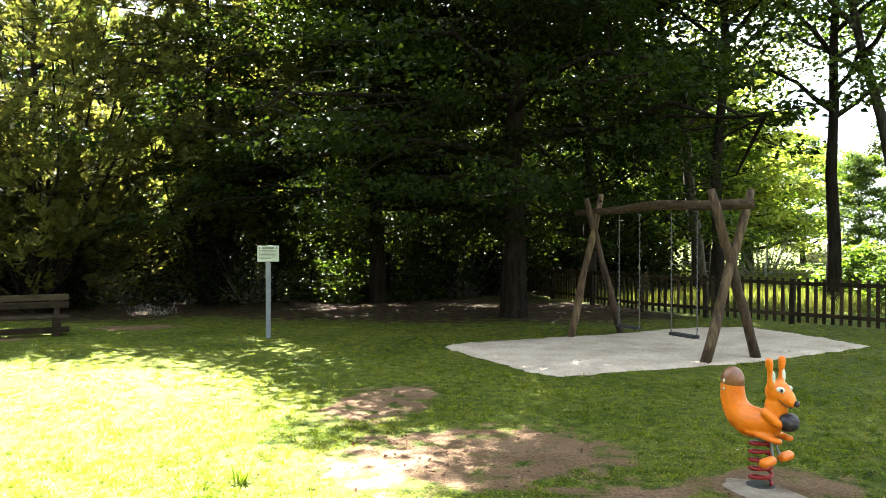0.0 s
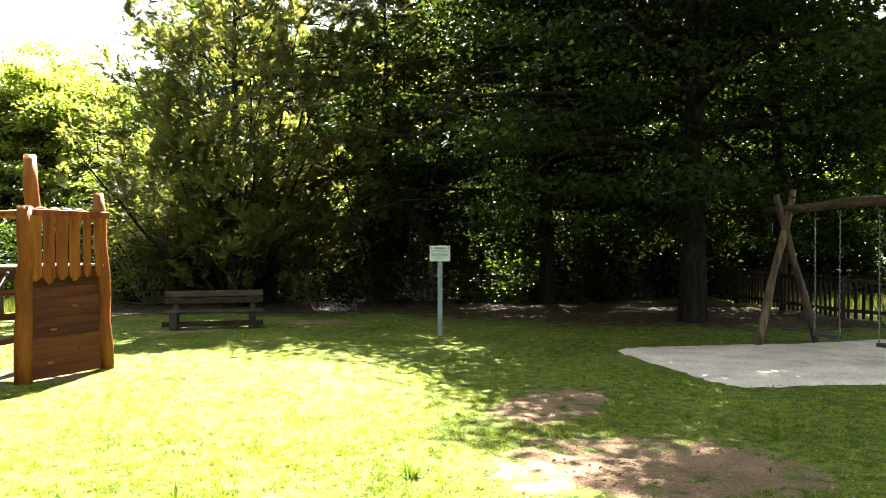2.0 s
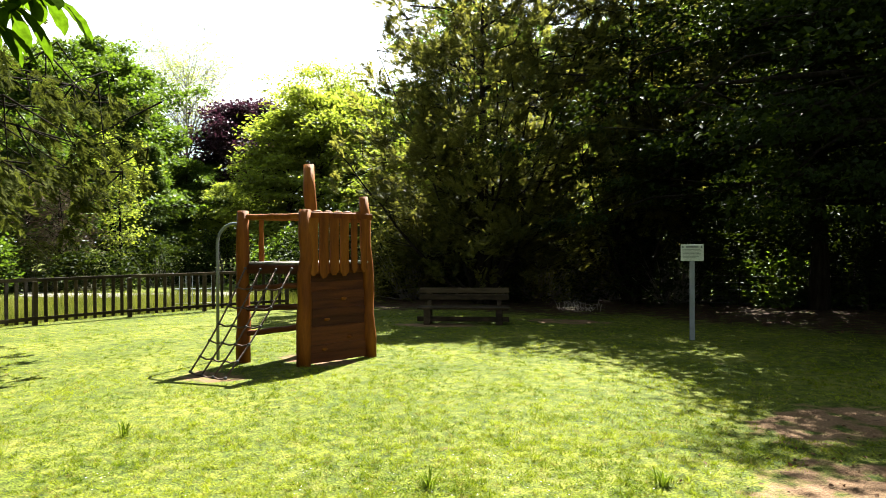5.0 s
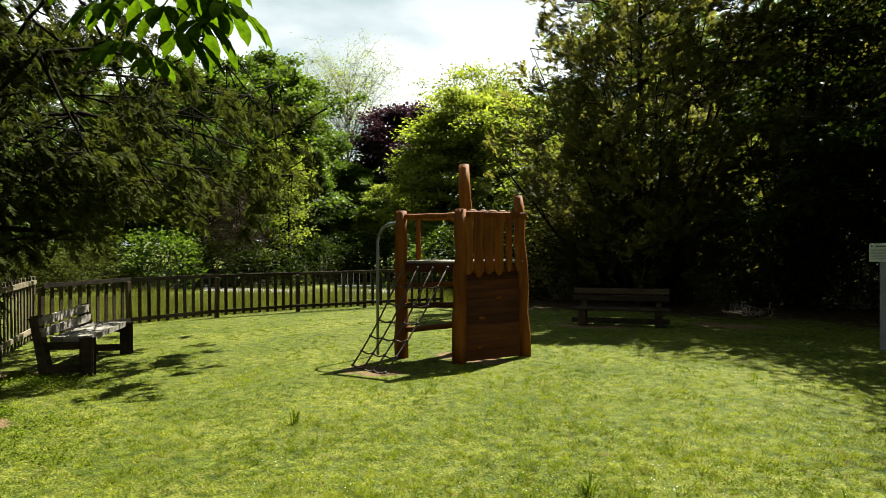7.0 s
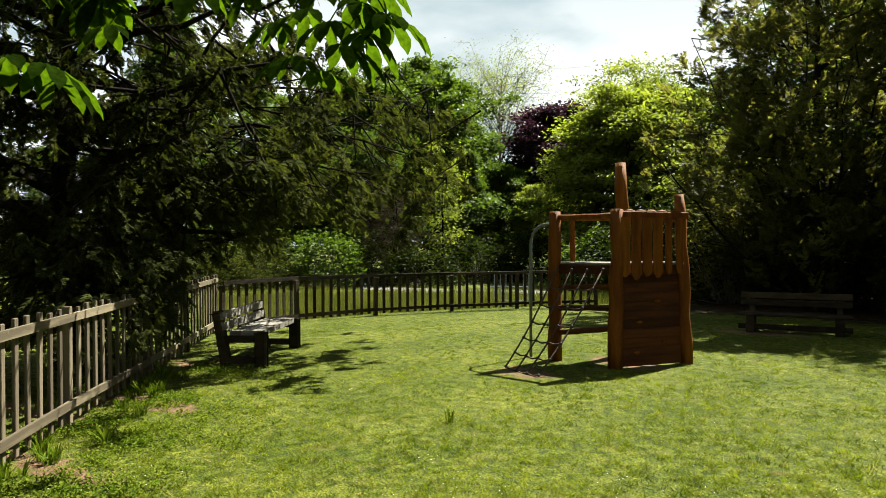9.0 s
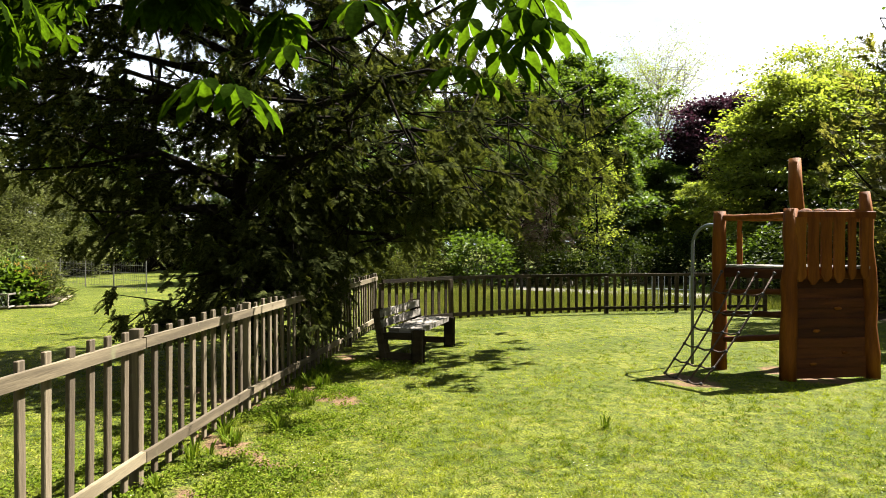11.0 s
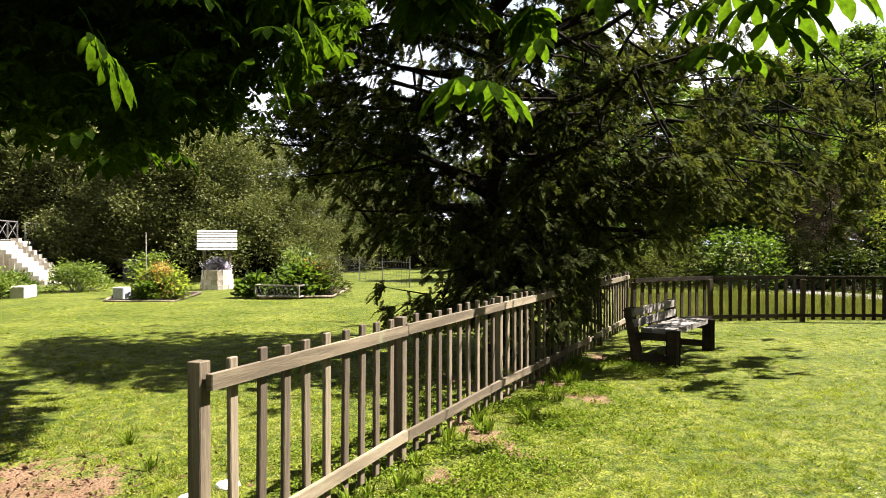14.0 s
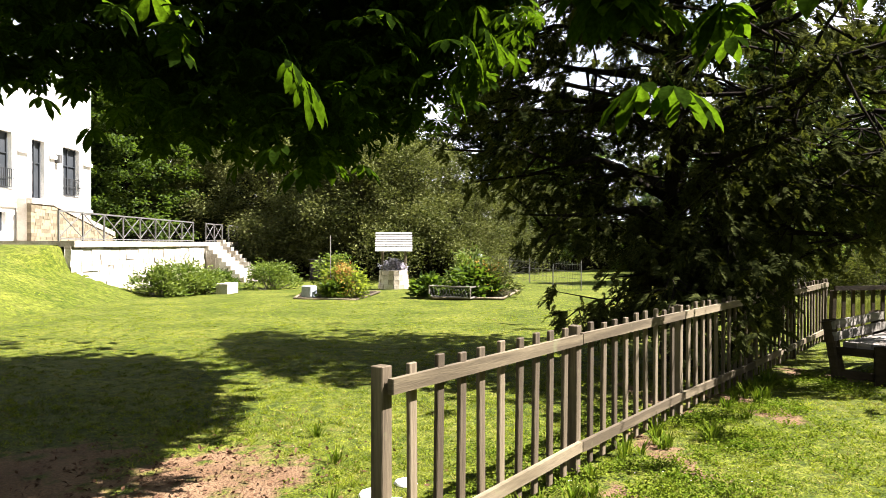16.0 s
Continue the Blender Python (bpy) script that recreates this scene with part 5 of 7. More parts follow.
def well():
    x, y = -24.75, -7.78
    root = thing("garden_well", "round limestone garden well with a white slatted roof", "well", "", (x, y, ground_z(x, y)), 17)
    stones_ring(root, 0.5, 0.68, 4, 9, WELL_STONE, 6, flare=0.12)
    bm = bmesh.new()
    tube(bm, [(0, 0, 0.0), (0, 0, 0.6)], 0.42, 16)
    part("mortar_core", bm, RUBBLE, root)
    for s in (-1, 1):
        bm = bmesh.new()
        box(bm, (0, 0.42 * s, 1.0), (0.09, 0.09, 0.95), None, 0.008)
        part("roof_post", bm, WEATHERED, root)
    for s in (-1, 1):
        for i in range(8):
            z0, z1 = 2.06 - 0.088 * i, 2.06 - 0.088 * (i + 1)
            x0, x1 = s * (0.02 + 0.055 * i), s * (0.02 + 0.055 * (i + 1) + 0.012)
            bm = bmesh.new()
            beam(bm, ((x0 + x1) / 2, -0.66, (z0 + z1) / 2), ((x0 + x1) / 2, 0.66, (z0 + z1) / 2), 0.014, 0.072, 0.003, (-0.53 * s, 0, 0.85))
            q = part("roof_slat", bm, SLAT_WHITE, root)
    for s in (-1, 1):
        bm = bmesh.new()
        vs = [bm.verts.new((a, 0.6 * s + b, z)) for b in (-0.012, 0.012) for a, z in ((-0.42, 1.38), (0.42, 1.38), (0, 2.03))]
        bm.faces.new(vs[:3])
        bm.faces.new(vs[3:])
        for i in range(3):
            bm.faces.new((vs[i], vs[(i + 1) % 3], vs[3 + (i + 1) % 3], vs[3 + i]))
        part("gable", bm, WEATHERED, root)
    return x, y


wx, wy = well()
shrub("flower_bunch", "pale mauve and white flowers filling the well", (wx, wy, ground_z(wx, wy) + 0.6), 0.4, 0.4, 70, LILAC, (0.09, 0.07), 44, "flowers", 20)


def raised_bed(label, corners, seed):
    c = sum((Vector(p) for p in corners), Vector((0, 0))) / 4
    root = thing("planting_bed", label, "flower bed", "beds by the well", (*c, ground_z(*c)))
    for p, q in zip(corners, corners[1:] + corners[:1]):
        a, b = Vector(p) - c, Vector(q) - c
        bm = bmesh.new()
        tube(bm, log_points((*a, 0.05), (*b, 0.05), 6, 0.012, seed), 0.036, 8, True, 0.05, seed)
        part("edge_log", bm, WEATHERED, root, "", True)
    bm = bmesh.new()
    vs = [bm.verts.new((*((Vector(p) - c) * 0.97), 0.05)) for p in corners] + [bm.verts.new((*((Vector(p) - c) * 0.97), -0.03)) for p in corners]
    bm.faces.new(vs[:4])
    for i in range(4):
        bm.faces.new((vs[i], vs[(i + 1) % 4], vs[4 + (i + 1) % 4], vs[4 + i]))
    part("soil", bm, DARK_WOOD, root, "dark bed soil")
    return c


B1 = [(-18.6, -8.8), (-18.6, -6.95), (-22.0, -7.4), (-22.0, -10.0)]
B2 = [(-19.0, -4.85), (-19.4, -2.95), (-23.0, -3.0), (-22.8, -5.8)]
raised_bed("log-edged vegetable bed with mixed plants", B1, 3)
raised_bed("log-edged flower bed with a wire guard", B2, 4)


def cold_frame(x, y, turn, w, d, h, label, mat):
    root = thing("cold_frame", label, "cold frame", "", (x, y, ground_z(x, y) + 0.05), turn)
    for sx in (-1, 1):
        for sy in (-1, 1):
            bm = bmesh.new()
            box(bm, (sx * w / 2, sy * d / 2, h / 2), (0.035, 0.035, h), None, 0.004)
            part("corner_post", bm, mat, root)
    for z in (0.03, h):
        for s in (-1, 1):
            bm = bmesh.new()
            box(bm, (0, s * d / 2, z), (w, 0.03, 0.04), None, 0.004)
            part("long_rail", bm, mat, root)
            bm = bmesh.new()
            box(bm, (s * w / 2, 0, z), (0.03, d, 0.04), None, 0.004)
            part("short_rail", bm, mat, root)
    n = int(w / 0.09)
    for s in (-1, 1):
        bm = bmesh.new()
        for i in range(n):
            xx = -w / 2 + w * i / n
            beam(bm, (xx, s * d / 2, 0.03), (xx + 0.1, s * d / 2, h), 0.006, 0.006, 0)
            beam(bm, (xx + 0.1, s * d / 2 + 0.007, 0.03), (xx, s * d / 2 + 0.007, h), 0.006, 0.006, 0)
        part("wire_mesh", bm, IRON, root, "thin grey wire mesh")


cold_frame(-19.5, -4.3, 78, 1.25, 0.9, 0.32, "grey wood cold frame with wire mesh sides", GREY_BOARD)
bm = bmesh.new()
box(bm, (0, 0, 0.16), (0.34, 0.3, 0.32), None, 0.02)
box(bm, (0, -0.153, 0.14), (0.16, 0.012, 0.2), None, 0.004)
planter = part("planter_box", bm, PLASTIC_GREY)
planter.matrix_world = pose(-18.85, -8.45, ground_z(-18.85, -8.45) + 0.06, 0, 0, 75)
tagged(planter, "pale grey plastic box standing on the bed edge", "box")

for k, (x, y, R, h, mat, size, lab) in enumerate([
        (-19.6, -8.0, 0.5, 0.75, LIME_LEAF, (0.14, 0.06), "yellow-green leafy bed plant"), (-20.6, -8.3, 0.85, 1.15, GARDEN_LEAF, (0.13, 0.07), "tall yellow-green bush in the log bed"),
        (-19.4, -7.4, 0.6, 0.85, LIME_LEAF, (0.12, 0.07), "bright green currant bush"), (-18.95, -7.75, 0.3, 0.4, MID_LEAF, (0.14, 0.09), "low broad-leaved garden plant"),
        (-20.9, -4.2, 0.8, 1.25, GARDEN_LEAF, (0.16, 0.05), "tall feathery light green plants"), (-20.0, -3.9, 0.6, 0.8, MID_LEAF, (0.24, 0.12), "broad-leaved green plants in the flower bed"),
        (-20.4, -3.3, 0.6, 0.95, GREYGREEN_LEAF, (0.16, 0.04), "tall pale grasses and seed heads"), (-19.9, -5.2, 0.5, 0.42, MID_LEAF, (0.22, 0.12), "low dark green leafy plant"),
        (-19.5, -4.3, 0.35, 0.3, MID_LEAF, (0.1, 0.05), "seedlings inside the cold frame"), (-19.3, -7.55, 0.5, 0.95, YELLOW_BLOOM, (0.06, 0.04), "rust and yellow flower heads above the bed"), (-20.4, -3.7, 0.6, 1.1, YELLOW_BLOOM, (0.06, 0.04), "rust and yellow flower heads above the bed")]):
    shrub("garden_plant", lab, (x, y, ground_z(x, y) + 0.03), R, h, int(26 + 50 * R), mat, size, 60 + k, "plant", 22, 0.35, "bed plants")

# a lamp globe on a thin stake, and dark bins near the hedge
root = thing("garden_lamp", "white globe lamp on a thin garden stake", "lamp", "", (-30.5, -5.65, ground_z(-30.5, -5.65)))
bm = bmesh.new()
tube(bm, [(0, 0, 0), (0, 0, 0.95)], 0.022, 6)
part("stake", bm, IRON, root)
bm = bmesh.new()
ball(bm, (0, 0, 1.03), (0.1, 0.1, 0.1))
part("globe", bm, PLASTIC_GREY, root, "", True)
root = thing("bean_pole", "tall thin bamboo stake in the bed", "stake", "", (-19.1, -7.9, 0.04))
bm = bmesh.new()
tube(bm, [(0, 0, 0), (0.02, 0, 1.75)], 0.014, 6)
part("stick", bm, GREY_BOARD, root)
for k, (u, v) in enumerate(((33.5, 5.9), (34.0, 5.2))):
    p = uv(u, v)
    root = thing("waste_bin", "dark grey wheeled bin beside the hedge", "bin", "bins", (p.x, p.y, ground_z(p.x, p.y)))
    bm = bmesh.new()
    box(bm, (0, 0, 0.45), (0.55, 0.6, 0.9), None, 0.04)
    part("body", bm, BLACK, root)
    bm = bmesh.new()
    box(bm, (0, 0, 0.94), (0.6, 0.66, 0.06), None, 0.02)
    part("lid", bm, IRON, root)


# ---- terrace and house ----
TZ = 1.58


def block(bm, u0, u1, v0, v1, z0, z1, bevel=0.0):
    """A block along the house's axes."""
    m = Matrix((U, V, Vector((0, 0, 1)))).transposed().to_4x4()
    return box(bm, ((u0 + u1) / 2, (v0 + v1) / 2, (z0 + z1) / 2), (u1 - u0, v1 - v0, z1 - z0), m, bevel)


def terrace():
    root = thing("terrace", "pale stone garden terrace with a rough retaining wall", "terrace", kind="structure")
    bm = bmesh.new()
    block(bm, 20.3, 46, 10.62, 16.2, -0.8, TZ - 0.14)
    part("fill", bm, LIMESTONE, root)
    bm = bmesh.new()
    block(bm, 20.1, 46, 10.4, 16.2, TZ - 0.14, TZ, 0.02)
    part("paving", bm, LIMESTONE, root, "pale stone paving with a projecting edge")
    rnd = random.Random(8)
    z = -0.45
    while z < TZ - 0.2:
        hh = rnd.uniform(0.13, 0.18)
        hh = min(hh, TZ - 0.145 - z)
        u = 20.05 - 0.42 * ((TZ - z) / 2.0) ** 2
        while u < 33.5:
            w = rnd.uniform(0.32, 0.7)
            bm = bmesh.new()
            dv = rnd.uniform(-0.025, 0.02)
            block(bm, u + 0.01, u + w - 0.01, 10.5 + dv - 0.06 * (TZ - z), 10.66, z + 0.01, z + hh - 0.008, 0.012)
            part("stone", bm, LIMESTONE, root)
            u += w
        z += hh
    # steps down to the lawn
    n = 10
    for i in range(n):
        f = (i + 1) / n
        bm = bmesh.new()
        block(bm, 31.2 - 0.09 * i, 33.2 - 0.09 * i, 10.5 - 0.22 * (i + 1), 10.56 - 0.22 * i, -0.6, TZ - 0.17 * (i + 1), 0.012)
        part("step", bm, LIMESTONE, root)
        bm = bmesh.new()
        block(bm, 33.24 - 0.09 * i, 33.6 - 0.09 * i, 10.5 - 0.22 * (i + 1), 10.56 - 0.22 * i, -0.6, TZ - 0.17 * (i + 1) + 0.28, 0.02)
        part("step_cheek", bm, LIMESTONE, root)
    return root


terrace()


def railing(u0, u1, v, posts):
    root = thing("railing", "grey iron railing with crossed bars on the terrace", "railing", "terrace railings", tuple(uv(u0, v, TZ)))
    o = uv(u0, v, TZ)
    us = [u0 + (u1 - u0) * i / posts for i in range(posts + 1)]
    for u in us:
        bm = bmesh.new()
        beam(bm, uv(u, v, TZ) - o, uv(u, v, TZ + 0.88) - o, 0.045, 0.045, 0.004, tuple(U))
        part("post", bm, IRON, root)
    for z, h in ((TZ + 0.86, 0.04), (TZ + 0.08, 0.03)):
        bm = bmesh.new()
        beam(bm, uv(u0, v, z) - o, uv(u1, v, z) - o, 0.04, h, 0.003)
        part("rail", bm, IRON, root)
    for a, b in zip(us, us[1:]):
        for z0, z1 in ((0.1, 0.84), (0.84, 0.1)):
            bm = bmesh.new()
            off = V * (0.014 if z0 < z1 else -0.014)
            beam(bm, uv(a, v, TZ + z0) - o + off, uv(b, v, TZ + z1) - o + off, 0.02, 0.022, 0.002)
            part("cross_bar", bm, IRON, root)
    return root


railing(19.9, 30.6, 10.75, 8)
railing(32.2, 34.6, 10.75, 2)
railing(35.6, 37.2, 10.75, 1)

FV = 15.6          # the house's front
SILL = TZ + 1.6   # door sill


def house():
    root = thing("house", "white rendered villa with tall windows behind the terrace", "house")
    openings = [(18.6, 20.1, 3.5, 2.0), (24.2, 25.75, 3.5, 2.05), (27.0, 27.85, SILL, 2.32), (29.2, 30.5, 3.5, 2.0), (24.0, 25.4, 1.95, 0.7)]
    u_end, top = 31.5, 8.8
    # front wall in upright strips round its openings
    cuts = sorted({16.0, u_end, *[o[0] for o in openings], *[o[1] for o in openings]})
    for a, b in zip(cuts, cuts[1:]):
        holes = sorted([(o[2], o[2] + o[3]) for o in openings if o[0] < (a + b) / 2 < o[1]])
        z = -0.2
        for h0, h1 in holes + [(top, top)]:
            if h0 - z > 0.01:
                bm = bmesh.new()
                block(bm, a, b, FV, FV + 0.4, z, h0)
                part("wall", bm, RENDER_WALL, root)
            z = h1
    bm = bmesh.new()
    block(bm, u_end - 0.4, u_end, FV + 0.404, FV + 9, -0.2, top)
    part("wall", bm, RENDER_WALL, root)
    bm = bmesh.new()
    block(bm, 16, u_end - 0.404, FV + 8.6, FV + 9, -0.2, top)
    part("wall", bm, RENDER_WALL, root)
    bm = bmesh.new()
    block(bm, 16, 16.4, FV + 0.404, FV + 8.59, -0.2, top)
    part("wall", bm, RENDER_WALL, root)
    bm = bmesh.new()
    block(bm, 15.7, u_end + 0.3, FV - 0.3, FV + 9.3, top, top + 0.3, 0.04)
    part("cornice", bm, LIMESTONE, root)
    bm = bmesh.new()
    vs = [bm.verts.new(uv(u, v, z)) for u, v, z in ((15.7, FV - 0.3, top + 0.304), (u_end + 0.3, FV - 0.3, top + 0.304), (u_end + 0.3, FV + 9.3, top + 0.304), (15.7, FV + 9.3, top + 0.304), (20, FV + 4.5, top + 3.2), (28.5, FV + 4.5, top + 3.2))]
    for f in ((0, 1, 5, 4), (1, 2, 5), (2, 3, 4, 5), (3, 0, 4), (3, 2, 1, 0)):
        bm.faces.new([vs[i] for i in f])
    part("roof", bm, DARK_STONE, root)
    bm = bmesh.new()
    block(bm, 16, u_end + 0.05, FV - 0.07, FV - 0.002, 2.84, 2.98, 0.01)
    part("plinth_band", bm, LIMESTONE, root)
    for k, (a, b, z, h) in enumerate(openings):
        win = part("window" if k != 2 else "door", block(bmesh.new(), a, b, FV + 0.22, FV + 0.26, z, z + h), SHUTTER, root, "dark tall glazing set deep in the wall")
        for c, d in ((a, a + 0.07), (b - 0.07, b), ((a + b) / 2 - 0.04, (a + b) / 2 + 0.04)):
            part("frame", block(bmesh.new(), c, d, FV + 0.16, FV + 0.216, z, z + h), SHUTTER, win)
        for q in ((0.0, 0.06), (h * 0.62, h * 0.62 + 0.05), (h - 0.06, h)):
            part("frame", block(bmesh.new(), a + 0.073, b - 0.073, FV + 0.17, FV + 0.212, z + q[0], z + q[1]), SHUTTER, win)
        if k in (0, 1, 3):
            bm = bmesh.new()
            for i in range(14):
                u = a + (b - a) * i / 13
                beam(bm, uv(u, FV - 0.06, z + 0.05), uv(u, FV - 0.06, z + 0.7), 0.014, 0.014, 0, tuple(U))
            for zz in (0.05, 0.38, 0.7):
                beam(bm, uv(a - 0.05, FV - 0.06, z + zz), uv(b + 0.05, FV - 0.06, z + zz), 0.025, 0.025, 0)
            part("balconet", bm, DARK_IRON, win, "dark iron window guard")
        if k < 4:
            part("lintel_moulding", block(bmesh.new(), b + 0.3, b + 0.95, FV - 0.1, FV - 0.002, 4.9, 5.02, 0.02), JAMB, root)
    # entrance stairs running along the front
    for i in range(9):
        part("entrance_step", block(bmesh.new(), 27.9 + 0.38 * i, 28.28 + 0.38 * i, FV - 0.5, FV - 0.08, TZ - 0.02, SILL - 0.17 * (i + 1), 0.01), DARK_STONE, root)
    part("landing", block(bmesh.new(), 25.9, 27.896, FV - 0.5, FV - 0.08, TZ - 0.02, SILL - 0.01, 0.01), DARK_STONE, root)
    rnd = random.Random(31)
    top_of = lambda u: SILL - 0.1 - 0.22 * max(0.0, u - 27.2)
    for a, b in ((25.8, 27.2), (27.21, 32.3)):
        part("coping", beam(bmesh.new(), uv(a, FV - 0.58, top_of(a)), uv(b, FV - 0.58, top_of(b)), 0.24, 0.16, 0.02), LIMESTONE, root, "smooth pale sloping stone coping")
    z = TZ - 0.02
    while z < SILL - 0.25:
        hh, u = rnd.uniform(0.1, 0.15), 25.8
        while u < 32.2 and top_of(u) - 0.1 > z + 0.04:
            w = rnd.uniform(0.18, 0.42)
            part("stone", block(bmesh.new(), u + 0.006, u + w - 0.006, FV - 0.66 + rnd.uniform(-0.01, 0.01), FV - 0.505, z + 0.005, min(z + hh - 0.005, top_of(u + w) - 0.085), 0.006), RUBBLE, root)
            u += w
        z += hh
    lamp = part("wall_lamp", block(bmesh.new(), 28.6, 28.72, FV - 0.2, FV - 0.002, SILL + 1.6, SILL + 1.9, 0.03), IRON, root, "small dark wall lantern")
    return root


house()

for k, (x, y, R, h, mat, lab) in enumerate([
        (-18.9, -13.3, 0.75, 0.8, GARDEN_LEAF, "leafy green plant at the terrace wall"), (-19.7, -13.1, 0.9, 0.95, GARDEN_LEAF, "leafy green plant at the terrace wall"),
        (-20.6, -12.9, 0.7, 0.75, GARDEN_LEAF, "leafy green plant at the terrace wall"), (-24.2, -12.4, 1.0, 0.95, GARDEN_LEAF, "round lavender-like bush at the steps"), (-22.4, -13.3, 0.4, 0.6, MID_LEAF, "small green plant beside the stone steps")]):
    shrub("border_plant", lab, (x, y, ground_z(x, y) - 0.02), R, h, int(40 + 60 * R), mat, (0.15, 0.05), 80 + k, "plant", 24, 0.4, "terrace border plants")
bm = bmesh.new()
box(bm, (0, 0, 0.18), (0.95, 0.4, 0.36), None, 0.02)
trough = part("stone_trough", bm, LIMESTONE)
trough.matrix_world = pose(-20.9, -12.25, ground_z(-20.9, -12.25) - 0.01, 0, 0, 10)
tagged(trough, "pale stone trough in front of the border", "trough")
for k, (x, y) in enumerate(((-4.14, -1.45), (-4.4, -1.3), (-4.05, -1.28))):
    bm = bmesh.new()
    ball(bm, (0, 0, 0.005), (0.11 - 0.02 * k, 0.08, 0.03), None, 9, 6)
    for v in bm.verts:
        v.co += Vector((noise.noise(v.co * 9 + Vector((k, 0, 0))), noise.noise(v.co * 9 + Vector((0, k, 5))), 0)) * 0.03
    s = part("rock", bm, WHITE)
    s.matrix_world = pose(x, y, ground_z(x, y), 0, 0, 40 * k)
    tagged(s, "whitish field stone beside the fence foot", "stone", "stones")


bx, by = -6.1, 14.9
brush = thing("brush_pile", "pale dry brushwood lying in a sun patch", "brushwood", "", (bx, by, ground_z(bx, by)))
rnd = random.Random(52)
for k in range(44):
    p = Vector((rnd.gauss(0, 0.24), rnd.gauss(0, 0.12), 0.01))
    d = Vector((rnd.gauss(0, 1), rnd.gauss(0, 0.6), 0)).normalized() * rnd.uniform(0.05, 0.2)
    h = rnd.uniform(0.04, 0.24)
    bm = bmesh.new()
    tube(bm, [p, p + d * 0.6 + Vector((0, 0, h)), p + d * 1.5 + Vector((0, 0, h * rnd.uniform(0.5, 1.1)))], [0.005, 0.004, 0.002], 4)
    part("stick", bm, GREY_BOARD, brush)


# ---- far bits beyond the fences ----
def wire_fence(label, ends, height, n, mat, wires=4, verticals=0):
    a, b = Vector((*ends[0], 0)), Vector((*ends[1], 0))
    root = thing("wire_fence", label, "fence", "wire fences", (a.x, a.y, ground_z(a.x, a.y)))
    for i in range(n):
        p = (b - a) * (i / (n - 1))
        bm = bmesh.new()
        tube(bm, [p + Vector((0, 0, -0.02)), p + Vector((0.01, 0, height + 0.05))], 0.02, 6)
        part("post", bm, mat, root)
    for k in range(wires):
        bm = bmesh.new()
        z = height * (k + 0.6) / wires
        tube(bm, [Vector((0, 0, z)), (b - a) * 0.5 + Vector((0, 0, z - 0.02)), b - a + Vector((0, 0, z))], 0.006, 4)
        part("wire", bm, IRON, root)
    if verticals:
        bm = bmesh.new()
        for i in range(verticals):
            p = (b - a) * (i / verticals)
            beam(bm, p + Vector((0, 0, 0.02)), p + Vector((0, 0, height)), 0.006, 0.006, 0, (1, 0, 0))
        tagged(part("mesh_panel", bm, IRON, root), kind="stuff")
    return root


def pol(az, d):
    return -math.sin(radians(az)) * d, math.cos(radians(az)) * d


wire_fence("thin post and wire fence across the meadow", [pol(-17, 27), pol(-36, 27.5)], 1.25, 6, GREY_BOARD)
wire_fence("low sagging wire fence in the thicket", [pol(2, 18.4), pol(16, 18.2)], 0.8, 6, BARK, 5)
wire_fence("wire mesh fence beside the garden lawn", [pol(99.5, 33), pol(92.5, 24)], 0.95, 5, IRON, 4, 70)

x, y = pol(52.3, 17.6)
gate = thing("metal_gate", "pale grey tubular steel gate behind the picket fence", "gate", "", (x, y, ground_z(x, y)), 48)
for sx in (-0.5, 0.5):
    bm = bmesh.new()
    tube(bm, [(sx, 0, 0), (sx, 0, 0.84)], 0.022, 8)
    part("upright", bm, PLASTIC_GREY, gate)
for z in (0.12, 0.46, 0.8):
    bm = bmesh.new()
    tube(bm, [(-0.5, 0, z), (0.5, 0, z)], 0.014, 8)
    part("crossbar", bm, PLASTIC_GREY, gate)
for i in range(1, 7):
    bm = bmesh.new()
    tube(bm, [(-0.5 + i / 7, 0, 0.12), (-0.5 + i / 7, 0, 0.8)], 0.008, 6)
    part("bar", bm, PLASTIC_GREY, gate)

x, y = pol(-31.5, 60)
root = thing("garden_wall", "pale low wall with railing beyond the meadow", "wall", "", (x, y, 0), -31.5)
bm = bmesh.new()
box(bm, (0, 0, 0.4), (9, 0.3, 0.8), None, 0.03)
part("base", bm, LIMESTONE, root)
for i in range(24):
    bm = bmesh.new()
    box(bm, (-4.4 + i * 0.38, 0, 1.25), (0.06, 0.05, 0.9))
    part("bar", bm, WHITE, root)
bm = bmesh.new()
box(bm, (0, 0, 1.7), (9, 0.08, 0.08))
part("top_rail", bm, WHITE, root)

# a pale track behind the curving fence
bm = bmesh.new()
near = [Vector((*pol(az, d), 0)) for az, d in ((40, 21.5), (46, 21), (52, 20.5), (58, 21.5), (64, 24))]
far_side = [Vector((*pol(az, d), 0)) for az, d in ((40, 23.8), (46, 23.4), (52, 23.0), (58, 23.8), (64, 26))]
a = [bm.verts.new((p.x, p.y, ground_z(p.x, p.y) + 0.02)) for p in near]
b = [bm.verts.new((p.x, p.y, ground_z(p.x, p.y) + 0.02)) for p in far_side]
for i in range(4):
    bm.faces.new((a[i], a[i + 1], b[i + 1], b[i]))
track = part("track", bm, TRACK)
tagged(track, "pale gravel track past the meadow fence", "track", kind="structure")


# ---- trees ----
def airy(x, y, z, k, least, top=7.2):
    """Whether a point lies outside the gaps in a crown's sides, which are about 1 / k metres wide."""
    return z > top or noise.noise((x * k + 11.3, y * k + 4.1, z * k * 1.2)) < least


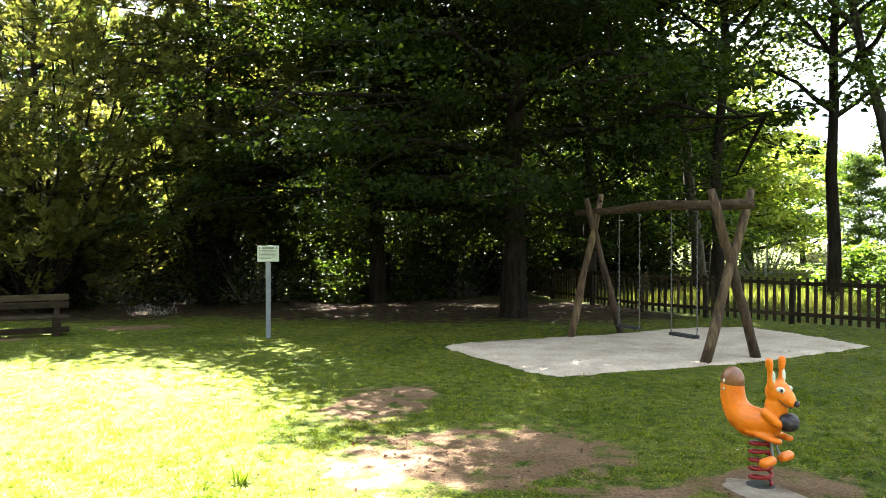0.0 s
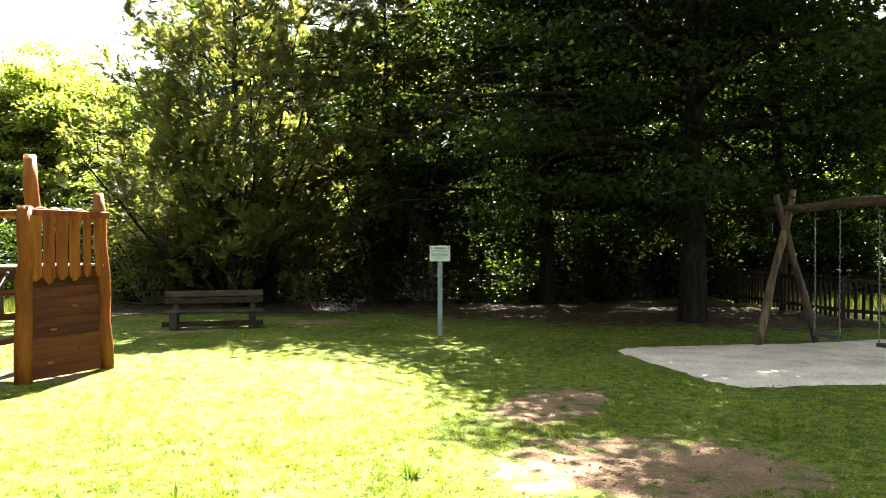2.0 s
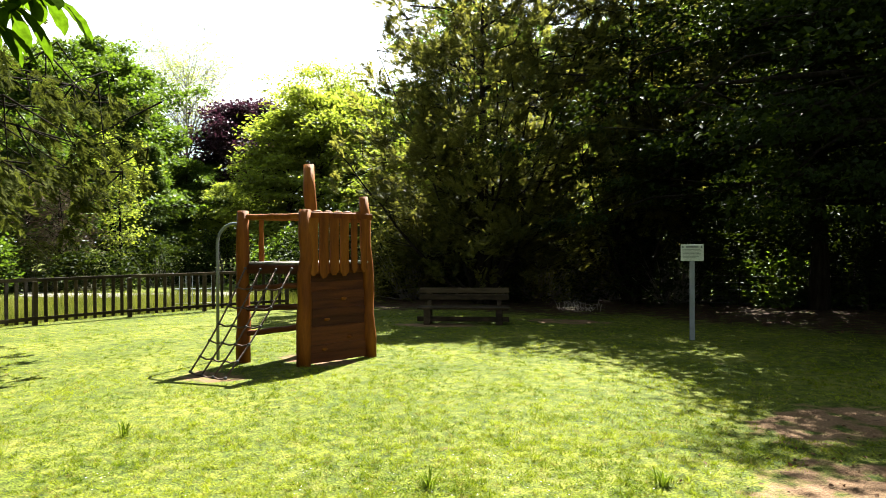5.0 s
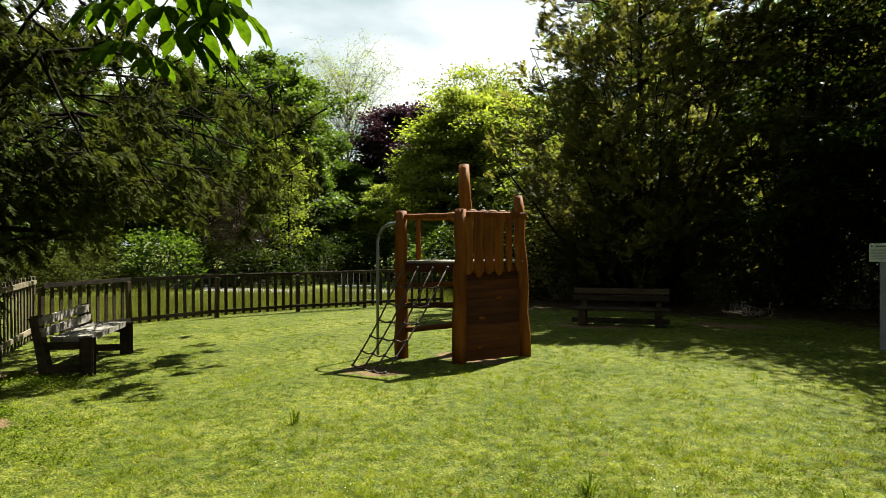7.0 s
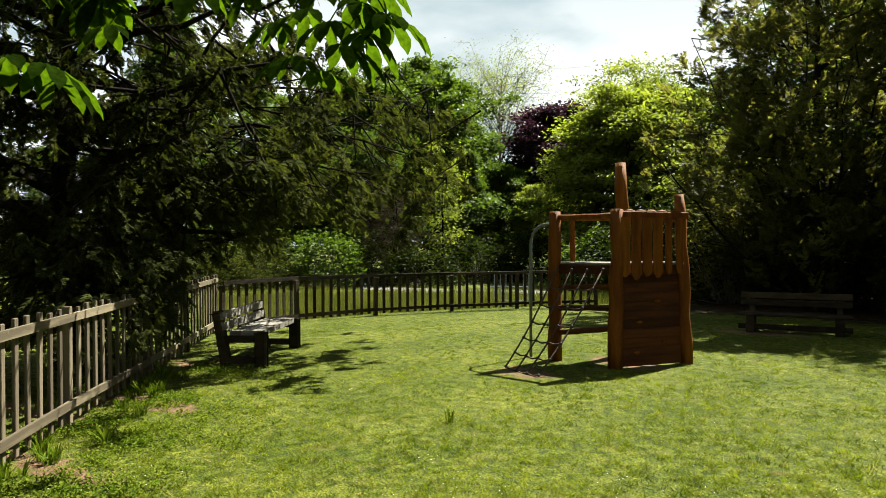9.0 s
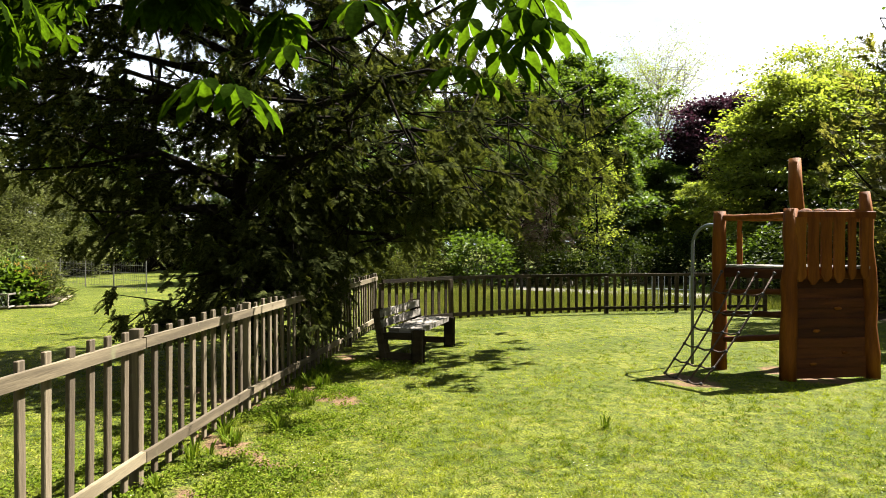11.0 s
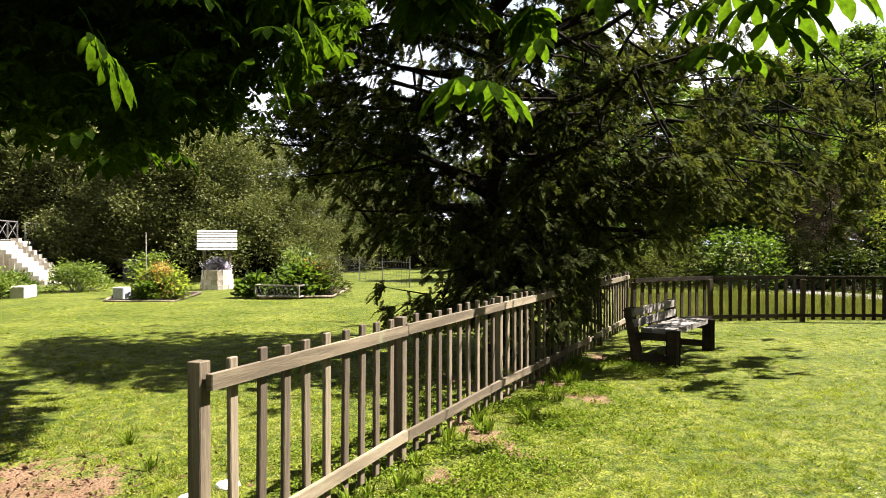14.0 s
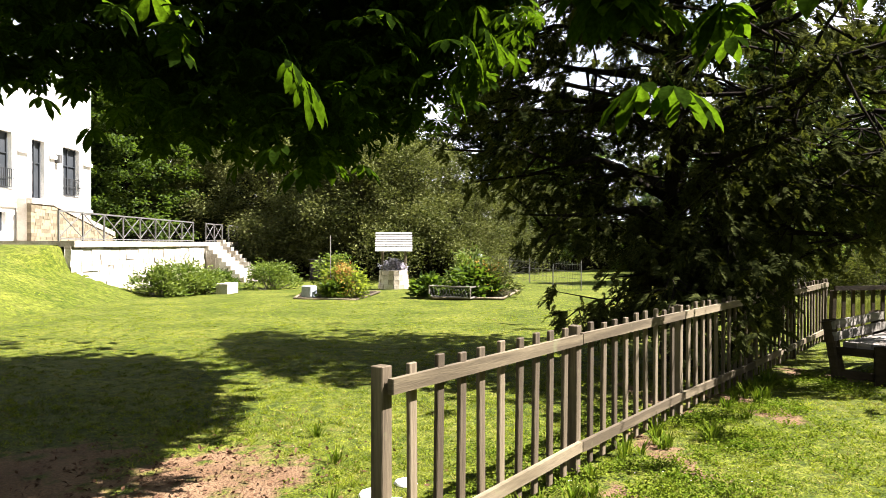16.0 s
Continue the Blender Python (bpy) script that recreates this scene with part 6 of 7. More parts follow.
def fan_stems(n, reach, height, bare):
    """Many stems that spread like a fan from the ground, leafy beyond their bare lower share."""
    def stems(rng):
        lines, tips = [], []
        for k in range(n):
            az = k * 2.39996 + rng.uniform(-0.3, 0.3)
            out = reach * math.sqrt((k + 0.5) / n) * rng.uniform(0.85, 1.08)
            top = height * (1.0 - 0.62 * (out / reach) ** 2.2) * rng.uniform(0.85, 1.05)
            d = np.array([math.cos(az), math.sin(az), 0])
            bow = rng.uniform(0.75, 1.1)
            pts = [d * (0.12 + out * q ** bow) + np.array([0, 0, top * q]) + rng.normal(size=3) * 0.07 * q for q in np.linspace(0, 1, 9)]
            r = rng.uniform(0.035, 0.065)
            lines.append((pts, [r * (1 - 0.85 * i / 8) for i in range(9)]))
            for i in range(2, 9):
                for j in range(5):
                    e = pts[i] + d * rng.uniform(0.0, 0.5) + rng.normal(size=3) * np.array([0.36, 0.36, 0.2]) + np.array([0, 0, rng.uniform(-0.1, 0.45)])
                    lines.append(([pts[i], (pts[i] + e) / 2 + np.array([0, 0, -0.04]), e], [r * 0.3, r * 0.2, 0.004]))
                    if i / 8 > bare and rng.uniform() < 0.9:
                        tips += [e, e + rng.normal(size=3) * 0.14]
        return lines, np.array(tips)
    return stems


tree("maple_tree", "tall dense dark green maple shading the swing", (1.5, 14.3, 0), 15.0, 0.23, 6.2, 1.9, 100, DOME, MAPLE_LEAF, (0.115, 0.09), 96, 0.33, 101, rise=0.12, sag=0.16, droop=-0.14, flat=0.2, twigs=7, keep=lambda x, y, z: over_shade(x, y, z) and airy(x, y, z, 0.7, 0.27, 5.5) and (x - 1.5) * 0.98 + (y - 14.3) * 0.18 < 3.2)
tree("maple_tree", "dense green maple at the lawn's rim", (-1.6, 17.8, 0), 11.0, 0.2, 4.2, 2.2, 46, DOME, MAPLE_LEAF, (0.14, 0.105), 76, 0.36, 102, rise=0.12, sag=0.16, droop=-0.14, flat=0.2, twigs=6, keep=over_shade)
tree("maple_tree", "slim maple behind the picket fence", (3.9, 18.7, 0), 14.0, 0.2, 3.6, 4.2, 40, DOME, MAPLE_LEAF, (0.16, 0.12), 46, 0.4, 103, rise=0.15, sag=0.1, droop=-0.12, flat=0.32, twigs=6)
tree("conifer_tree", "broad yew-like conifer behind the old bench", (-8.9, 15.5, 0), 9.0, 0.16, 3.7, 4.0, 14, lambda f: 1.0 - 0.74 * f, YEW_LEAF, None, 0, 0, 104, rise=0.7, sag=0.0, twigs=6,
     extra=fan_stems(46, 3.9, 9.2, 0.2), keep=lambda x, y, z: over_shade(x, y, z) and airy(x, y, z, 1.1, 0.04) and math.hypot(x + 8.9, y - 15.5) < 4.1 - 0.25 * max(0.0, z - 3.5), spray=(8, 0.3, 0.4, 0.45, 0.075))
tree("conifer_tree", "slender grey-green conifer between maple and yew", (-5.6, 17.2, 0), 9.4, 0.14, 2.7, 2.0, 30, CONE, YEW_LEAF, None, 0, 0, 105, rise=0.4, sag=0.1, twigs=6,
     extra=fan_stems(20, 2.6, 9.0, 0.25), keep=lambda x, y, z: over_shade(x, y, z) and airy(x, y, z, 0.8, 0.1), spray=(9, 0.3, 0.42, -0.3, 0.07))


def west_shade(x, y, z):
    """Whether a spray's shadow stays inside the cypress's patch of shade behind the fence."""
    sx, sy = x + 0.157 * z, y - 0.737 * z
    if z < 0.42 or (z < 2.1 and y < 0.45 and not airy(x, y, z, 1.2, -0.02 if z < 1.4 else 0.08)):
        return False
    if z < 1.15 and y > 0.45 and not airy(x, y, z, 1.7, -0.04):
        return False
    if z < 1.4 and -x < math.tan(radians(77.5)) * y:
        return False
    # the long limbs end short of the tower
    az, el = math.degrees(math.atan2(-x, y)), math.degrees(math.atan2(z - 1.5, math.hypot(x, y)))
    if az < np.interp(el, [8, 10.5, 12.5, 30], [55, 56, 62.5, 64]):
        return False
    if z > 2.6 and not airy(x, y, z, 0.95, 0.11 if y > 0.9 else 0.48, 20.0):
        return False
    if sy > -1.6:
        return True
    return sx < -7.2 and sy > np.interp(sx, [-12.2, -10.2, -8.3, -7.5, -7.0], [-6.9, -6.5, -5.1, -4.1, -2.7]) + 0.35


def long_arms(rng):
    """Long limbs over the bench."""
    lines, tips = [], []
    for az, z, ln, up in ((60, 3.0, 5.2, 0.12), (75, 3.7, 4.6, 0.1), (100, 3.3, 5.2, 0.1), (112, 3.0, 4.8, 0.08), (88, 3.5, 5.4, 0.1), (70, 3.1, 5.2, 0.0), (82, 2.7, 5.0, 0.03), (106, 2.7, 3.6, 0.1), (100, 0.2, 5.2, 0.9), (60, 0.2, 5.5, 1.1), (82, 0.1, 3.6, 1.5), (90, 0.1, 4.4, 1.15), (75, 0.1, 2.6, 2.3), (-80, 0.1, 2.2, 2.4), (20, 0.1, 2.4, 1.9), (110, 0.1, 3.0, 1.7), (-60, 0.2, 4.0, 1.4), (-95, 0.2, 3.2, 1.6), (150, 0.2, 4.6, 1.2), (95, 2.6, 3.4, 0.2), (60, 2.2, 3.0, 0.1), (-70, 0.9, 1.6, 0.05),
                          (30, 1.6, 1.2, -0.5), (13, 1.8, 1.5, -0.45), (12, 1.9, 1.7, -0.35), (24, 1.9, 1.2, -0.5), (-8, 1.9, 1.4, -0.4), (-6, 2.1, 2.3, -0.4), (0, 1.5, 1.7, -0.38), (45, 1.7, 1.1, -0.6), (111, 1.7, 1.4, -0.6), (128, 1.9, 2.2, -0.45), (85, 1.5, 1.2, -0.6), (-25, 1.2, 1.6, -0.3), (-50, 1.0, 1.5, -0.25), (22, 2.2, 1.7, -0.4)):
        a = radians(az)
        pts = [np.array([math.cos(a) * ln * q, math.sin(a) * ln * q, z + up * ln * q - 0.35 * q * q]) + rng.normal(size=3) * (0.07 if ln > 2.5 else 0.05) * (q > 0) for q in np.linspace(0, 1, 8)]
        lines.append((pts, [(0.055 if z < 0.5 else 0.014 if ln < 1.7 else 0.03) * (1 - 0.85 * i / 7) for i in range(8)]))
        for i in range(2, 8):
            for k in range(6):
                e = pts[i] + rng.normal(size=3) * np.array([0.3, 0.3, 0.1]) * (1.9 if ln > 4 else 1.0) - np.array([0, 0, (0.55 if ln > 4 else 0.25) * rng.uniform(0.1, 1.3)])
                lines.append(([pts[i], (pts[i] + e) / 2, e], [0.012, 0.008, 0.004]))
                tips.append(e)
    return lines, np.array(tips)


tree("cypress_tree", "drooping dark cypress growing over the picket fence", (-9.9, 0.8, 0), 9.0, 0.2, 3.6, 1.1, 96, lambda f: 0.5 + 0.55 * math.sin(min(1.57, 3.6 * f)) - 0.5 * f, CYPRESS_LEAF, None, 0, 0, 106,
     bark=BARK, rise=0.5, sag=0.22, twigs=8, extra=long_arms, keep=west_shade, spray=(14, 0.17, 0.42, -0.75, 0.09))

# trees beyond the picket fence, light trunks bare below
for k, (x, y, h, r, R, base, lean, leaf) in enumerate([
        (6.7, 17.2, 14, 0.17, 3.6, 5.5, (0.03, 0), MID_LEAF), (9.68, 17.4, 15, 0.18, 3.6, 4.2, (0.0, 0.0), MID_LEAF), (11.6, 17.0, 14, 0.18, 3.2, 5.0, (-0.28, 0.0), MID_LEAF),
        (7.35, 20.0, 14, 0.19, 3.4, 4.4, (-0.157, 0), LIME_LEAF)]):
    tree("oak_tree", "slim tall tree with bare trunk and light green crown", (x, y, 0), h, r, R, base, 26, COLUMN, leaf, (0.14, 0.09), 60, 0.3, 110 + k, bark=BARK_BROWN if k > 1 else BARK, lean=lean, rise=0.9, group="trees beyond the fence")

# background kinds, each built once and repeated
kinds = {
    "mid": tree("broadleaf_tree", "full green broadleaf tree in the far wood", (-40, 12, 0), 12, 0.22, 4.6, 1.2, 34, DOME, MID_LEAF, (0.25, 0.16), 60, 0.3, 121, group="background trees"),
    "lime": tree("broadleaf_tree", "bright yellow-green sunlit tree", (-21.7, 21.5, 0), 7.0, 0.2, 2.7, 1.0, 32, DOME, LIME_LEAF, (0.17, 0.1), 44, 0.3, 122, flat=0.3, sag=0.1, group="background trees"),
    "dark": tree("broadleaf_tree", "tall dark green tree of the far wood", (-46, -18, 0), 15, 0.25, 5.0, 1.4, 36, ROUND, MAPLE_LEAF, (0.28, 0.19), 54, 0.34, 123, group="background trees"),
    "grey": shrub("hedge_tree", "large grey-green rounded evergreen shrub", (-33, -11.5, 0), 4.2, 6.6, 460, GREYGREEN_LEAF, (0.15, 0.08), 124, "tree", 60, 0.1, "background trees", BARK, 15),
    "fir": tree("conifer_tree", "green weeping conifer beyond the meadow", (-30, 6, 0), 12, 0.2, 3.4, 0.6, 46, CONE, MID_LEAF, (0.28, 0.08), 52, 0.26, 125, rise=0.1, sag=0.35, droop=-0.4, group="background trees"),
}
purple = tree("plum_tree", "dark purple-leaved plum tree", (-28.6, 24.9, 0), 8.6, 0.2, 2.5, 3.0, 30, ROUND, PURPLE_LEAF, (0.2, 0.14), 54, 0.3, 126)
bare = tree("birch_tree", "thin sparse tree with bare grey branches", (-35.9, 27.1, 0), 12.2, 0.16, 3.6, 4.5, 60, ROUND, LIME_LEAF, (0.1, 0.06), 9, 0.32, 127, bark=BARK_GREY, rise=1.3, twigs=10)
tree("dead_shrub", "brown leafless bush among the green trees", (-23.6, 12.8, 0), 3.4, 0.06, 0.95, 0.4, 36, ROUND, DEAD_LEAF, (0.26, 0.015), 7, 0.4, 128, bark=BARK, rise=0.9, category="shrub")


def polar(az, d):
    return -math.sin(radians(az)) * d, math.cos(radians(az)) * d


rnd = random.Random(77)
for kind, az, d, s in [
        # beyond the swing, the meadow and its far wood
        ("mid", -36, 44, 0.7), ("mid", -30.5, 46, 0.55), ("mid", -27, 56, 0.8), ("lime", -20.5, 31, 1.2), ("lime", -23.5, 36, 1.15), ("mid", -17.5, 30, 0.75), ("mid", -23, 44, 0.65), ("mid", -19, 50, 0.8), ("mid", -15, 40, 0.8), ("mid", -9, 42, 0.8), ("mid", -4, 40, 0.9), ("lime", 2, 36, 0.8),
        ("lime", 17, 27, 0.75), ("lime", 23, 25, 0.8), ("lime", 29, 24, 0.85), ("lime", 35, 25, 0.8), ("mid", 6, 40, 1.0), ("lime", 11, 38, 0.9), ("mid", 16, 34, 1.0), ("dark", 21, 32, 0.75), ("mid", 25, 31, 0.9), ("mid", 30, 34, 1.0), ("dark", 14, 42, 0.8), ("dark", -8, 28, 0.7), ("dark", -1, 30, 0.72), ("dark", 7, 31, 0.75), ("dark", 0, 46, 0.9), ("mid", -40, 50, 1.0), ("dark", -12, 60, 0.9), ("dark", -34, 64, 0.8),
        # over the meadow to the left of the conifer
        ("lime", 41, 33, 1.25), ("lime", 43, 30, 1.2), ("mid", 48, 40, 0.5), ("mid", 51.5, 38, 0.45), ("mid", 54.5, 42, 0.52), ("mid", 56.8, 40, 0.72), ("mid", 58, 36, 0.86), ("mid", 60.5, 40, 0.98), ("mid", 65, 33, 0.82), ("mid", 68.5, 38, 0.75),
        ("fir", 72, 30, 0.46), ("mid", 75, 36, 0.5), ("fir", 79, 34, 0.46), ("mid", 83, 38, 0.52), ("fir", 87, 42, 0.55), ("mid", 36, 42, 0.8), ("mid", 53, 35, 0.45), ("lime", 50, 33, 0.6), ("fir", 55.5, 32, 0.5), ("mid", 63.5, 30, 0.5), ("dark", 57, 46, 0.6), ("dark", 64, 46, 0.75), ("dark", 71, 42, 0.5), ("dark", 48, 46, 0.5), ("dark", 80, 44, 0.5),
        # behind the well and the house
        ("dark", 92, 54, 0.85), ("mid", 94.5, 50, 0.7), ("dark", 97.5, 56, 0.85), ("grey", 96, 44, 0.8), ("grey", 100, 40, 0.75), ("dark", 100.5, 56, 0.9), ("grey", 103.5, 37, 0.8), ("grey", 107, 38, 1.1), ("dark", 110.5, 55, 1.15), ("grey", 110.5, 37, 1.15), ("dark", 112, 54, 1.15),
        ("grey", 114, 40, 1.1), ("dark", 117, 54, 1.15), ("grey", 117.5, 42, 1.15), ("grey", 121, 45, 1.25), ("dark", 122, 58, 1.1), ("mid", 127.5, 42, 0.8), ("mid", 130.5, 44, 0.85), ("dark", 125.5, 48, 0.8), ("lime", 124.5, 48, 0.9), ("dark", 127, 58, 1.1), ("mid", 132, 60, 1.1), ("dark", 140, 56, 1.1)]:
    x, y = polar(az, d)
    copy_thing(kinds[kind], turned(x, y, -0.05, rnd.uniform(0, 360), s * rnd.uniform(0.94, 1.06), s * rnd.uniform(0.92, 1.05)))
tree("birch_tree", "slim young tree with yellow-green leaves", (*polar(57.6, 29), 0), 5.6, 0.06, 0.9, 0.8, 18, COLUMN, LIME_LEAF, (0.12, 0.075), 14, 0.26, 131, rise=0.7, category="tree")
tree("broadleaf_tree", "tall wispy yellow-green tree beyond the tower", (*polar(41.6, 34), 0), 9.0, 0.13, 2.6, 3.0, 34, ROUND, LIME_LEAF, (0.15, 0.095), 34, 0.3, 132, rise=0.9, group="background trees")
# behind the camera
for az, d, s in ((160, 22, 0.9), (180, 26, 1.0), (200, 24, 1.0), (222, 27, 1.0), (245, 24, 0.9), (268, 26, 1.0), (290, 24, 0.9), (308, 22, 0.9)):
    x, y = polar(az, d)
    copy_thing(kinds["mid"], turned(x, y, -0.05, rnd.uniform(0, 360), s))

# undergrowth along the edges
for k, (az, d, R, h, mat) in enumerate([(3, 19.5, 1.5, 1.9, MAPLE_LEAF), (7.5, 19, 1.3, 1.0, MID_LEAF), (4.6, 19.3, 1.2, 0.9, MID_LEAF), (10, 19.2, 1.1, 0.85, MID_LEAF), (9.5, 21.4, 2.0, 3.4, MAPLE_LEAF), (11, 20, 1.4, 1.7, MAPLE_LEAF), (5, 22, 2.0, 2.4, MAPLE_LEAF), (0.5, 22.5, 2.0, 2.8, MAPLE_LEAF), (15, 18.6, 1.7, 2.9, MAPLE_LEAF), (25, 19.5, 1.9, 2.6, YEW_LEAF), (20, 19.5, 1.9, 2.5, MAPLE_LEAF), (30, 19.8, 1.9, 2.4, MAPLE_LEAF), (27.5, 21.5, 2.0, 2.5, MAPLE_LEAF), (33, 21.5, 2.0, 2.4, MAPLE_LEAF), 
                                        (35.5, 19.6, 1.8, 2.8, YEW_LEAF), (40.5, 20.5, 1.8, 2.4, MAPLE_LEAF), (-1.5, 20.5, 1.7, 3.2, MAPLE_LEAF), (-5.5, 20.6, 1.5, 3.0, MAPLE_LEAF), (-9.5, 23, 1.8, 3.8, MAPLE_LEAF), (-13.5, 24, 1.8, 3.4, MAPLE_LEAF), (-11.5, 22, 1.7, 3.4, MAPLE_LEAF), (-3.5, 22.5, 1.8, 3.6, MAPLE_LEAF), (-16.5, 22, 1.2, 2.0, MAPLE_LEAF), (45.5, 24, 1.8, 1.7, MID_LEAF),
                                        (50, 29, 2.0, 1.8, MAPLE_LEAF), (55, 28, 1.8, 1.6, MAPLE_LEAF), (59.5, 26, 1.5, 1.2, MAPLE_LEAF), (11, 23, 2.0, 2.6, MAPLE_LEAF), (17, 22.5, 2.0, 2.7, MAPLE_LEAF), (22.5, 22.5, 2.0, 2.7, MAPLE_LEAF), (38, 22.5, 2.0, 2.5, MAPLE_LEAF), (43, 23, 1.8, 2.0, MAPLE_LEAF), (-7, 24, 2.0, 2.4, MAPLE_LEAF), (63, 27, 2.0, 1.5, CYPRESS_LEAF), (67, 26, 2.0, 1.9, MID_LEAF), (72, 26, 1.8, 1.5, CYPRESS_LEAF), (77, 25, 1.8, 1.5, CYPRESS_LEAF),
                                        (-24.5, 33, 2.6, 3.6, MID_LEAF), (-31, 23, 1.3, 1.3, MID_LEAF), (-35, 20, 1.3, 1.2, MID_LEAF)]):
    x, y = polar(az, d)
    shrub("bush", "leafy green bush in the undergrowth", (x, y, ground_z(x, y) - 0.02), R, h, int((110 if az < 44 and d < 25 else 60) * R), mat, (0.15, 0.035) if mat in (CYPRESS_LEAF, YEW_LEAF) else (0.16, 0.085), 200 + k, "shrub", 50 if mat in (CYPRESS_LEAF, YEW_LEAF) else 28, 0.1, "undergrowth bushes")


for k, (az, d, R, h) in enumerate([(85.5, 44, 2.4, 2.4), (88, 46, 2.6, 2.8), (90.5, 45, 2.6, 2.6), (93, 43, 2.6, 2.8), (95.5, 41, 2.4, 2.6), (98.5, 38, 2.4, 2.6), (101.5, 36, 2.2, 2.2), (104.5, 34.5, 2.2, 2.4), (107.5, 35, 2.2, 2.4), (110.5, 35, 2.2, 2.6), (113.5, 37, 2.4, 3.0), (116.5, 39, 2.4, 3.0), (119.5, 42, 2.6, 3.2), (122.5, 44, 2.6, 3.2)]):
    x, y = polar(az, d)
    shrub("hedge_bush", "dense grey-green evergreen bush behind the garden", (x, y, ground_z(x, y) - 0.02), R, h, int(130 * R), GREYGREEN_LEAF if k % 4 else MAPLE_LEAF, (0.15, 0.08), 260 + k, "shrub", 30, 0.1, "garden hedge", BARK, 11)


# ---- chestnut over the path ----
def leaflet_mesh(bm, base, d, side, up, L, W, droop):
    """One pleated leaflet, widest beyond its middle, ribbed along its side veins."""
    rows = []
    for i, (f, w) in enumerate(((0.0, 0.05), (0.14, 0.2), (0.28, 0.42), (0.42, 0.64), (0.55, 0.84), (0.67, 0.98), (0.78, 1.0), (0.88, 0.8), (0.95, 0.42), (1.0, 0.04))):
        c = base + d * (L * f) - Vector((0, 0, droop * L * f * f)) + up * (0.014 * L * (-1) ** i)
        rim = up * (0.17 * W * w)
        rows.append([bm.verts.new(c - side * (W * w / 2) + rim), bm.verts.new(c - side * (W * w / 4) + rim * 0.7), bm.verts.new(c), bm.verts.new(c + side * (W * w / 4) + rim * 0.7), bm.verts.new(c + side * (W * w / 2) + rim)])
    for a, b in zip(rows, rows[1:]):
        for k in range(4):
            bm.faces.new((a[k], a[k + 1], b[k + 1], b[k]))


def compound_leaf(bm, hub, axis, size, rnd, droop):
    """Seven leaflets that fan out and hang from the end of a stalk."""
    axis = axis.normalized()
    root = hub - axis * size * 0.55 + Vector((0, 0, size * 0.45))
    tube(bm, [root, (root + hub) / 2 + Vector((0, 0, 0.02)), hub], [0.0025, 0.002, 0.003], 5)
    side = axis.cross(Vector((0, 0, 1))).normalized()
    up = side.cross(axis)
    for k in range(7):
        a = radians((k - 3) * 41 + rnd.uniform(-6, 6))
        d = (axis * math.cos(a) + side * math.sin(a)).normalized()
        s = d.cross(up).normalized()
        L = size * (1.0 - 0.1 * abs(k - 3)) * rnd.uniform(0.92, 1.08)
        leaflet_mesh(bm, hub, d, s, up, L, L * 0.43, droop * rnd.uniform(0.75, 1.25))


def palmate_leaves(rng, centres, lo, hi):
    """Whole palmate leaves at centres, in one mesh: seven folded leaflets each."""
    outline = np.array([(0, 0, 0), (0.42, 0.12, 0.02), (0.74, 0.21, 0.035), (1.0, 0, 0), (0.74, -0.21, 0.035), (0.42, -0.12, 0.02), (0.6, 0, -0.01)])
    tri = np.array([(0, 1, 6), (1, 2, 6), (2, 3, 6), (3, 4, 6), (4, 5, 6), (5, 0, 6)])
    tv, tf = [], []
    for k in range(7):
        a = radians((k - 3) * 41)
        q = outline * (1.0 - 0.1 * abs(k - 3))
        q = np.stack([q[:, 0] * math.cos(a) - q[:, 1] * math.sin(a), q[:, 0] * math.sin(a) + q[:, 1] * math.cos(a), q[:, 2] - 0.55 * q[:, 0] ** 2 * (1 + 0.25 * math.sin(2.1 * k))], 1)
        tf.append(tri + 7 * k)
        tv.append(q)
    tv, tf = np.concatenate(tv), np.concatenate(tf)
    c = np.asarray(centres, float)
    n = len(c)
    th = rng.uniform(0, 2 * np.pi, n)
    axis = np.stack([np.cos(th), np.sin(th), rng.normal(-0.3, 0.3, n)], 1)
    axis /= np.linalg.norm(axis, axis=1, keepdims=True)
    side = np.cross(axis, np.array([0, 0, 1.0]) + rng.normal(size=(n, 3)) * 0.3)
    side /= np.linalg.norm(side, axis=1, keepdims=True)
    up = np.cross(side, axis)
    size = rng.uniform(lo, hi, n)
    v = c[:, None, :] + size[:, None, None] * (tv[None, :, 0, None] * axis[:, None] + tv[None, :, 1, None] * side[:, None] + tv[None, :, 2, None] * up[:, None])
    f = (np.arange(n)[:, None, None] * len(tv) + tf[None]).reshape(-1, 3)
    return v.reshape(-1, 3), f


def off_lawn(x, y, z):
    """Whether a bough's shadow falls beside the sunny lawn behind the fence."""
    sx, sy = x + 0.157 * z, y - 0.737 * z
    return sy < np.interp(sx, [-9.8, -9.4, -8.8, -7.6, -6.1, -5.2, -3.9, -2, 2], [-40, -9.6, -6.9, -4.6, -3.4, -3.4, -3.0, -1.8, -1.5]) - 0.35


def at(az, el, d):
    """A place d metres from the path, that high in degrees over its eye level."""
    return Vector((*polar(az, d), 1.5 + d * math.tan(radians(el))))


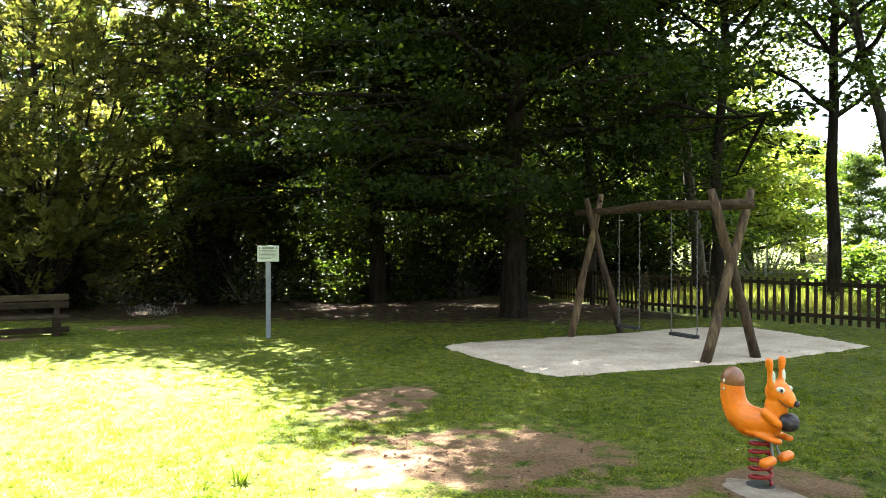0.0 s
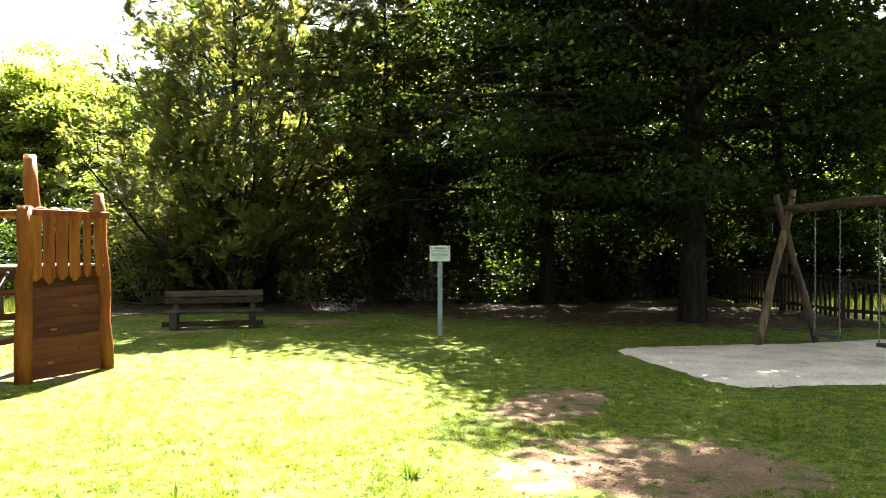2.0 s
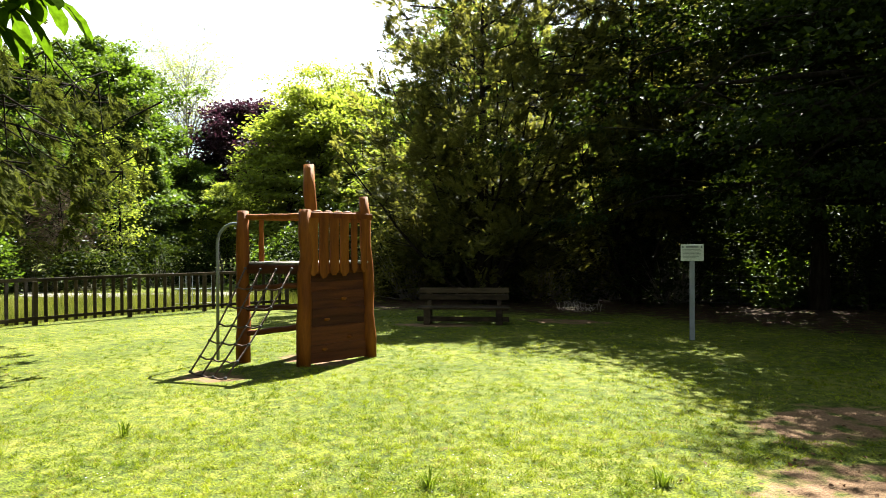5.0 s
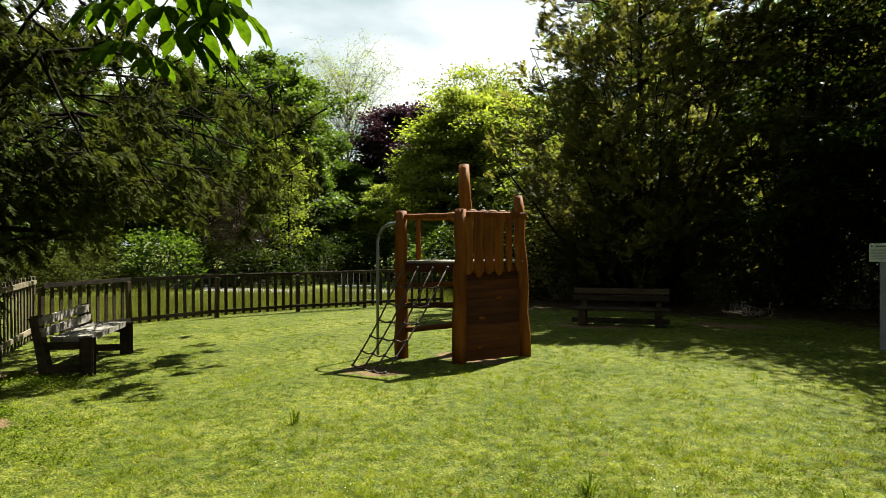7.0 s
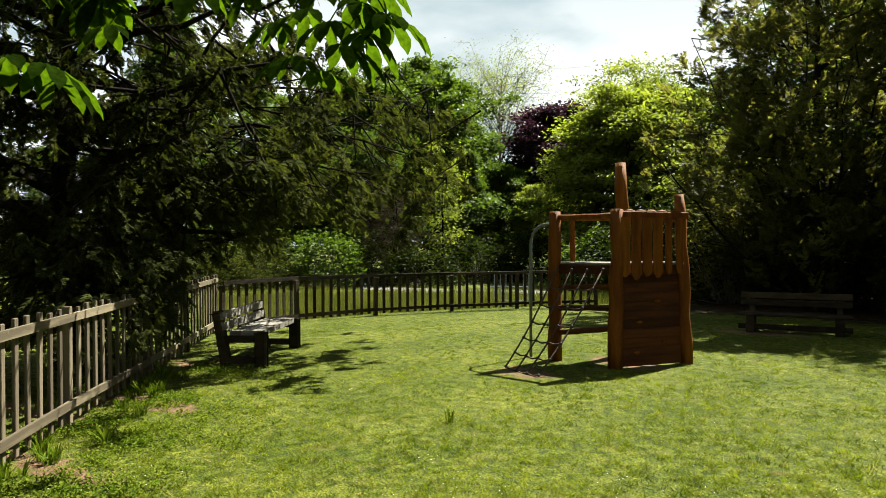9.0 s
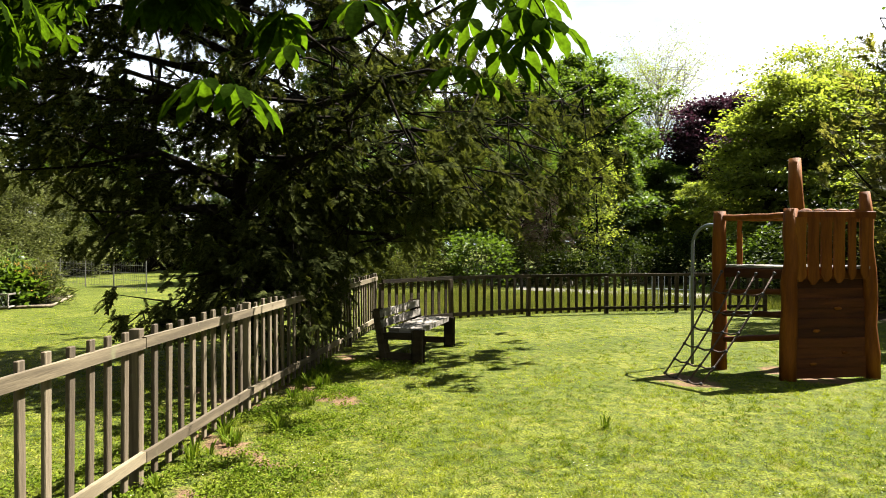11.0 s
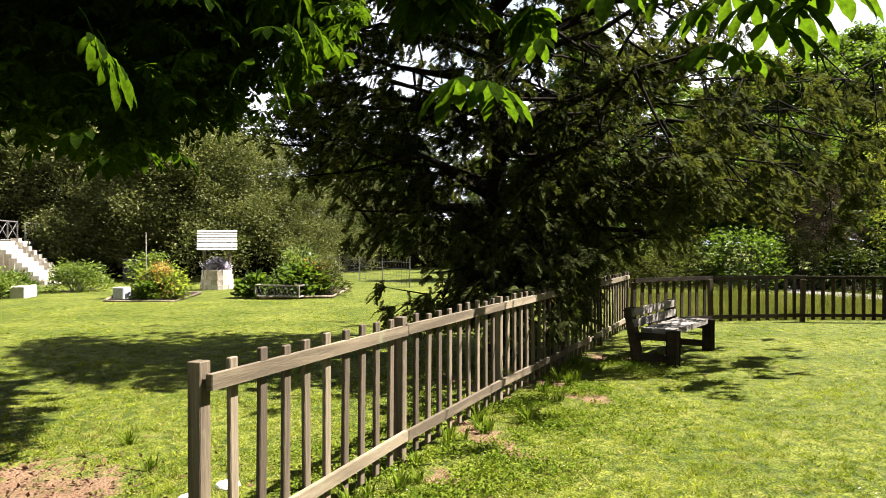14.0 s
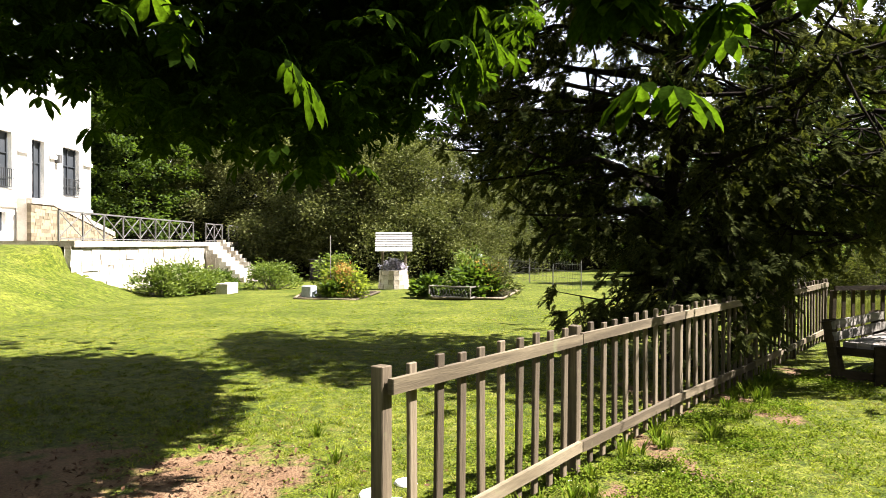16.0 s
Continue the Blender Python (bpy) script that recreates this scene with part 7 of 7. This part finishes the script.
def chestnut():
    rng = np.random.default_rng(140)
    x0, y0 = -5.2, -6.9
    root = thing("chestnut_tree", "large horse chestnut with big hanging palmate leaves", "tree", "", (x0, y0, 0))
    o = Vector((x0, y0, 0))
    lines, tips = grow(rng, 13, 0.32, 6.4, 3.6, 40, DOME, 0.25, 0.12, (0, 0), 6)
    # low boughs that reach out over the fence
    low = []
    for e, z in (((-2.3, 0.55), 2.75), ((-2.35, -0.5), 2.7), ((-3.6, -2.6), 2.9), ((-6.6, -3.2), 3.3), ((-8.6, -4.6), 3.3), ((-10.2, -6.0), 3.6), ((-7.4, -1.9), 3.8), ((-9.2, -2.6), 4.2)):
        a, b = np.array([0, 0, 4.4]), np.array([e[0] - x0, e[1] - y0, z])
        pts = [a + (b - a) * q + np.array([0, 0, 0.9 * math.sin(math.pi * q)]) + rng.normal(size=3) * 0.05 for q in np.linspace(0, 1, 8)]
        lines.append((pts, [0.1 * (1 - 0.92 * i / 7) for i in range(8)]))
        low.append(pts)
    lines = lines[:1] + [q for q in lines[1:] if len(q[0]) == 8 or off_lawn(*(np.asarray(q[0][-1]) + np.array([x0, y0, 0])))]
    tips = np.array([p for p in tips if off_lawn(p[0] + x0, p[1] + y0, p[2])])
    link("trunk", wood_mesh(lines), BARK, root)
    v, f = leaves(rng, tips, 0.45, 26, 0.3, 0.15, -0.35, 0.5)
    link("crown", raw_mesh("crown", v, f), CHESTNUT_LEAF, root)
    rnd = random.Random(9)

    def leaf(p, turn, size, droop=0.7, tilt=-0.25):
        """A leaf whose middle leaflet points turn degrees to the left of straight away from the path."""
        a = math.atan2(-p.x, p.y) + radians(turn)
        bm = bmesh.new()
        compound_leaf(bm, p - o, Vector((-math.sin(a), math.cos(a), tilt)), size, rnd, droop)
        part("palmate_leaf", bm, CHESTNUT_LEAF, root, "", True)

    # single leaves that hang into the light, then those over them in the shade
    sunny = [(88.4, 12.6, 2.5, 75, 0.165), (86.0, 12.3, 2.5, -80, 0.17), (69.3, 14.3, 2.55, 150, 0.15), (67.0, 13.4, 2.6, -120, 0.13), (65.2, 15.2, 2.5, -90, 0.15), (63.6, 16.2, 2.5, -60, 0.14), (61.9, 17.5, 2.45, -75, 0.155), (66.4, 16.9, 2.5, 120, 0.14),
             (68.2, 17.6, 2.6, 90, 0.15), (70.6, 16.6, 2.6, 100, 0.13), (64.2, 18.4, 2.5, -100, 0.14), (62.8, 19.6, 2.5, -40, 0.14), (76.6, 18.9, 2.5, 170, 0.16), (82.2, 15.4, 2.7, 100, 0.13), (115.4, 14.2, 2.9, -75, 0.125), (114.4, 12.9, 2.95, -60, 0.12),
             (102.6, 18.2, 4.5, 80, 0.15), (101.8, 16.4, 4.4, -70, 0.15), (100.9, 18.6, 4.6, 40, 0.15), (100.2, 17.0, 4.5, -90, 0.15), (102.0, 14.6, 4.4, 100, 0.14), (99.4, 15.8, 4.6, -60, 0.14), (100.8, 14.0, 4.5, 60, 0.13), (103.0, 13.2, 4.4, -100, 0.13), (98.6, 18.0, 4.7, 120, 0.14)]
    for az, el, d, turn, size in sunny:
        leaf(at(az, el, d), turn, size, 0.75 if az < 100 else 1.0, -0.25 if az < 100 else -0.9)
    shady = [(109.9, 6.6, 4.3, -70, 0.13), (114.6, 6.2, 4.2, 40, 0.17), (113.0, 7.2, 4.3, -60, 0.17), (116.5, 8.0, 4.2, 90, 0.17), (129.4, 8.6, 4.0, 20, 0.1), (132.6, 10.4, 4.0, -70, 0.1), (127.6, 10.2, 4.0, 110, 0.1), (83.8, 16.6, 2.6, 130, 0.15), (81.2, 17.6, 2.6, -80, 0.14)]
    for k in range(30):
        shady.append((rnd.uniform(80.5, 93), rnd.uniform(17.2, 22.5), rnd.uniform(2.5, 2.9), rnd.uniform(0, 360), rnd.uniform(0.12, 0.16)))
    for k in range(16):
        shady.append((rnd.uniform(60.5, 73), rnd.uniform(17.5, 23), rnd.uniform(2.6, 3.0), rnd.uniform(0, 360), rnd.uniform(0.12, 0.16)))
    lit = [at(az, el, d) - Vector((0, 0, 0.05)) for az, el, d, turn, size in sunny] + [Vector(q) for q in ((-3.0, -1.0, 0.95), (-3.0, -1.0, 0.5), (-3.6, -0.76, 0.9), (-3.3, -0.9, 0.2), (-4.3, -0.5, 0.9))]

    def blocks(q, reach):
        return any((q - p).dot(SUN_DIR) > 0.06 and ((q - p) - SUN_DIR * (q - p).dot(SUN_DIR)).length < reach for p in lit)

    for az, el, d, turn, size in shady:
        p = at(az, el, d)
        if az > 100 or not blocks(p, 0.16):
            leaf(p, turn, size)
    # leaves added sunward of the shady ones, only to keep the sun off them
    cover = []
    for az, el, d, turn, size in shady:
        if not 73 < az < 80:
            for k in range(5):
                p = at(az, el, d) + SUN_DIR * rnd.uniform(0.35, 1.6) + Vector((rnd.gauss(0, 0.05), rnd.gauss(0, 0.05), 0))
                if not blocks(p, 0.22):
                    cover.append(p)
    # the low crown: thick over the lawn, with a ragged lower edge
    far = []
    for k in range(2600):
        az, d = rng.uniform(103, 142), rng.uniform(4.6, 9.5)
        least = np.interp(az, [103, 106, 108, 110, 112, 115, 117, 121, 125, 128, 131, 135, 142], [0.26, 0.2, 0.15, 0.12, 0.1, 0.09, 0.12, 0.125, 0.13, 0.17, 0.2, 0.18, 0.19])
        far.append((*polar(az, d), 1.5 + d * (least + 0.02 * math.sin(az * 2.3) + 0.01 + abs(rng.normal()) * 0.14)))
    # high leaves added above the view to darken those below
    for k in range(900):
        far.append((*polar(rng.uniform(84, 132), rng.uniform(4.0, 9.0)), rng.uniform(5.8, 10.8)))
    far = [Vector(p) for p in far if off_lawn(*p)]
    # a second layer added along the sun's direction to block it
    thick = [p + SUN_DIR * rng.uniform(0.4, 1.8) for p in far if math.degrees(math.atan2(-p.x, p.y)) > 105]
    # lit sprays at the crown's thin rim, over the shade of the cypress
    rim = []
    for k in range(420):
        az, d = rng.uniform(96, 107), rng.uniform(5.4, 7.2)
        p = Vector((*polar(az, d), 1.5 + d * (np.interp(az, [96, 99, 103, 107], [0.3, 0.25, 0.19, 0.16]) + 0.02 * math.sin(az * 5) + abs(rng.normal()) * 0.06)))
        if off_lawn(*p) or west_shade(*p) or k % 3 == 0:
            rim.append(p)
    every = [p for p in far + thick + rim if not blocks(p, 0.2)] + cover
    v2, f2 = palmate_leaves(rng, np.array([tuple(p) for p in every]) - np.array([x0, y0, 0]), 0.1, 0.17)
    # big leaves added sunward, above the view, to block the sun from the low crown
    upper = np.array([tuple(p + SUN_DIR * rng.uniform(1.4, 4.2) - o) for p in far if math.degrees(math.atan2(-p.x, p.y)) > 104])
    upper = np.array([p for p in upper if not blocks(Vector(p) + o, 0.3)])
    over = [at(az, el, d) + SUN_DIR * rnd.uniform(0.5, 2.4) for az, el, d, turn, size in shady if 80 < az < 94 for k in range(3)]
    upper = np.array([tuple(p) for p in upper] + [tuple(p - o) for p in over if not blocks(p, 0.62)])
    v3, f3 = leaves(rng, upper, 0.18, 7, 0.3, 0.2, -0.3, 0.6)
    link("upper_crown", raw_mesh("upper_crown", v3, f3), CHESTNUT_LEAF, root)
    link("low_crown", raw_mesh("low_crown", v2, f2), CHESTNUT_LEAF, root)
    for k, pts in enumerate(low[2:]):
        for i in range(3, 8):
            for j in range(4):
                p = Vector(pts[i]) + o + Vector((rnd.gauss(0, 0.35), rnd.gauss(0, 0.35), rnd.gauss(0.02, 0.22)))
                if p.xy.length > 3.4 and not blocks(p, 0.25):
                    leaf(p, rnd.uniform(0, 360), rnd.uniform(0.15, 0.2))
    return root


chestnut()
